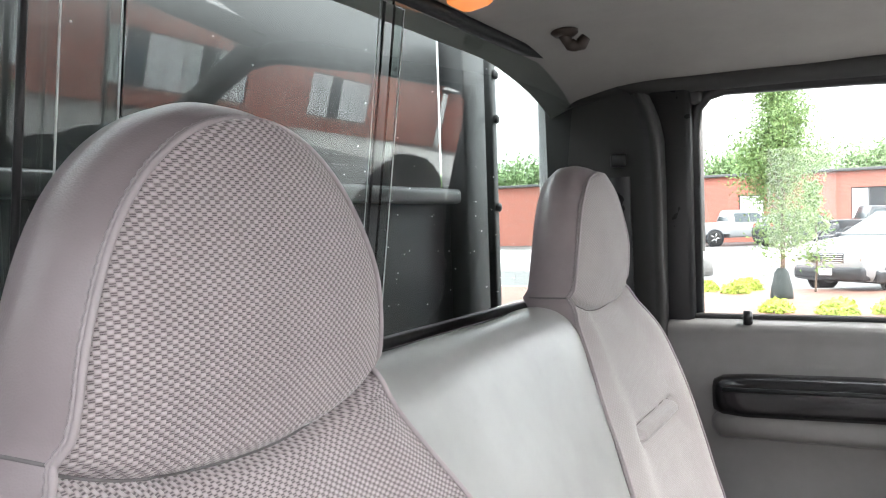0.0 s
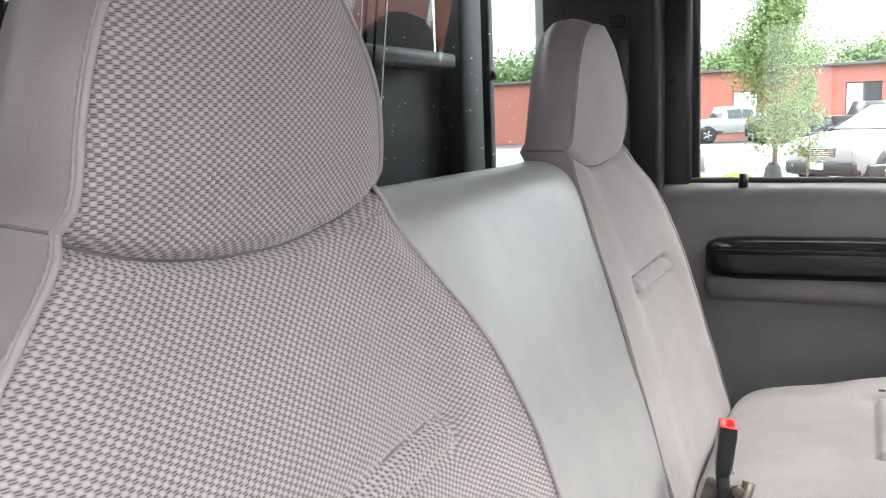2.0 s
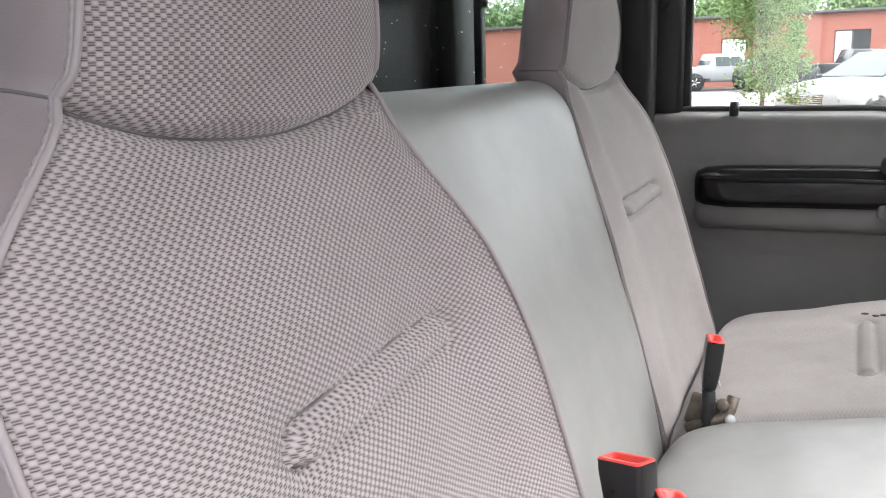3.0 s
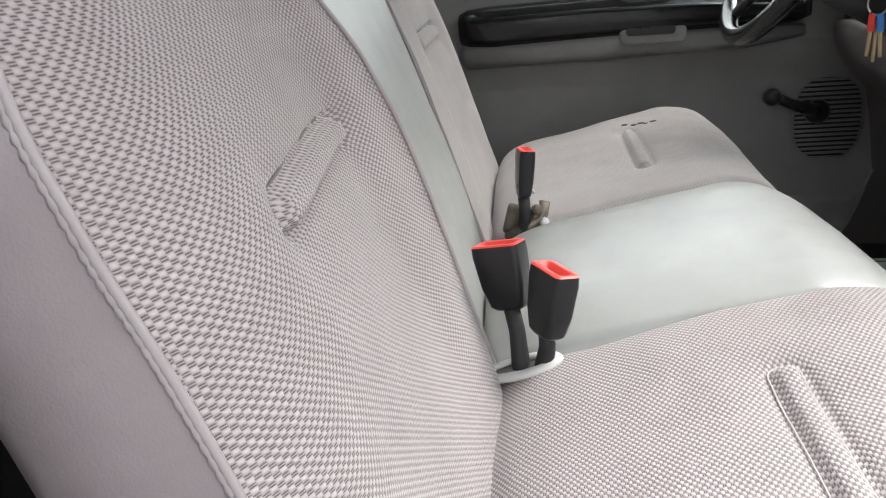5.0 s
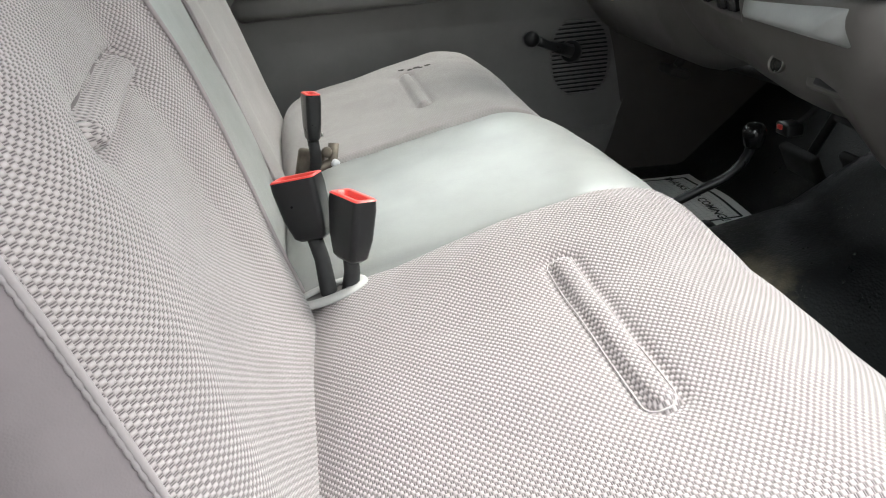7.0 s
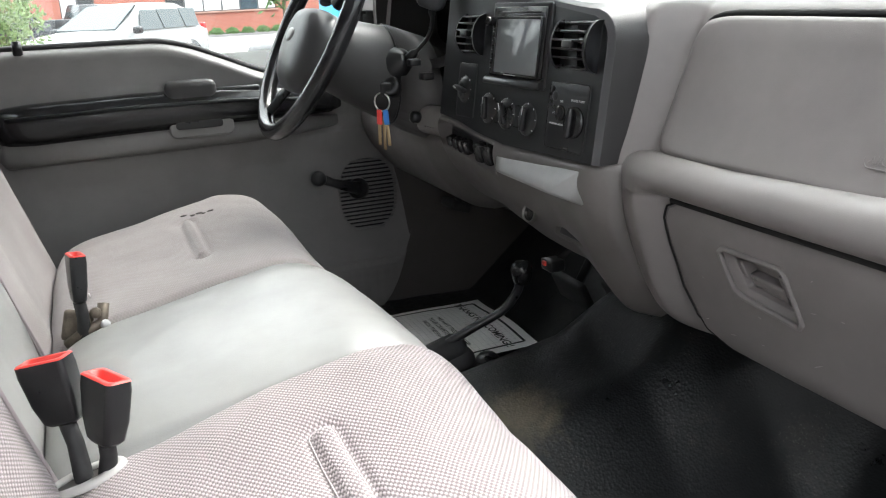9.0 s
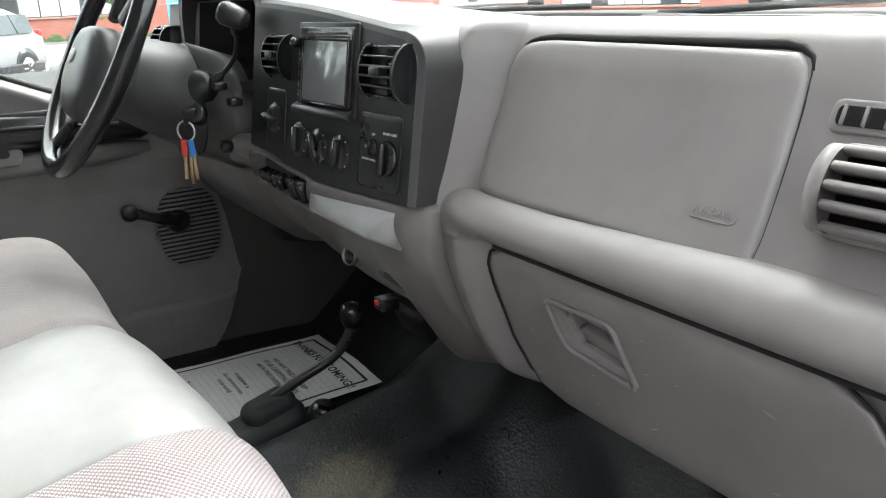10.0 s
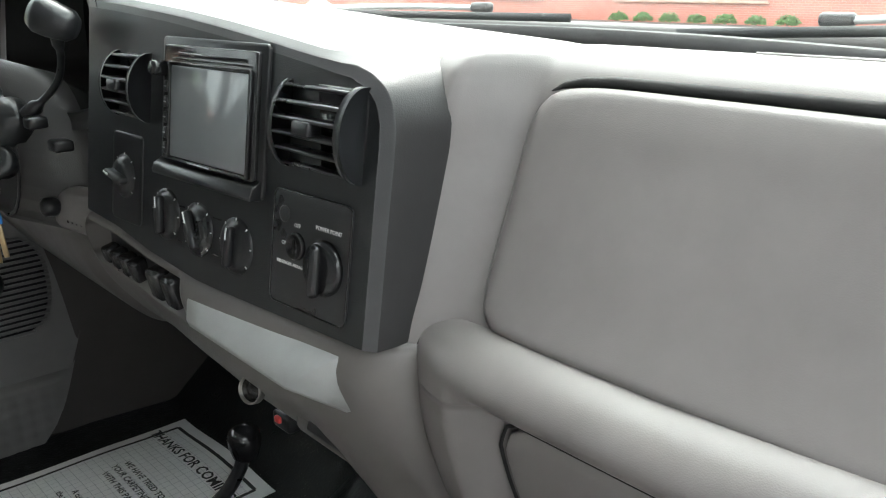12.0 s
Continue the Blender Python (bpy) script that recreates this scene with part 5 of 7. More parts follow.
def inside(p, poly):
    """Signed distance to a polygon's edge, positive inside."""
    d, odd = 1e9, False
    for k in range(len(poly)):
        a, b = Vector(poly[k]), Vector(poly[(k + 1) % len(poly)])
        t = max(0, min(1, (p - a).dot(b - a) / (b - a).length_squared))
        d = min(d, (p - a.lerp(b, t)).length)
        if (a.y > p.y) != (b.y > p.y) and p.x < (b.x - a.x) * (p.y - a.y) / (b.y - a.y) + a.x:
            odd = not odd
    return d if odd else -d


def toward(p, poly, c):
    """Where the line from the centre c to p crosses the polygon."""
    d = Vector(p) - c
    best = 1.0
    for k in range(len(poly)):
        a, b = Vector(poly[k]) - c, Vector(poly[(k + 1) % len(poly)]) - c
        e = b - a
        den = d.x * e.y - d.y * e.x
        if abs(den) > 1e-12:
            t = (a.x * e.y - a.y * e.x) / den
            w = (a.x * d.y - a.y * d.x) / den
            if t > 0 and -1e-6 <= w <= 1 + 1e-6:
                best = min(best, t) if best < 1 else t
    return c + d * best


hole = [toward(p, hout, HC) for p in gd]
rows = [(0.0, -0.004), (0.0, -0.002), (0.006, 0.0005), (0.014, 0.0018), (0.028, 0.002)] + [(t, 0.002) for t in np.linspace(0.06, 1, 26)]
verts, faces, n = [], [], len(gd)
for t, h in rows:
    for p, q in zip(gd, hole):
        w = Vector(p).lerp(q, t)
        verts.append(gl_place(w.x, w.y, h))
faces = [(j * n + k, j * n + (k + 1) % n, (j + 1) * n + (k + 1) % n, (j + 1) * n + k) for j in range(len(rows) - 1) for k in range(n)]
glove = mk("glovebox_door", (verts, faces), DASH, dash, "scuffed grey glovebox door")
mk("handle_rim", tube([Vector(gl_place(y, z, 0.0022)) for y, z in dense(hout, 0.006)], 0.0032, 8, closed=True), DASH, glove, "raised handle rim")
POCKET = [(-0.357, 0.5245), (-0.424, 0.5245), (-0.4335, 0.482), (-0.368, 0.489)]


def handle_ring(poly, h):
    """The polygon as seen from the handle's centre, in even steps round it, at height h."""
    ps = [toward((HC.x + math.cos(w), HC.y + math.sin(w)), poly, HC) for w in np.linspace(0, 2 * math.pi, 96, endpoint=False)]
    return [gl_place(p.x, p.y, h) for p in ps]


def shrunk(poly, k):
    c = sum((Vector(p) for p in poly), Vector((0, 0))) / len(poly)
    return [c + (Vector(p) - c) * k for p in poly]


hrows = [handle_ring(hout, 0.0018), handle_ring(shrunk(hout, 0.97), 0.0012), handle_ring(shrunk(hout, 0.90), -0.0025), handle_ring(POCKET, -0.003), handle_ring(shrunk(POCKET, 0.97), -0.0045), handle_ring(shrunk(POCKET, 0.93), -0.018), handle_ring(shrunk(POCKET, 0.45), -0.018)]
mk("handle", ([p for r_ in hrows for p in r_], [(j_ * 96 + k, j_ * 96 + (k + 1) % 96, (j_ + 1) * 96 + (k + 1) % 96, (j_ + 1) * 96 + k) for j_ in range(6) for k in range(96)] + [tuple(6 * 96 + k for k in range(96))]), DASH, glove, "moulded recessed pull handle")
mk("grip", slab(dense([(-0.3715, 0.5045), (-0.4220, 0.5005), (-0.4275, 0.4850), (-0.3755, 0.4905)], 0.004), lambda a, b, h: gl_place(a, b, h - 0.018), 0.011, 0.003), DASH, glove, "finger grip in the handle")
for lug in ([(-0.3605, 0.521), (-0.3670, 0.521), (-0.3725, 0.500), (-0.3655, 0.500)], [(-0.4170, 0.518), (-0.4230, 0.518), (-0.4310, 0.486), (-0.4250, 0.486)]):
    mk("lug", slab(dense(lug, 0.003), lambda a, b, h: gl_place(a, b, h - 0.018), 0.014, 0.002), DASH, glove, "moulded lug at the handle's end")

rs = random.Random(12)
for k in range(16):
    y, z, w = rs.uniform(-0.60, -0.275), rs.uniform(0.41, 0.555), rs.uniform(0.003, 0.014)
    if inside(Vector((y, z)), hout) > -0.012:
        continue
    tilt_ = rs.uniform(-0.6, 0.3)
    mk("scuff", tube([Vector(gl_place(y + w * q, z + w * q * tilt_, 0.0019)) for q in (-0.5, 0, 0.5)], [0.0001, 0.0005, 0.0001], 4), SCUFF, glove, "small pale scratch")

# right-hand vents
def vent_barrel(y0, y1, z0, z1, x, tilt_, slats, body, slat_mat, name, tab=True, lift=0.014, thick=0.0028):
    """A round-fronted louvre: a barrel with curved slats and a thumb tab."""
    cy, cz = (y0 + y1) / 2, (z0 + z1) / 2
    w, h = abs(y1 - y0), z1 - z0
    m = Matrix.Translation((x, cy, cz)) @ pose(0, 0, 0, 0, tilt_, 0)
    v = mk(name, moved(extrude(rounded(w, h, 0.014, 6), 0, -0.004, 0.03, 0.002), m), body, dash, "round-fronted air vent")
    mk("cavity", moved(extrude(rounded(w * 0.86, h * 0.88, 0.010, 6), 0, -0.0062, 0.02), m), BLACK_GLOSS, v)
    for sgn in (-1, 1):
        cheek = [(-lift * math.cos(t) - 0.004, h * 0.47 * math.sin(t)) for t in np.linspace(-math.pi / 2, math.pi / 2, 14)]
        cheek += [(0.004, h * 0.47), (0.004, -h * 0.47)]
        vv, ff = [], []
        for yy in (sgn * w * 0.40, sgn * w * 0.48):
            vv += [m @ Vector((a, yy, b)) for a, b in cheek]
        nc = len(cheek)
        ff = [(k, (k + 1) % nc, nc + (k + 1) % nc, nc + k) for k in range(nc)] + [tuple(range(nc)), tuple(reversed(range(nc, 2 * nc)))]
        mk("cheek", (vv, ff), body, v)
    for k in range(slats):
        f = -0.84 + 1.68 * k / (slats - 1)
        zz = f * h * 0.47
        xx = -lift * math.sqrt(max(0.0, 1 - f * f))
        mk("louvre", moved(rbox((xx + 0.006, 0, zz), (0.020, w * 0.82, thick), thick * 0.35, 1), m), slat_mat, v)
    if tab:
        mk("tab", moved(rbox((-lift - 0.001, -w * 0.02, h * 0.0), (0.012, 0.020, 0.010), 0.002), m), BLACK if slat_mat is not DASH else DASH, v)
    return v


vent_barrel(-0.60, -0.735, 0.648, 0.712, 0.838, 22, 5, DASH, DASH, "side_vent", True, 0.022, 0.0068)
sv = mk("demist_vent", net_plate(dense(rounded(0.115, 0.022, 0.007, 5, -0.640, 0.724), 0.006), ab_place, 0.002, 0.002), DASH, dash, "small grey side demister vent")
mk("cavity", net_plate(dense(rounded(0.104, 0.013, 0.004, 5, -0.640, 0.724), 0.006), ab_place, 0.003, 0.0005), BLACK_GLOSS, sv)
for k in range(7):
    px, pz = up_at(0.724, 0.004)
    mk("fin", rbox((px, -0.594 - k * 0.0155, pz), (0.004, 0.0016, 0.014), 0.0004, 1, (0, 25, 0)), DASH, sv)


# centre stack panel
def stack_x(y, z):
    return 0.766 + 0.15 * (z - 0.70) - 0.06 * y


STOP = smooth_interp([(-0.22, 0.735), (-0.186, 0.752), (-0.175, 0.765), (-0.154, 0.7745), (-0.126, 0.7805), (-0.05, 0.7905), (0.02, 0.799), (0.095, 0.8065), (0.183, 0.813), (0.26, 0.817)], -0.22, 0.26, 60)
SBOT = [(-0.20, 0.597), (-0.17, 0.5975), (0.0, 0.5945), (0.04, 0.5945), (0.12, 0.602), (0.18, 0.612), (0.26, 0.618)]


def stack_place(y, z, h):
    return (stack_x(y, z) - h, y, z)


TOPZ = [(-0.1705, 0.730), (-0.1695, 0.744), (-0.164, 0.7565), (-0.153, 0.765), (-0.139, 0.7700)] + [(y, interp(y, STOP) - 0.009) for y in np.linspace(-0.126, 0.245, 40)]


def stack_at(u, v):
    z0, z1 = interp(u, SBOT), interp(u, TOPZ)
    return stack_place(u, z0 + (z1 - z0) * v, 0)


stack = mk("centre_panel", grid(stack_at, np.r_[np.linspace(0.245, -0.14, 46), -0.147, -0.153, -0.157, -0.1605, -0.164, -0.167, -0.1695, -0.1705], np.linspace(0, 1, 40)), BLACK_SOFT, dash, "charcoal centre panel")
# rounded edge of the panel, then its side wall back to the grey shell
edge = [tuple(p) for p in curve([(-0.1705, 0.597), (-0.1705, 0.64), (-0.1705, 0.70), (-0.1705, 0.730), (-0.1695, 0.744), (-0.164, 0.7565), (-0.153, 0.765), (-0.139, 0.7700)], 60)] + TOPZ[5:]
rows = [(0.0, 0.0), (0.0012, 0.0008), (0.0044, 0.0078), (0.0058, 0.0088), (0.010, 0.0094), (0.02, 0.0104), (0.035, 0.0116), (0.05, 0.0128), (0.072, 0.0145)]
verts, faces = [], []
for back, out_ in rows:
    for k, (y, z) in enumerate(edge):
        (ya, za), (yb, zb) = edge[max(0, k - 2)], edge[min(len(edge) - 1, k + 2)]
        ln = math.hypot(yb - ya, zb - za)
        w = max(0.0, min(1.0, (y + 0.170) / 0.07))
        far = 1 - 0.86 * w * w * (3 - 2 * w)
        out_k = out_ * (1 - 0.30 * w)
        verts.append((stack_x(y, z) + back * far, y - (zb - za) / ln * out_k, z + (yb - ya) / ln * out_k))
n = len(edge)
faces = [(j * n + k, j * n + k + 1, (j + 1) * n + k + 1, (j + 1) * n + k) for j in range(len(rows) - 1) for k in range(n - 1)]
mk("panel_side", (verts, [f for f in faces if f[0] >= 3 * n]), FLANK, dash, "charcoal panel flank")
# the angled bevel's brightness is put into its lighter plastic
mk("panel_bevel", (verts[:4 * n], [f for f in faces if f[0] < 3 * n]), LIT_CHARCOAL, dash, "satin bevel round the panel, its highlight put into a lighter charcoal")


# the grey top of the dash over panel and gauges
def brow_at(u, v):
    """The top of the dash behind the panel's arched upper edge."""
    y = u
    back = min(1.0, max(0.0, (-0.115 - y) / 0.055))
    x0 = stack_x(min(y, 0.245), 0.8) + 0.009 + 0.058 * back * back * (3 - 2 * back)
    z0 = interp(y, STOP) - 0.0012
    gen = max(z0 + 0.004, 0.788 + 0.029 * min(1, max(0, (y + 0.15) / 0.35)))
    x = x0 + (1.185 - x0) * v
    f = min(1.0, (x - x0) / (0.07 - 0.03 * back))
    z = z0 + (gen - z0) * math.sin(f * math.pi / 2)
    z += (0.748 - gen) * min(1.0, max(0.0, (x - x0 - 0.07) / 0.34)) ** 1.6
    w = max(0.0, min(1.0, (-0.09 - y) / 0.055)) * max(0.0, min(1.0, (x - 0.90) / 0.05))
    z += (top_z(max(x, 0.932)) - 0.0012 - z) * w
    z -= 0.008 * max(0.0, min(1.0, (-0.156 - y) / 0.016))
    return (x, y, z)


mk("top_shell", grid(brow_at, np.linspace(0.82, -0.190, 90), np.linspace(0, 1, 60) ** 1.3), DASH, dash, "pale grey dash top")

# screen unit
unit = mk("head_unit", extrude([(y, z) for y, z in rounded(0.150, 0.112, 0.004, 4)], 0, -0.004, 0.02, 0.0015), BLACK, dash, "double-height radio with a grey screen")
um = Matrix.Translation((stack_x(0.0225, 0.731) + 0.001, 0.0225, 0.731)) @ pose(0, 0, 0, 0, 8.5, 3.4)
unit.data.transform(um)
mk("fascia", moved(extrude(rounded(0.134, 0.094, 0.003, 3, -0.001, 0.003), 0, -0.0075, 0.0, 0.001), um), BLACK_GLOSS, unit)
mk("display", moved(extrude(rounded(0.112, 0.073, 0.002, 3, -0.004, -0.003), 0, -0.0088, -0.003, 0.0004), um), SCREEN, unit, "dim grey display")
for a, b, w_, h_ in ((-0.004, 0.0355, 0.116, 0.0025), (-0.004, -0.0415, 0.116, 0.0025), (0.0535, -0.003, 0.0025, 0.078), (-0.0615, -0.003, 0.0025, 0.078)):
    mk("display_frame", moved(rbox((-0.0088, a, b), (0.0036, w_, h_), 0.0008, 1), um), BLACK_GLOSS, unit)
mk("disc_slot", moved(rbox((-0.0076, -0.006, 0.0425), (0.002, 0.098, 0.0032), 0.0005, 1), um), LENS, unit)
mk("slot_lip", moved(rbox((-0.0080, -0.004, 0.0392), (0.0036, 0.112, 0.0018), 0.0005, 1), um), BLACK_GLOSS, unit)
mk("lower_lip", moved(extrude([(-0.004, -0.042), (-0.012, -0.048), (-0.0135, -0.054), (-0.0125, -0.0565), (-0.002, -0.0565), (0.0, -0.048)], 1, -0.073, 0.073, 0.001), um), BLACK, unit, "projecting lower lip")
mk("volume_knob", moved(lathe([(0.0062, 0), (0.0062, 0.010), (0.005, 0.012)], pose(-0.0075, 0.0655, 0.030, 0, -90, 0), 14), um), BLACK_GLOSS, unit)
for k in range(5):
    mk("button", moved(rbox((-0.0078, 0.0608, 0.016 - k * 0.0125), (0.003, 0.0055, 0.0095), 0.001, 1), um), BLACK, unit)
    mk("legend", moved(rbox((-0.0095, 0.0608, 0.016 - k * 0.0125), (0.0004, 0.003, 0.0009), 0), um), INK_PALE, unit, smooth=False)
mk("legend", moved(rbox((-0.0108, 0.004, -0.0415), (0.0004, 0.032, 0.0010), 0), um), INK_GREY, unit, smooth=False)

# centre vents
vent_barrel(-0.070, -0.159, 0.7005, 0.7670, stack_x(-0.115, 0.734) + 0.006, 8, 6, BLACK, BLACK, "centre_vent", True, 0.020)
vent_barrel(0.188, 0.121, 0.710, 0.773, stack_x(0.155, 0.74) + 0.006, 8, 6, BLACK, BLACK, "centre_vent", True, 0.020)
vent_barrel(0.775, 0.700, 0.712, 0.778, 0.765, 3, 6, BLACK, BLACK, "driver_vent", True, 0.020)

# knobs
def dial(y, z, r, name, deep=0.016, turn=0):
    m = Matrix.Translation(stack_place(y, z, 0)) @ pose(0, 0, 0, 0, -81.5, 3.4)
    d = mk(name, lathe([(r * 1.3, -0.002), (r * 1.3, 0.001), (r * 1.15, 0.002), (r, 0.003), (r * 0.95, deep * 0.45), (r * 0.5, deep * 0.5)], m, 24), BLACK, dash, "round black dial")
    mk("grip", moved(rbox((0, 0, deep * 0.7), (r * 1.9, r * 0.42, deep * 0.8), 0.0025), m @ pose(0, 0, 0, 0, 0, turn)), BLACK, d)
    mk("pointer", moved(rbox((r * 0.62, 0, deep * 1.11), (r * 0.55, 0.0016, 0.0006), 0), m @ pose(0, 0, 0, 0, 0, turn)), WHITE_INK, d, smooth=False)
    for k in range(7):
        w = radians(-130 + k * 43)
        mk("mark", moved(rbox((r * 1.2 * math.cos(w), r * 1.2 * math.sin(w), 0.0016), (0.003, 0.001, 0.0006), 0, 1, (0, 0, math.degrees(w))), m), WHITE_INK, d, smooth=False)
    return d


dial(0.089, 0.640, 0.0172, "fan_dial", 0.010, 6)
dial(0.0375, 0.637, 0.0172, "heat_dial", 0.010, 28)
dial(-0.0185, 0.635, 0.0172, "vent_dial", 0.010, -6)
dial(0.166, 0.661, 0.0165, "drive_dial", 0.013, 80)
for a, b in ((0.0675, 0.060), (0.0155, 0.004)):
    for z in (0.651, 0.622):
        mk("panel_line", tube([stack_place(a, z, 0.0006), stack_place(b, z, 0.0006)], 0.0007, 5), BLACK_GLOSS, dash)


def inset(y, z, w, h, name, label):
    return mk(name, slab(rounded(w, h, 0.006, 5, y, z), lambda a, b, hh: stack_place(a, b, hh), 0.0015, 0.001), BLACK, dash, label)


pp = inset(-0.110, 0.648, 0.086, 0.082, "power_panel", "black panel with power outlet and airbag switch")
mk("panel_outline", tube([stack_place(a, b, 0.0016) for a, b in rounded(0.086, 0.082, 0.006, 5, -0.110, 0.648)], 0.0007, 5, closed=True), BLACK_GLOSS, pp)
inset(0.161, 0.660, 0.057, 0.080, "switch_panel", "black switch panel")
dm = Matrix.Translation(stack_place(-0.128, 0.643, 0.001)) @ pose(0, 0, 0, 0, -81.5, 3.4)
outlet = mk("outlet_cover", lathe([(0.0195, 0), (0.0195, 0.003), (0.0180, 0.0055), (0.010, 0.006)], dm, 24), BLACK_GLOSS, pp, "round black outlet cover")
mk("grip", moved(rbox((-0.001, 0, 0.0095), (0.038, 0.0085, 0.009), 0.004), dm), BLACK_GLOSS, outlet)
km = Matrix.Translation(stack_place(-0.096, 0.6515, 0.001)) @ pose(0, 0, 0, 0, -81.5, 3.4)
mk("key_switch", lathe([(0.010, 0), (0.010, 0.003), (0.0085, 0.004), (0.0085, 0.002)], km, 18), BLACK_GLOSS, pp)
mk("key_slot", moved(rbox((0, 0, 0.0035), (0.010, 0.002, 0.001), 0), km), LENS, pp, smooth=False)
mk("blank_cap", lathe([(0.006, 0), (0.006, 0.001), (0.005, 0.0014)], Matrix.Translation(stack_place(-0.080, 0.672, 0.0012)) @ pose(0, 0, 0, 0, -81.5, 3.4), 14), BLACK, pp)


def panel_text(body, size, y, z):
    lettering("marking", body, size, WHITE_INK, pp, Matrix.Translation(stack_place(y, z, 0.0018)) @ pose(0, 0, 0, 90, 0, -90 + 3.4) @ pose(0, 0, 0, -8.5, 0, 0), 0.0001)


panel_text("POWER POINT", 0.0042, -0.1300, 0.6690)
panel_text("OFF", 0.0042, -0.0955, 0.6660)
panel_text("ON", 0.0042, -0.0815, 0.6515)
panel_text("PASSENGER AIRBAG", 0.0034, -0.0890, 0.6375)

# knee bolster under the panel: from the column to the right-hand bulge
KN = curve([(0.075, 0.0), (0.04, 0.0008), (0.008, 0.0008), (0.0, -0.0015), (-0.004, -0.01), (-0.004, -0.03), (0.008, -0.07), (0.028, -0.105), (0.055, -0.14), (0.085, -0.165), (0.13, -0.18)], 56)


def knee_at(u, v):
    dx, dz = KN[int(v)]
    y = u
    x0 = stack_x(min(y, 0.245), 0.6) if y < 0.245 else 0.776
    top = interp(y, [(-0.20, 0.5965), (-0.17, 0.5965), (0.0, 0.5935), (0.05, 0.5935), (0.12, 0.600), (0.18, 0.610), (0.245, 0.614), (0.30, 0.590), (0.40, 0.56), (0.70, 0.56), (0.80, 0.56)])
    x = x0 + 0.002 + dx
    # the lower right part tucks down into a rounded column
    low = 0.10 * max(0.0, 1 - abs(y + 0.14) / 0.07)
    sh = max(0.0, min(1.0, (y + 0.06) / 0.24))
    z = top + dz * (1.0 + low * 3.0) * (1 - 0.10 * sh * sh * (3 - 2 * sh))
    if y < -0.158:
        x += (0.028 - 0.020 * max(0.0, min(1.0, (-0.015 - dz) / 0.05))) * min(1.0, (-0.158 - y) / 0.034) ** 1.6
    if y < -0.1918:
        x += 0.03
    if dx < 0.001 and 0.066 < y < 0.243 and -0.046 < dz < -0.006:
        x += 0.024
    return (x, y, z)


ysk = np.unique(np.r_[np.linspace(0.80, -0.1915, 110), 0.244, 0.242, 0.065, 0.067, -0.1920])[::-1]
mk("knee_bolster", grid(knee_at, ysk, range(56)), DASH_DARK, dash, "grey knee bolster under the panel")
# ashtray front: a flat top edge, a crest that stands out below it, and a facet closing its right end
TOP_L, TOP_R, CREST_L, CREST_R, END = Vector((0.756, 0.062, 0.5870)), Vector((0.757, -0.148, 0.5860)), Vector((0.735, 0.040, 0.5580)), Vector((0.736, -0.104, 0.5545)), Vector((0.762, -0.158, 0.541))
secs = []
for t in np.linspace(0, 1, 9):
    a, b = TOP_L.lerp(TOP_R, t), CREST_L.lerp(CREST_R, t)
    up = (a - b).normalized()
    secs.append([a + Vector((0.014, 0, 0.001)), a + Vector((0.003, 0, 0.0008)), a - up * 0.004, a.lerp(b, 0.5) + Vector((-0.0022, 0, 0.001)), b + up * 0.004, b + Vector((0.0035, 0, -0.0028)), b + Vector((0.030, 0, -0.013))])
secs.insert(0, [p.lerp(secs[0][3], 0.25) + Vector((0.012, 0.003, 0)) for p in secs[0]])
tail = [END + Vector((0.014, 0.010, 0.044)), END + Vector((0.001, 0.010, 0.0445)), END + Vector((0.0, 0.008, 0.038)), END + Vector((0.0, 0.004, 0.020)), END + Vector((0.0, 0.001, 0.004)), END + Vector((0.003, 0, 0)), END + Vector((0.03, 0, -0.006))]
for t in (0.08, 0.5, 1.0):
    secs.append([p.lerp(q, t) for p, q in zip(secs[9], tail)])
n = len(tail)
tfaces = [(j_ * n + k, j_ * n + k + 1, (j_ + 1) * n + k + 1, (j_ + 1) * n + k) for j_ in range(len(secs) - 1) for k in range(n - 1)] + [tuple(range(n)), tuple((len(secs) - 1) * n + k for k in reversed(range(n)))]
mk("ashtray_front", ([p for sec_ in secs for p in sec_], tfaces), SILVER, dash, "scratched satin silver ashtray front")
for k in range(4):
    mk("rocker", rbox((stack_x(0.15, 0.58) + 0.010, 0.222 - k * 0.0205, 0.572), (0.016, 0.015, 0.022), 0.003, 2, (0, -15, 0)), BLACK_GLOSS, dash, "black rocker switch")
for y in (0.116, 0.086):
    mk("rocker", rbox((stack_x(0.1, 0.58) + 0.008, y, 0.571), (0.018, 0.021, 0.030), 0.004, 2, (0, -12, 0)), BLACK_GLOSS, dash, "tall black rocker switch")
mk("switch_well", rbox((stack_x(0.15, 0.58) + 0.0225, 0.154, 0.5745), (0.014, 0.172, 0.040), 0.004), BLACK, dash, "black switch well")
lm = Matrix.Translation((0.772, 0.008, 0.496)) @ pose(0, 0, 0, 0, -78, 14)
lighter = mk("lighter_socket", lathe([(0.0128, -0.004), (0.0128, 0.002), (0.0122, 0.003), (0.0112, 0.002), (0.0106, -0.008)], lm, 24), simple("dull_steel", (0.30, 0.29, 0.27), 0.35, 0.9, 0.15, 60), dash, "bright-rimmed lighter socket")
mk("socket_hole", lathe([(0.0112, -0.006), (0.0106, 0.0), (0.002, 0.0005)], lm, 20), LENS, lighter)
lk = mk("latch_recess", rbox((0.800, -0.088, 0.486), (0.030, 0.100, 0.034), 0.010, 3, (0, 24, 0)), DASH_DARK, dash, "grey drawer latch")
mk("latch_hole", rbox((0.7868, -0.092, 0.489), (0.006, 0.066, 0.018), 0.005, 2, (0, 24, 0)), BLACK, lk)
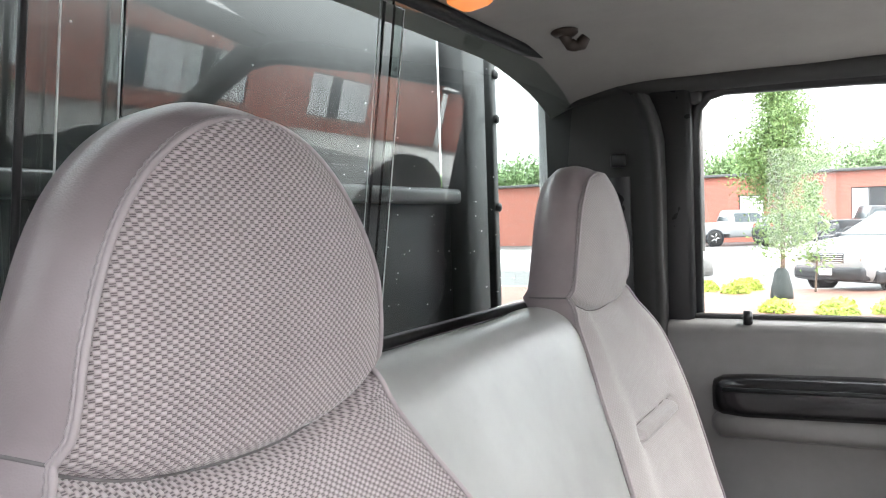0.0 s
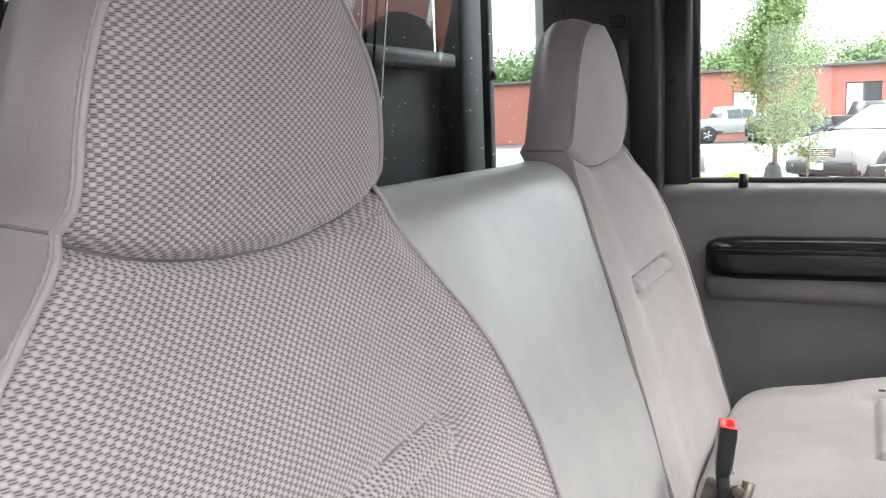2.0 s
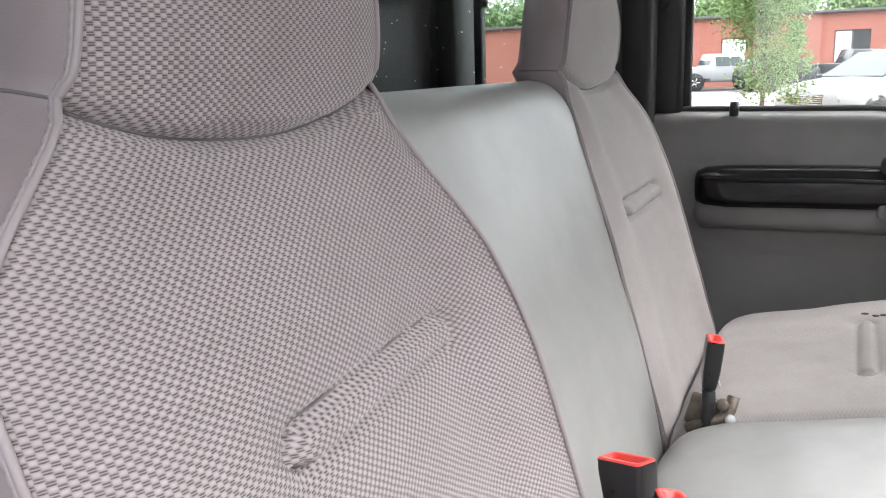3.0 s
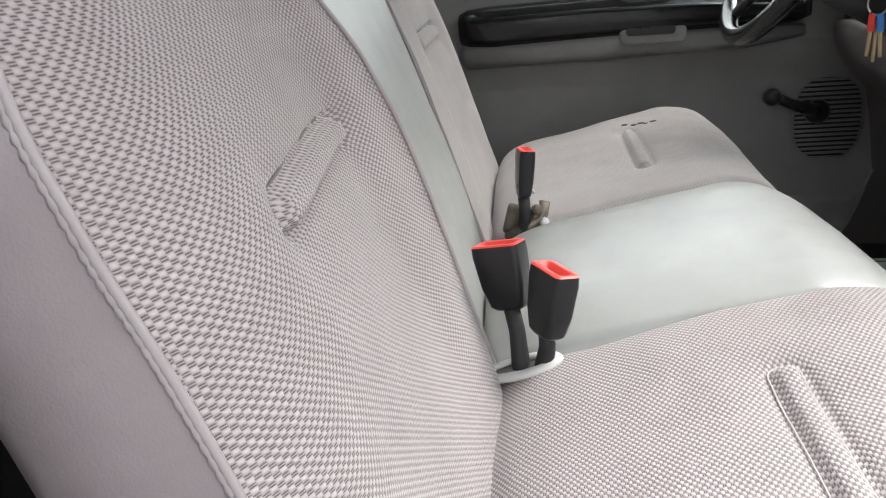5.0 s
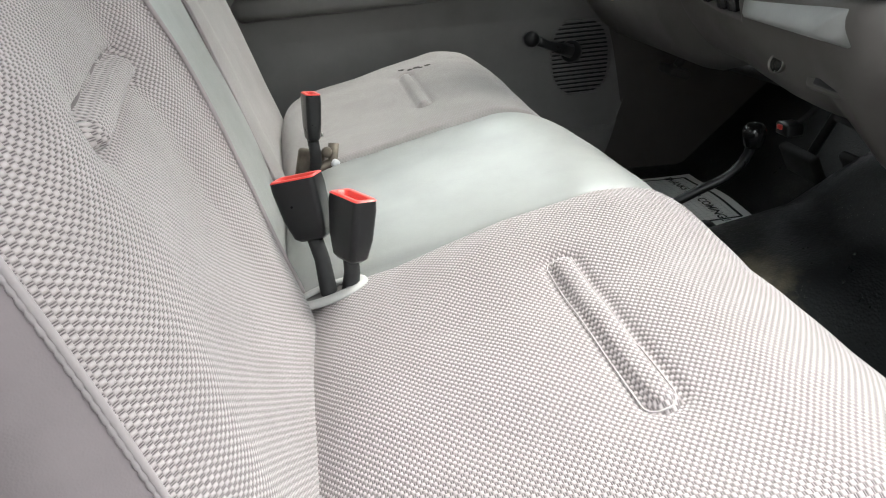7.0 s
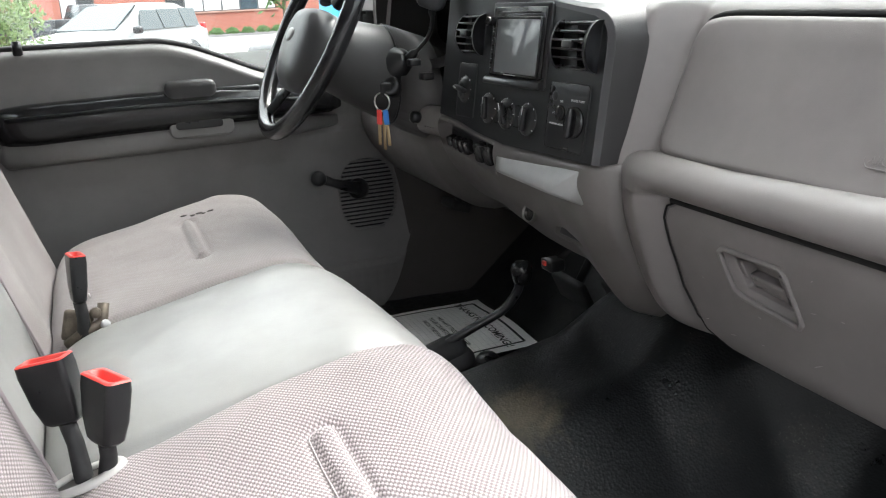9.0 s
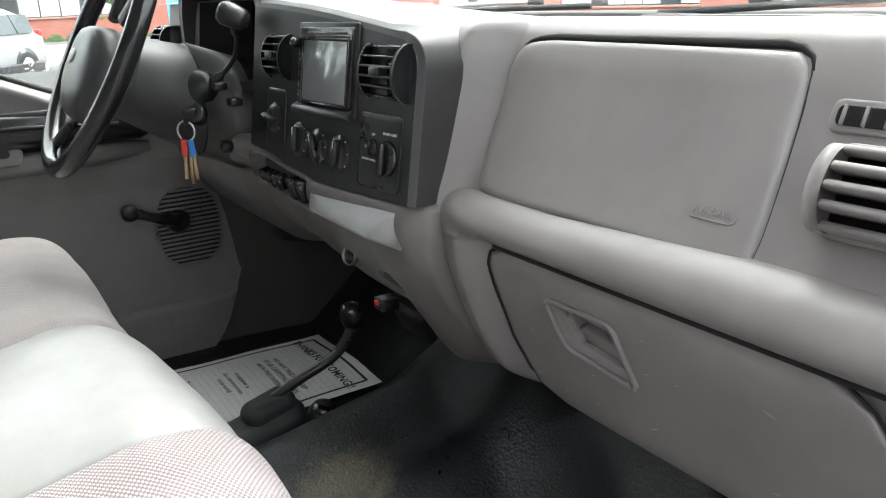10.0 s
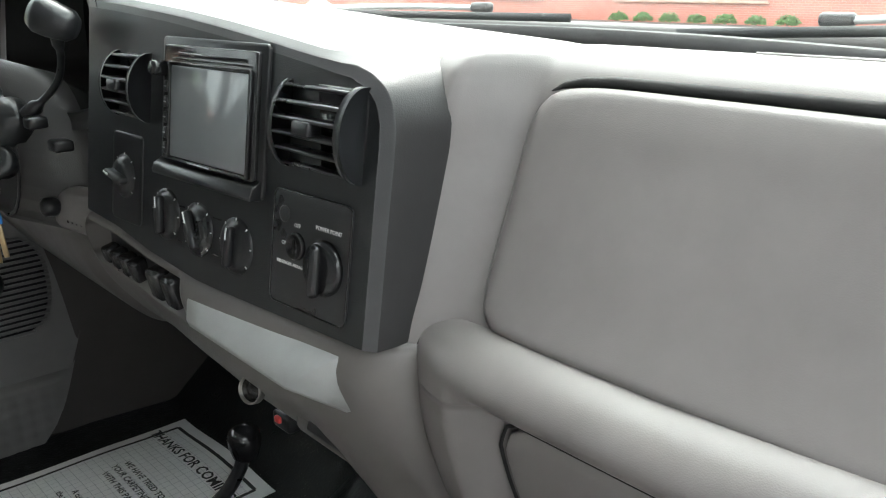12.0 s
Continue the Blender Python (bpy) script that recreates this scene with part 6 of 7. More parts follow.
rk = mk("hood_release", rbox((0.778, 0.312, 0.590), (0.060, 0.118, 0.050), 0.016, 3, (0, 14, 10)), DASH, dash, "grey slotted knob housing")
mk("knob", lathe([(0.009, 0), (0.011, 0.006), (0.010, 0.016), (0.005, 0.019)], pose(0.744, 0.352, 0.597, 0, -80, 10), 14), BLACK, rk)
for k in range(4):
    mk("slot", rbox((0.7470 + 0.0016 * k, 0.328 - k * 0.0085, 0.592), (0.004, 0.004, 0.019), 0.001, 1, (0, 14, 10)), LENS, rk)
rb = thing("trailer_plug", (0.89, 0.125, 0.377), "small red connector hanging under the dashboard", "connector")
mk("housing", rbox((0.902, 0.165, 0.352), (0.03, 0.035, 0.02), 0.004), BLACK, rb)
mk("face", rbox((0.886, 0.167, 0.356), (0.006, 0.011, 0.008), 0.002), RED, rb, "red plug face")
mk("cable", tube(curve([(0.912, 0.165, 0.357), (0.945, 0.160, 0.385), (0.97, 0.14, 0.44)], 8), 0.005, 8), RUBBER, rb)
ud = thing("wiring", (0.95, 0.4, 0.38), "dark bundle of wiring under the dashboard", "wiring")
for k, pts in enumerate((((0.93, 0.70, 0.41), (0.96, 0.5, 0.39), (0.95, 0.3, 0.40), (0.96, 0.12, 0.395)), ((0.98, 0.74, 0.43), (1.0, 0.45, 0.40), (0.98, 0.2, 0.42)), ((0.90, 0.05, 0.40), (0.95, -0.1, 0.37), (0.97, -0.3, 0.365), (0.98, -0.55, 0.37)))):
    mk("cable", tube(curve(pts, 20), 0.011 - 0.002 * k, 8), RUBBER, ud)
mk("duct", rbox((1.02, -0.14, 0.355), (0.12, 0.26, 0.05), 0.012), BLACK, dash, "black air duct under the dash")

# gauge hood
hood = mk("gauge_hood", join(grid(lambda u, v: (0.768 + 0.125 * v, 0.435 + 0.194 * math.cos(u) * (1 - 0.12 * v), 0.745 + (0.135 if math.sin(u) > 0 else 0.052) * math.copysign(abs(math.sin(u)) ** 0.6, math.sin(u)) * (1 - 0.08 * v)),
                                  np.linspace(0, 2 * math.pi, 61), np.linspace(0, 1, 8)),
                             grid(lambda u, v: (0.768 + 0.006 * v * (1 - v), 0.435 + (0.194 + 0.018 * v) * math.cos(u), 0.745 + ((0.135 if math.sin(u) > 0 else 0.052) + 0.018 * v) * math.copysign(abs(math.sin(u)) ** 0.6, math.sin(u))),
                                  np.linspace(0, 2 * math.pi, 61), np.linspace(0, 1, 4)),
                             grid(lambda u, v: (0.768 + 0.2 * v, 0.435 + 0.212 * math.cos(u), 0.745 + (0.153 - 0.04 * v) * math.copysign(abs(math.sin(u)) ** 0.6, math.sin(u))),
                                  np.linspace(0, math.pi, 41), np.linspace(0, 1, 8))), COLUMN, dash, "black gauge hood")
mk("gauge_face", rbox((0.895, 0.435, 0.765), (0.01, 0.36, 0.20), 0.004), LENS, hood, "dark gauge face")
mk("left_cap", grid(lambda u, v: (0.765 + 0.03 * v, 0.60 + u * 0.2, 0.60 + v * 0.215), np.linspace(1, 0, 8), np.linspace(0, 1, 8)), DASH, dash, "grey end of the dashboard")

# ---- steering column, wheel, keys ----
column = thing("steering_column", (0.70, 0.43, 0.66), "black steering column shroud with levers", "steering column")
shroud = []
AX = Vector((-0.927, 0, 0.375))
for d, r, k in ((0.10, 0.045, 1.0), (0.07, 0.062, 1.0), (0.02, 0.070, 1.05), (-0.06, 0.075, 1.15), (-0.14, 0.078, 1.15), (-0.20, 0.07, 1.1)):
    c = Vector((0.655, 0.43, 0.690)) + AX * d
    shroud.append([(c.x, c.y + r * 1.12 * math.cos(w), c.z + r * k * math.sin(w)) for w in np.linspace(0, 2 * math.pi, 28, endpoint=False)])
n = 28
# the wheel's shade is put into the plastics: darker shroud, lighter sleeve
for name, rings, mat_, lab in (("shroud", shroud[:4], COLUMN, "upper shroud, darker for the wheel's shade"), ("sleeve", [[Vector(p) + (Vector(p) - Vector((0.655 - 0.927 * d, 0.43, 0.690 + 0.375 * d))) * 0.05 for p in shroud[j]] for j, d in ((3, -0.06), (3, -0.064), (4, -0.14))], SLEEVE_LIT, "column sleeve in a lighter grey, as lit clear of the wheel's shade"), ("shroud_end", shroud[4:], BLACK_SOFT, "dark lower shroud")):
    verts = [p for ring_ in rings for p in ring_]
    faces = [(j * n + k, j * n + (k + 1) % n, (j + 1) * n + (k + 1) % n, (j + 1) * n + k) for j in range(len(rings) - 1) for k in range(n)] + [tuple(reversed(range(n)))]
    mk(name, (verts, faces), mat_, column, lab)
mk("seam_band", tube([p for p in shroud[3]], 0.0025, 6, closed=True), BLACK, column)
mk("lock_barrel", lathe([(0.017, -0.01), (0.017, 0.008), (0.013, 0.012), (0.007, 0.012)], pose(0.695, 0.352, 0.654, 70, 0, -30), 18), BLACK, column)
gear = mk("shift_lever", tube(curve([(0.722, 0.338, 0.700), (0.737, 0.325, 0.715), (0.748, 0.307, 0.734), (0.747, 0.282, 0.758), (0.738, 0.258, 0.784)], 18), [0.008] * 3 + [0.0037] * 12 + [0.006] * 3, 10), BLACK, column, "black column shift lever")
mk("shift_knob", lathe([(0.010, -0.024), (0.015, -0.018), (0.0175, 0.0), (0.017, 0.012), (0.013, 0.018), (0.011, 0.0165), (0.010, 0.018), (0.004, 0.0185)], Matrix.Translation((0.734, 0.253, 0.797)) @ pose(0, 0, 0, -38, -62, 0), 22), BLACK, gear, "rounded shift knob")
mk("lever_boot", lathe([(0.034, -0.03), (0.033, -0.004), (0.026, 0.016), (0.012, 0.028), (0.008, 0.031)], Matrix.Translation((0.712, 0.366, 0.690)) @ pose(0, 0, 0, 66, 18, 12), 20), BLACK, column)
mk("turn_lever", tube([(0.66, 0.505, 0.70), (0.65, 0.60, 0.725), (0.645, 0.66, 0.74)], [0.008, 0.008, 0.011], 10), BLACK, column)
for k, (a, b) in enumerate((((0.725, 0.318, 0.695), 0.02), ((0.74, 0.300, 0.672), 0.024))):
    mk("column_tab", rbox(a, (0.02, b, 0.012), 0.003), BLACK, column)

wheel = thing("steering_wheel", (0.565, 0.43, 0.735), "black four-spoke steering wheel with padded hub", "steering wheel")
wm = Matrix.Translation((0.583, 0.420, 0.756)) @ pose(0, 0, 0, 0, -62, 0)
R = 0.188
mk("rim", moved(tube([(R * math.cos(w), R * math.sin(w), 0.0) for w in np.linspace(0, 2 * math.pi, 72, endpoint=False)], 0.0148, 14, closed=True), wm), BLACK_GLOSS, wheel, "smooth glossy black rim")
hubp = []
for h, f in ((-0.045, 0.75), (-0.02, 0.98), (-0.004, 1.0), (0.008, 0.96), (0.019, 0.84), (0.027, 0.62), (0.031, 0.34), (0.0315, 0.05)):
    hubp.append([wm @ Vector((a * f, b * f, h)) for a, b in rounded(0.146, 0.196, 0.068, 9, -0.040, 0)])
verts = [p for r_ in hubp for p in r_]
n = len(hubp[0])
faces = [(j * n + k, j * n + (k + 1) % n, (j + 1) * n + (k + 1) % n, (j + 1) * n + k) for j in range(len(hubp) - 1) for k in range(n)] + [tuple((len(hubp) - 1) * n + k for k in range(n)), tuple(reversed(range(n)))]
# light reflected by the hub is painted in with the lighter charcoal
mk("hub", (verts, faces), LIT_CHARCOAL, wheel, "padded charcoal hub, its reflected light put into a lighter grey")
for w in (25, 155, 215, 325):
    c, s = math.cos(radians(w)), math.sin(radians(w))
    a, b = Vector((0.06 * c, 0.07 * s, -0.012)), Vector((R * c, R * s, 0.0))
    mk("spoke", moved(tube([a, a.lerp(b, 0.5) + Vector((0, 0, -0.006)), b], [0.019, 0.014, 0.013], 10, flat=0.55), wm), BLACK, wheel)
mk("emblem", moved(lathe([(0.017, 0), (0.016, 0.002), (0.010, 0.0028)], pose(-0.034, 0, 0.0312), 20), wm @ Matrix.Diagonal((0.7, 1.25, 1, 1))), SILVER, wheel, "plain oval silver emblem")

keys = thing("key_ring", (0.690, 0.352, 0.625), "steel key ring with red and blue capped keys in the ignition", "keys")
mk("ignition_key", rbox((0.683, 0.345, 0.652), (0.022, 0.007, 0.026), 0.004, 2, (20, 0, -20)), BLACK, keys)
KD = Vector((0.6, -0.8, 0))
kc = Vector((0.676, 0.352, 0.630))
mk("ring", tube([kc + KD * (0.0155 * math.cos(w)) + Vector((0, 0, 0.0155 * math.sin(w))) for w in np.linspace(0, 2 * math.pi, 28, endpoint=False)], 0.0015, 6, closed=True), STEEL, keys, "bright split ring")
for off, tilt_, mat_ in ((-0.0065, 3, RED), (0.0055, -5, BLUE), (-0.001, 0, None)):
    m_ = Matrix.Translation(kc + KD * off + Vector((-0.001 * off, 0, -0.013))) @ pose(0, 0, 0, 0, 0, math.degrees(math.atan2(KD.y, KD.x))) @ pose(0, 0, 0, 0, tilt_, 0)
    if mat_ is not None:
        mk("key_cap", moved(rbox((0, 0, -0.013), (0.0105, 0.003, 0.026), 0.001), m_), mat_, keys, "coloured key cap")
        mk("key_blade", moved(rbox((0, 0, -0.043), (0.0062, 0.0024, 0.038), 0.0006, 1), m_), BRASS, keys)
    else:
        mk("key_blade", moved(rbox((0, 0.003, -0.040), (0.006, 0.002, 0.06), 0.0006, 1), m_), BRASS, keys)

# ---- roof fittings ----
lampo = thing("dome_lamp", (-0.178, 0.205, 1.25), "glowing amber dome lamp on the headliner", "lamp")
mk("housing", slab(rounded(0.075, 0.10, 0.025, 6, -0.178, 0.205), lambda a, b, h: (a, b, roof_z(a, b) - h), 0.012, 0.006), simple("lamp_shell", (0.5, 0.45, 0.4), 0.5), lampo)
mk("diffuser", slab(rounded(0.05, 0.075, 0.018, 6, -0.178, 0.205), lambda a, b, h: (a, b, roof_z(a, b) - 0.012 - h), 0.008, 0.005), LAMP_GLOW, lampo, "glowing amber diffuser")
hook = thing("coat_hook", (-0.15, 0.54, 1.26), "brown plastic coat hook on the headliner", "hook")
HOOKM = simple("brown_plastic", (0.05, 0.036, 0.028), 0.5)
zc = roof_z(-0.15, 0.54)
mk("base", lathe([(0.024, 0), (0.024, -0.006), (0.017, -0.012)], pose(-0.155, 0.535, zc + 0.002), 16), HOOKM, hook)
mk("prong", tube(curve([(-0.155, 0.535, zc - 0.006), (-0.148, 0.54, zc - 0.022), (-0.132, 0.545, zc - 0.026), (-0.120, 0.548, zc - 0.012)], 12), [0.012, 0.011, 0.010, 0.009] * 3, 8), HOOKM, hook)

# seat belts hanging at the back corners
for s, lab in ((1, "dark seat belt and guide at the driver's rear corner"), (-1, "dark seat belt and guide at the passenger's rear corner")):
    sb = thing("seat_belt", (-0.12, s * 0.82, 0.35), lab, "seat belt", "seat belts")
    pts = curve([(-0.135, s * 0.826, 0.42), (-0.138, s * 0.828, 0.7), (-0.142, s * 0.826, 1.02)], 10)
    v_, f_ = [], []
    for p in pts:
        v_ += [(p[0] - 0.022, p[1] - 0.004 * s, p[2]), (p[0] + 0.022, p[1] - 0.012 * s, p[2]), (p[0] + 0.022, p[1] - 0.0105 * s, p[2]), (p[0] - 0.022, p[1] - 0.0025 * s, p[2])]
    f_ = [(4 * j + k, 4 * j + (k + 1) % 4, 4 * j + 4 + (k + 1) % 4, 4 * j + 4 + k) for j in range(9) for k in range(4)]
    mk("webbing", (v_, f_), BLACK, sb)
    mk("guide", rbox((-0.145, s * 0.826, 1.055), (0.034, 0.012, 0.028), 0.005), BLACK, sb)
    mk("tongue", rbox((-0.125, s * 0.808, 0.62), (0.03, 0.006, 0.045), 0.003), STEEL, sb, "bright steel tongue")


# ---- outside: the lot, planting, vehicles, buildings ----
G = -0.79
ASPHALT = ground_mat("asphalt", (0.065, 0.065, 0.064), (0.105, 0.103, 0.10), 0.35)
CONCRETE = ground_mat("concrete", (0.27, 0.265, 0.252), (0.35, 0.343, 0.33), 0.5)
MULCH = ground_mat("mulch", (0.12, 0.055, 0.035), (0.21, 0.10, 0.07), 2.0)
BRICK = brick_mat("brick")
LINE = simple("lot_paint", (0.7, 0.7, 0.68), 0.7, 0, 0.1, 6)
BARK = simple("bark", (0.16, 0.12, 0.09), 0.9, 0, 0.3, 12, 0.4)
LEAF = leaf_mat("tree_leaf", (0.10, 0.18, 0.05), (0.21, 0.31, 0.10))
LEAF_FAR = leaf_mat("far_leaf", (0.12, 0.20, 0.08), (0.20, 0.30, 0.12))
LEAF_LIME = leaf_mat("lime_leaf", (0.26, 0.36, 0.05), (0.45, 0.50, 0.08))
LEAF_HEDGE = leaf_mat("hedge_leaf", (0.05, 0.11, 0.03), (0.10, 0.19, 0.05))
CAR_WHITE = simple("car_white", (0.33, 0.34, 0.345), 0.22, 0, 0.02, 3)
CAR_DARK = simple("car_dark", (0.03, 0.032, 0.036), 0.2, 0, 0.05, 3)
TYRE = simple("tyre", (0.02, 0.02, 0.02), 0.8)
CARGLASS = simple("car_glass", (0.04, 0.055, 0.06), 0.08)
CHROME = simple("chrome", (0.7, 0.7, 0.7), 0.15, 1.0, 0.05)
TAIL = simple("tail_lamp", (0.55, 0.03, 0.03), 0.25)
WINDOW_WHITE = simple("blind_white", (0.72, 0.73, 0.74), 0.35, 0, 0.05, 2)
WINDOW_DARK = simple("window_dark", (0.06, 0.065, 0.07), 0.1, 0, 0.2, 1)

mk("ground", grid(lambda u, v: (v, u, G), np.linspace(400, -400, 21), np.linspace(-400, 400, 21)), ASPHALT, label="grey wet asphalt lot reaching the horizon", category="ground", kind="structure")
mk("road", rbox((0, 34.0, G + 0.004), (120, 18, 0.02), 0), CONCRETE, label="pale concrete drive across the lot", category="road", kind="structure", smooth=False)
mark = thing("lot_marking", (10, 10, G), "worn white parking lines painted on the asphalt", "marking")
for k in range(9):
    mk("line", rbox((5.0 + k * 2.8, 9.0, G + 0.006), (0.11, 5.2, 0.006), 0), LINE, mark, smooth=False)
    mk("line", rbox((5.0 + k * 2.8, 22.0, G + 0.022), (0.11, 5.2, 0.012), 0), LINE, mark, smooth=False)

island = mk("planting_island", extrude(rounded(13, 5.4, 1.2, 8, -3.2, 14.9), 2, G + 0.0, G + 0.13, 0.03), MULCH, label="brown mulch planting island with a kerb", category="island", kind="structure")
mk("kerb", tube([(x, y, G + 0.06) for x, y in rounded(13.1, 5.5, 1.2, 8, -3.2, 14.9)], 0.10, 6, closed=True), CONCRETE, label="pale concrete kerb round the island", category="kerb", kind="structure")


def leaves(points, size, seed):
    """Small bent leaf cards at the points."""
    r = random.Random(seed)
    verts, faces = [], []
    for p in points:
        a = Vector((r.gauss(0, 1), r.gauss(0, 1), r.gauss(0, 1))).normalized()
        b = a.orthogonal().normalized()
        s = size * r.uniform(0.6, 1.3)
        n = len(verts)
        c = a.cross(b) * s * 0.25
        p = Vector(p)
        verts += [p - a * s, p + b * s * 0.5 + c, p + a * s, p - b * s * 0.5 + c]
        faces += [(n, n + 1, n + 2, n + 3)]
    return verts, faces


def tree(x, y, h, w, trunk, label, leaf, n, size, seed, shape):
    t = thing("tree", (x, y, G), label, "tree", "trees")
    r = random.Random(seed)
    z0 = G + 0.1
    limbs = [tube(curve([(x, y, z0), (x + 0.04, y, z0 + h * 0.4), (x - 0.02, y, z0 + h * 0.95)], 10), [trunk * (1 - 0.085 * k) for k in range(10)], 8)]
    pts = []
    for k in range(26):
        f = r.uniform(0.22, 0.92)
        a = r.uniform(0, 2 * math.pi)
        rad = w * interp(f, shape) * r.uniform(0.55, 1.0)
        zb = z0 + h * f
        tip = Vector((x + rad * math.cos(a), y + rad * math.sin(a), zb + rad * 0.9))
        base = Vector((x, y, zb - h * 0.03))
        limbs.append(tube([base, base.lerp(tip, 0.5) + Vector((0, 0, -0.05)), tip], [trunk * 0.35, trunk * 0.22, trunk * 0.08], 5))
        for _ in range(n // 26):
            q = base.lerp(tip, r.uniform(0.25, 1.1))
            sp = w * 0.16
            pts.append(q + Vector((r.gauss(0, sp), r.gauss(0, sp), r.gauss(0, sp * 1.3))))
    mk("trunk", join(*limbs), BARK, t, "grey-brown trunk and limbs")
    mk("crown", leaves(pts, size, seed + 1), leaf, t, "leafy green crown", smooth=False)
    return t


SLIM = [(0.22, 0.45), (0.32, 0.85), (0.44, 0.92), (0.56, 0.70), (0.68, 0.48), (0.8, 0.36), (0.92, 0.26), (1.0, 0.16)]
tree(-1.21, 15.6, 4.55, 1.0, 0.05, "slender young tree in the planting island", LEAF, 19000, 0.034, 3, SLIM)
tree(-0.72, 16.9, 2.3, 0.42, 0.022, "low thin sapling beside the parked car", LEAF, 700, 0.06, 5, SLIM)
tree(7.7, 33.0, 5.4, 1.35, 0.10, "leafy tree at the end of the building", LEAF_HEDGE, 4500, 0.14, 8, [(0.05, 0.8), (0.3, 1.0), (0.6, 0.9), (0.85, 0.5), (1.0, 0.1)])
ROUND = [(0.1, 0.5), (0.35, 1.0), (0.65, 0.95), (0.85, 0.6), (1.0, 0.2)]
for k, (x, y, h, w) in enumerate(((-34, 92, 9.5, 5), (-27, 95, 10.5, 5), (-20, 90, 9.2, 4.6), (-13, 94, 9.6, 5), (-6, 90, 8.2, 4.6), (0, 95, 9.4, 5), (7, 92, 9.6, 5), (14, 96, 9.2, 5), (22, 94, 10, 5), (-42, 96, 10, 5.5), (-50, 90, 10, 5.5), (30, 95, 9, 5))):
    tree(x, y, h * 0.68, w * 0.85, 0.25, "distant leafy tree behind the brick building", LEAF_FAR, 5200, 0.27, 20 + k, ROUND)


def bush(x, y, r, leaf, seed, label, n=700, flat=0.8):
    b = thing("shrub", (x, y, G + 0.1), label, "shrub", "shrubs")
    rr = random.Random(seed)
    pts = []
    for _ in range(n):
        d = Vector((rr.gauss(0, 1), rr.gauss(0, 1), abs(rr.gauss(0, 1)))).normalized() * r * rr.uniform(0.6, 1.05) * (0.85 + 0.2 * noise.noise((x + rr.random(), y, rr.random())))
        pts.append((x + d.x, y + d.y, G + 0.12 + d.z * flat))
    mk("stem", tube([(x, y, G + 0.08), (x, y, G + 0.12 + r * 0.5)], 0.03, 6), BARK, b)
    mk("foliage", leaves(pts, r * 0.14, seed), leaf, b, smooth=False)


for k, (x, y, r) in enumerate(((-2.80, 16.9, 0.33), (-2.16, 16.5, 0.34), (-2.05, 17.3, 0.36), (-1.08, 13.3, 0.30), (-0.19, 13.2, 0.35), (-3.9, 16.6, 0.36), (0.55, 13.4, 0.32))):
    bush(x, y, r, LEAF_LIME, 60 + k, "low lime-green shrub in the mulch")
bin_ = thing("tree_bag", (-1.21, 15.5, G + 0.1), "dark green watering bag round the young tree's foot", "bag")
mk("bag", lathe([(0.20, 0), (0.205, 0.10), (0.185, 0.26), (0.165, 0.33), (0.13, 0.50), (0.10, 0.56), (0.075, 0.60)], pose(-1.21, 15.55, G + 0.1), 18), simple("bag_green", (0.016, 0.026, 0.023), 0.55, 0, 0.35, 9, 0.6), bin_)
pole = thing("lamp_post", (-4.02, 23.4, G), "grey steel lamp post standing in the island", "lamp post")
mk("post", tube([(-4.02, 23.4, G + 0.5), (-4.02, 23.4, 7.5)], 0.085, 12), simple("post_grey", (0.2, 0.19, 0.18), 0.6), pole)
mk("footing", lathe([(0.28, 0), (0.28, 0.62), (0.25, 0.66)], pose(-4.02, 23.4, G + 0.02), 18), CONCRETE, pole, "round concrete footing")


# vehicles, each built along +x and then turned
def wheel_at(m, x, y, r, parent):
    t = mk("tyre", moved(lathe([(r * 0.62, -0.11), (r * 0.95, -0.11), (r, -0.07), (r, 0.07), (r * 0.95, 0.11), (r * 0.62, 0.11)], pose(x, y, r, 90, 0, 0), 24), m), TYRE, parent)
    mk("rim", moved(lathe([(r * 0.64, -0.116), (r * 0.60, -0.10), (r * 0.2, -0.118), (0.02, -0.12)], pose(x, y, r, 90, 0, 0), 20), m), CHROME, t)
    for k in range(5):
        w = 2 * math.pi * k / 5
        for sg in (-1, 1):
            mk("spoke", moved(rbox((x + r * 0.36 * math.cos(w), y + sg * 0.118, r + r * 0.36 * math.sin(w)), (r * 0.5, 0.02, r * 0.14), 0.01, 1, (0, -math.degrees(w), 0)), m), CHROME, t)


def car_body(sections, m, material, parent, name="body"):
    """Rings across the car: (x, half width, bottom, belt, roof half width, roof) joined lengthways."""
    verts, faces = [], []
    for x, w, zb, belt, rw, zr in sections:
        half = [(0, zb), (w * 0.92, zb), (w, zb + 0.12), (w, (zb + belt) / 2 + 0.05), (w * 0.985, belt), (rw, zr - 0.05), (rw * 0.85, zr), (0, zr + 0.015)]
        ring_ = [(x, y, z) for y, z in half] + [(x, -y, z) for y, z in reversed(half[1:-1])]
        verts += [m @ Vector(p) for p in ring_]
    n = 14
    for j in range(len(sections) - 1):
        for k in range(n):
            l = (k + 1) % n
            faces.append((j * n + k, (j + 1) * n + k, (j + 1) * n + l, j * n + l))
    faces += [tuple(range(n)), tuple((len(sections) - 1) * n + k for k in reversed(range(n)))]
    return mk(name, (verts, faces), material, parent)


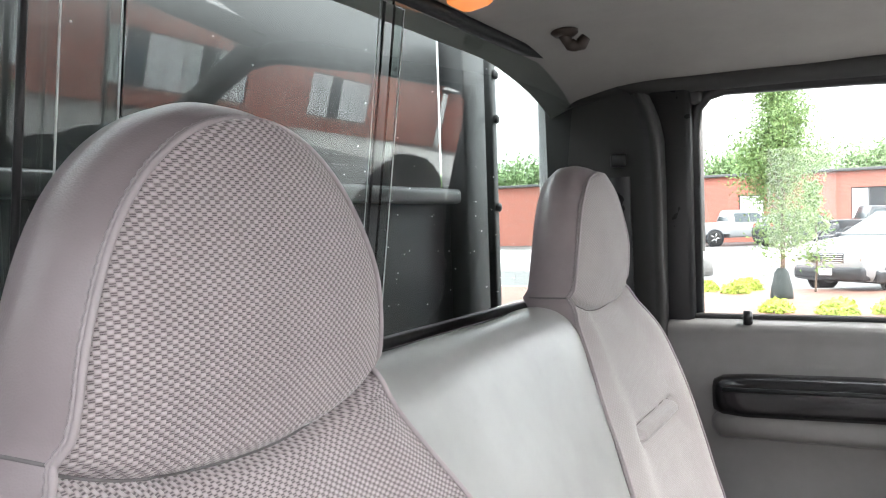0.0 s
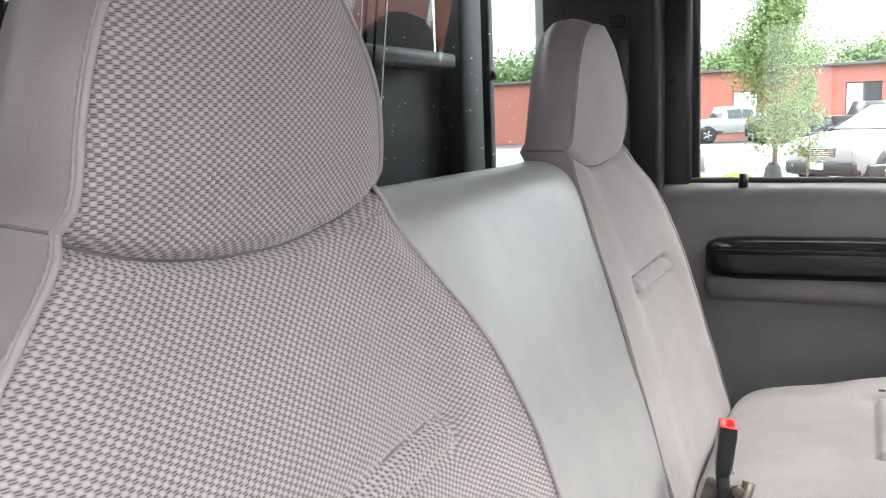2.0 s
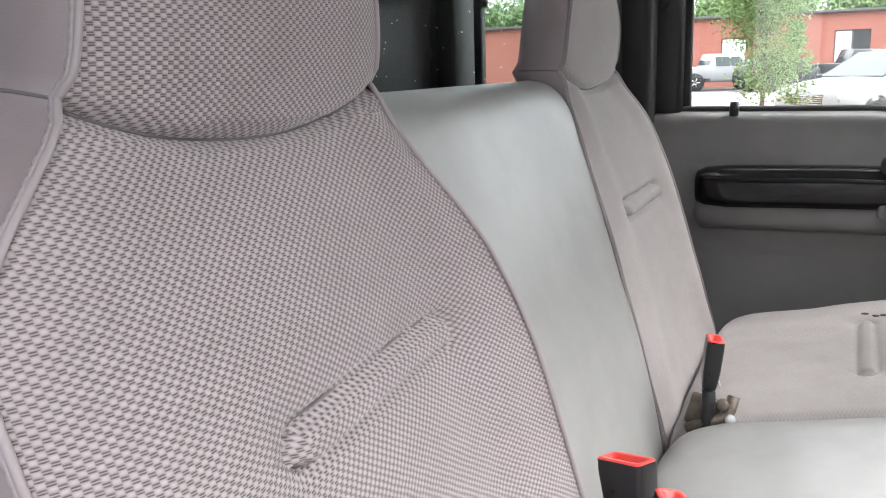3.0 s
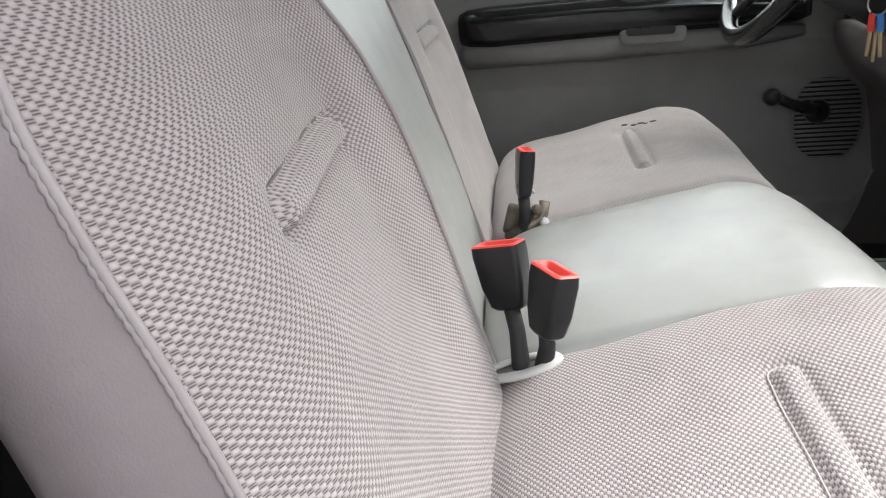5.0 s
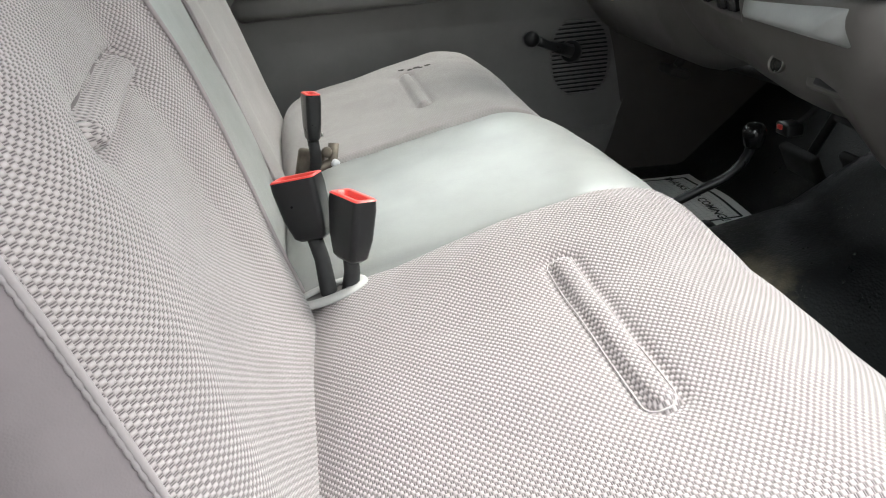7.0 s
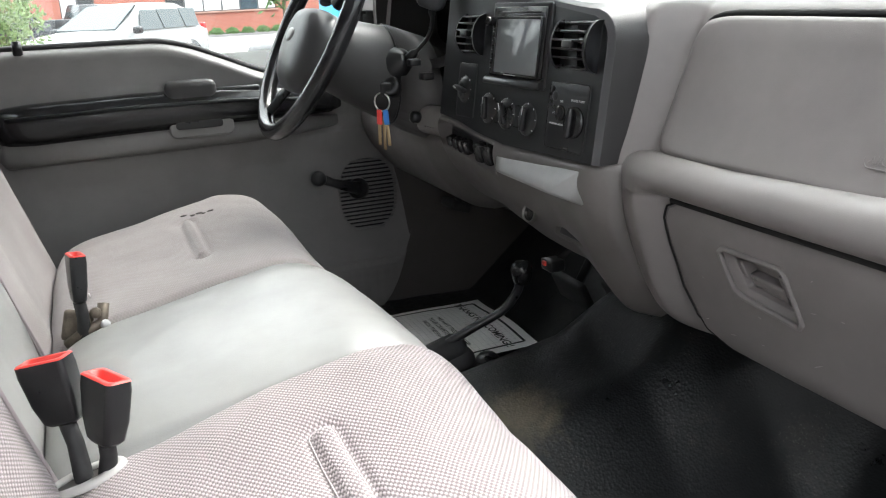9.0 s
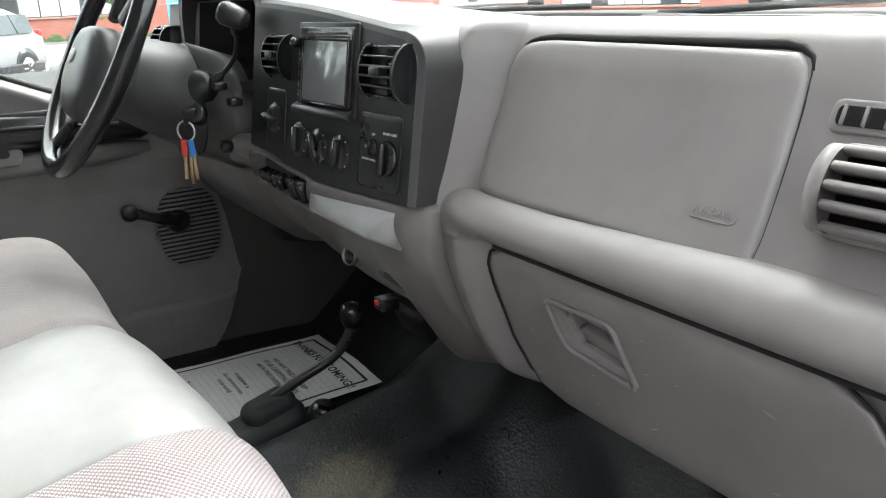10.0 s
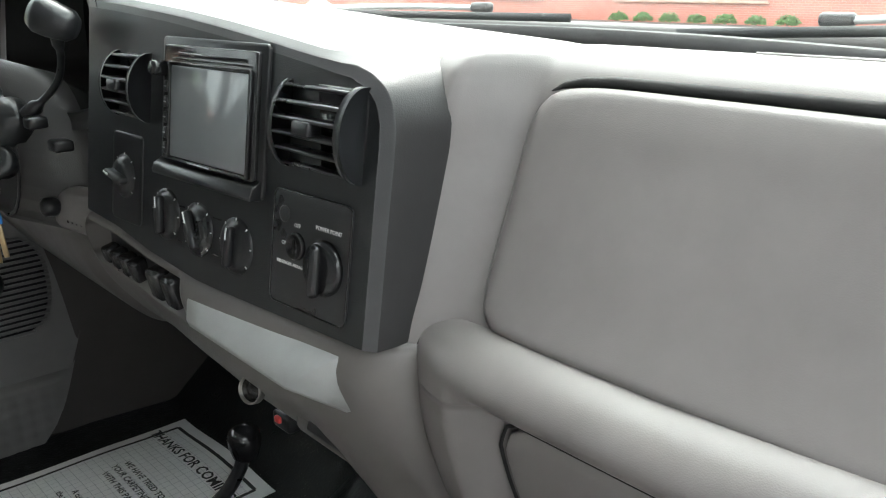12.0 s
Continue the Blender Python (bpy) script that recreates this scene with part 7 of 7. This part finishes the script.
def plate(m, pts, material, name, parent, thick=0.02, label=""):
    """A flat panel through four points, pushed out by its thickness."""
    p = [Vector(q) for q in pts]
    nrm = (p[1] - p[0]).cross(p[2] - p[0]).normalized() * thick
    verts = [m @ q for q in p] + [m @ (q + nrm) for q in p]
    n = len(p)
    faces = [tuple(reversed(range(n))), tuple(range(n, 2 * n))] + [(k, (k + 1) % n, n + (k + 1) % n, n + k) for k in range(n)]
    return mk(name, (verts, faces), material, parent, label, smooth=False)


def suv(x, y, heading, paint, label):
    t = thing("car", (x, y, G), label, "car", "parked cars")
    m = pose(x, y, G + 0.02, 0, 0, heading)
    body = [(2.32, 0.74, 0.42, 0.78, 0.60, 0.80), (2.25, 0.86, 0.30, 0.92, 0.72, 0.96), (1.9, 0.94, 0.28, 1.02, 0.80, 1.06), (1.1, 0.95, 0.28, 1.06, 0.84, 1.14), (0.55, 0.95, 0.28, 1.08, 0.78, 1.36), (0.05, 0.95, 0.28, 1.09, 0.72, 1.62),
            (-0.6, 0.95, 0.28, 1.10, 0.70, 1.69), (-1.4, 0.95, 0.28, 1.10, 0.68, 1.66), (-1.95, 0.94, 0.30, 1.08, 0.66, 1.52), (-2.25, 0.90, 0.34, 1.02, 0.64, 1.20), (-2.36, 0.82, 0.42, 0.92, 0.60, 0.98)]
    car_body(body, m, paint, t)
    mk("lower_bumper", moved(rbox((2.13, 0, 0.44), (0.46, 1.72, 0.30), 0.08), m), CAR_DARK, t, "dark lower bumper")
    mk("grille", moved(rbox((2.285, 0, 0.74), (0.08, 0.84, 0.22), 0.03), m), CAR_DARK, t, "dark grille with bright bars")
    mk("side_cladding", moved(rbox((0, 0, 0.38), (4.1, 1.97, 0.26), 0.05), m), CAR_DARK, t, "dark lower cladding")
    for k in range(5):
        mk("grille_bar", moved(rbox((2.325, 0, 0.66 + k * 0.040), (0.02, 0.78, 0.014), 0.004, 1), m), CHROME, t)
    mk("number_plate", moved(rbox((2.37, 0, 0.47), (0.02, 0.32, 0.14), 0.005), m), WINDOW_WHITE, t)
    for s in (-1, 1):
        mk("headlamp", moved(rbox((2.18, s * 0.72, 0.76), (0.22, 0.22, 0.20), 0.05, 2, (0, 0, s * -22)), m), CHROME, t, "clear headlamp")
        mk("fog_lamp", moved(rbox((2.28, s * 0.62, 0.47), (0.06, 0.15, 0.08), 0.02), m), CHROME, t)
        mk("mirror", moved(rbox((0.72, s * 1.06, 1.14), (0.14, 0.2, 0.15), 0.04), m), CAR_DARK, t)
        mk("tail_lamp", moved(rbox((-2.22, s * 0.80, 1.0), (0.1, 0.14, 0.36), 0.03), m), TAIL, t)
        mk("arch", moved(lathe([(0.44, -0.02), (0.44, 0.03), (0.36, 0.03)], pose(1.42, s * 0.93, 0.38, 90, 0, 0), 24), m), CAR_DARK, t)
        mk("arch", moved(lathe([(0.44, -0.02), (0.44, 0.03), (0.36, 0.03)], pose(-1.42, s * 0.93, 0.38, 90, 0, 0), 24), m), CAR_DARK, t)
        for a, b in ((0.5, -0.35), (-0.4, -1.2), (-1.25, -1.8)):
            q = [(a, s * 0.95, 1.12), (b, s * 0.95, 1.12), (b - (0.02 if b > -1.7 else 0.1), s * 0.78, 1.52), (a - 0.30 if a == 0.5 else a, s * 0.77, 1.54)]
            plate(m, q if s < 0 else q[::-1], CARGLASS, "side_window", t, -0.015)
        wheel_at(m, 1.42, s * 0.86, 0.37, t)
        wheel_at(m, -1.42, s * 0.86, 0.37, t)
    plate(m, [(1.05, 0.74, 1.155), (1.05, -0.74, 1.155), (0.08, -0.62, 1.635), (0.08, 0.62, 1.635)], CARGLASS, "windscreen", t, -0.03)
    plate(m, [(-2.28, 0.66, 1.16), (-1.98, 0.58, 1.50), (-1.98, -0.58, 1.50), (-2.28, -0.66, 1.16)], CARGLASS, "rear_window", t, 0.03)
    return t


def pickup(x, y, heading, paint, label):
    t = thing("pickup_truck", (x, y, G), label, "pickup truck", "parked cars")
    m = pose(x, y, G + 0.02, 0, 0, heading)
    cab = [(2.85, 0.80, 0.45, 1.0, 0.7, 1.05), (2.75, 0.96, 0.42, 1.14, 0.86, 1.18), (1.6, 1.0, 0.42, 1.20, 0.9, 1.26), (1.25, 1.0, 0.42, 1.22, 0.82, 1.5), (0.8, 1.0, 0.42, 1.22, 0.76, 1.86), (-0.6, 1.0, 0.42, 1.22, 0.76, 1.88), (-0.85, 1.0, 0.42, 1.22, 0.80, 1.3), (-0.9, 1.0, 0.42, 1.22, 0.95, 1.24)]
    car_body(cab, m, paint, t)
    mk("bed", moved(join(rbox((-1.85, 0.96, 0.92), (1.95, 0.10, 0.62), 0.03), rbox((-1.85, -0.96, 0.92), (1.95, 0.10, 0.62), 0.03), rbox((-1.85, 0, 0.68), (1.95, 1.86, 0.10), 0.02)), m), paint, t)
    mk("tailgate", moved(rbox((-2.84, 0, 0.93), (0.08, 1.9, 0.58), 0.03), m), paint, t)
    mk("bumper", moved(rbox((-2.95, 0, 0.55), (0.16, 1.9, 0.18), 0.04), m), CHROME, t)
    for s in (-1, 1):
        mk("tail_lamp", moved(rbox((-2.87, s * 0.92, 1.0), (0.08, 0.14, 0.36), 0.02), m), TAIL, t)
        for a, b in ((1.15, 0.25), (0.18, -0.6)):
            q = [(a, s * 1.0, 1.25), (b, s * 1.0, 1.25), (b, s * 0.83, 1.72), (a - 0.38 if a > 1 else a, s * 0.83, 1.72)]
            plate(m, q if s < 0 else q[::-1], CARGLASS, "side_window", t, -0.015)
        for wx in (1.85, -1.75):
            mk("arch", moved(lathe([(0.50, -0.02), (0.50, 0.02), (0.42, 0.02)], pose(wx, s * 1.0, 0.42, 90, 0, 0), 24), m), CAR_DARK, t)
            wheel_at(m, wx, s * 0.92, 0.41, t)
    plate(m, [(1.56, 0.78, 1.29), (1.56, -0.78, 1.29), (0.84, -0.66, 1.80), (0.84, 0.66, 1.80)], CARGLASS, "windscreen", t, -0.03)
    plate(m, [(-0.87, 0.68, 1.32), (-0.62, 0.62, 1.78), (-0.62, -0.62, 1.78), (-0.87, -0.68, 1.32)], CARGLASS, "rear_window", t, 0.03)
    return t


suv(0.92, 19.4, 231, CAR_WHITE, "white crossover car parked nose-out with a bright grille")
pickup(-6.3, 46.6, 34, CAR_WHITE, "white pickup truck parked before the brick building")
suv(-2.7, 43.6, 36, CAR_DARK, "dark car parked beside the white pickup")
pickup(0.5, 45.4, 24, CAR_DARK, "black pickup truck parked before the brick building")
suv(-9.6, 46.0, 90, CAR_DARK, "dark car parked at the far end of the row")


# brick buildings: a long wing along the lot and a wing ahead
def brick_wall(th, p0, p1, z0, z1, openings, thick=0.3, name="wall", face=None):
    """A wall from p0 to p1 with real openings (start, end, sill, head) measured along it; pieces butt end to end."""
    a, b = Vector((*p0, 0)), Vector((*p1, 0))
    d = (b - a).normalized()
    nrm = Vector((d.y, -d.x, 0))
    length = (b - a).length
    cuts = sorted(openings)
    pieces, at = [], 0.0
    for s, e, lo, hi in cuts:
        pieces += [(at, s, z0, z1), (s, e, z0, lo), (s, e, hi, z1)]
        at = e
    pieces.append((at, length, z0, z1))
    verts, faces, uvs = [], [], []
    for s, e, lo, hi in pieces:
        n = len(verts)
        for off in (0, thick):
            for q, z in ((s, lo), (e, lo), (e, hi), (s, hi)):
                p = a + d * q - nrm * off
                verts.append((p.x, p.y, z))
                uvs.append((q, z))
        faces += [(n, n + 1, n + 2, n + 3), (n + 7, n + 6, n + 5, n + 4), (n, n + 4, n + 5, n + 1), (n + 1, n + 5, n + 6, n + 2), (n + 2, n + 6, n + 7, n + 3), (n + 3, n + 7, n + 4, n)]
    mk(name, (verts, faces), face or BRICK, th, "plain grey wall added out of view" if face else "red brick wall", uv=uvs, smooth=False)
    for k, (s, e, lo, hi) in enumerate(cuts):
        w = mk("window", rbox((0, 0, 0), (e - s, 0.08, hi - lo), 0.01), simple("window_frame", (0.10, 0.10, 0.10), 0.5), th, "dark-framed window")
        ang = math.degrees(math.atan2(d.y, d.x))
        c = a + d * ((s + e) / 2) - nrm * 0.16
        w.data.transform(pose(c.x, c.y, (lo + hi) / 2, 0, 0, ang))
        panes = max(1, round((e - s) / 1.0))
        for j in range(panes):
            pw_ = (e - s) / panes
            cc = a + d * (s + (j + 0.5) * pw_) - nrm * 0.11
            ob = mk("pane", moved(rbox((0, 0, 0), (pw_ - 0.1, 0.03, hi - lo - 0.12), 0), pose(cc.x, cc.y, (lo + hi) / 2, 0, 0, ang)), WINDOW_WHITE if (j + k) % 4 != 3 else WINDOW_DARK, w, smooth=False)
        sc = a + d * ((s + e) / 2) + nrm * 0.03
        mk("sill", moved(rbox((0, 0, 0), (e - s + 0.2, 0.14, 0.1), 0.02), pose(sc.x, sc.y, lo - 0.05, 0, 0, ang)), BRICK, w, uv=None)


bld = thing("brick_building", (0, 55, G), "long single-storey red brick building with flat roof", "building")
brick_wall(bld, (-60, 51), (26.9, 51), G, 3.15, [(44, 46, 0.6, 2.2), (53.2, 54.6, 0.2, 2.0), (59.2, 61.0, G + 0.05, 2.2), (64.8, 71.2, 0.45, 2.4), (76, 82, 0.45, 2.4)])
mk("roof", rbox((-15.5, 57, 3.22), (89.5, 12.6, 0.14), 0.02), simple("roof_grey", (0.12, 0.12, 0.12), 0.8), bld, "flat grey roof")
mk("parapet_cap", rbox((-15.5, 50.92, 3.2), (89.6, 0.4, 0.16), 0.02), simple("cap_dark", (0.10, 0.095, 0.09), 0.6), bld, "dark parapet cap")
wing = thing("brick_building", (34, 20, G), "red brick building wing with white-blinded windows ahead of the truck", "building")
brick_wall(wing, (27.3, 51), (27.3, -30), G, 3.5, [(9, 15, 0.0, 2.4), (20, 28.5, 0.0, 2.4), (32, 38, 0.0, 2.4), (43, 45, G + 0.05, 2.2), (50, 56, 0.6, 3.0)])
mk("roof", rbox((33, 10.5, 3.57), (12, 81.4, 0.14), 0.02), simple("roof_grey", (0.12, 0.12, 0.12), 0.8), wing, "flat grey roof")
# added out of view, windows too: tempers door-side light and reflections
unseen_wall = thing("unseen_side_wall", (0, -7.5, G), "added grey wall out of view, closing the open passenger side", "building")
brick_wall(unseen_wall, (30, -7.5), (-40, -7.5), G, 3.3, [(8, 12, 0.4, 2.0), (18, 24, G + 0.05, 2.4), (30, 34, 0.4, 2.0), (44, 50, 0.4, 2.0)], face=ground_mat("unseen_wall_grey", (0.20, 0.19, 0.182), (0.27, 0.258, 0.248), 0.6))
for k in range(16):
    bush(5.0 + k * 0.82 if k < 9 else 26.0, 44.9 if k < 9 else 11.6 + (k - 9) * 1.05, 0.45 if k < 9 else 0.40, LEAF_HEDGE, 100 + k, "clipped round green hedge shrub by the wall", 420)
bc = thing("storage_container", (12.1, 38.5, G), "bright blue steel container beyond the lot", "container")
mk("box", rbox((12.1, 38.5, G + 1.4), (2.4, 2.4, 2.8), 0.05), simple("sky_blue_paint", (0.08, 0.42, 0.68), 0.4), bc)
for k in range(7):
    mk("rib", rbox((11.2 + k * 0.3, 37.27, G + 1.4), (0.08, 0.06, 2.6), 0.01), simple("sky_blue_rib", (0.08, 0.40, 0.66), 0.4), bc)

dm = thing("door_mirror", (0.70, 0.95, 0.52), "grey door mirror outside the driver's window", "mirror")
mk("arm", tube(curve([(0.70, 0.90, 0.52), (0.69, 1.0, 0.535), (0.665, 1.12, 0.56)], 8), 0.02, 10), BLACK, dm)
mk("housing", join(rbox((0.655, 1.19, 0.60), (0.09, 0.20, 0.20), 0.03), rbox((0.625, 1.11, 0.585), (0.08, 0.12, 0.17), 0.02)), simple("mirror_grey", (0.10, 0.10, 0.10), 0.5), dm, "grey plastic housing")
mk("mirror_glass", rbox((0.606, 1.205, 0.605), (0.006, 0.15, 0.15), 0.002), CHROME, dm, "mirror glass")

# the truck's own bonnet, door skins and bed, seen from outside only
truck = thing("truck_front", (2.0, 0, G), "white painted bonnet and wings of the truck", "truck")
mk("bonnet", grid(lambda u, v: (1.42 + v * 1.25, u, 0.70 - 0.03 * (u / 0.8) ** 2 - 0.10 * v**2.5), np.linspace(0.82, -0.82, 16), np.linspace(0, 1, 12)), PAINT_WHITE, truck)
for s in (-1, 1):
    mk("wing", rbox((1.98, s * 0.90, 0.30), (1.55, 0.12, 0.62), 0.05), PAINT_WHITE, truck)
    for wx in (1.85,):
        mk("tyre", lathe([(0.25, -0.13), (0.39, -0.13), (0.41, -0.08), (0.41, 0.08), (0.39, 0.13), (0.25, 0.13)], pose(wx, s * 0.84, G + 0.41, 90, 0, 0), 24), TYRE, truck)
mk("nose", rbox((2.70, 0, 0.20), (0.10, 1.70, 0.72), 0.05), CHROME, truck, "bright grille")
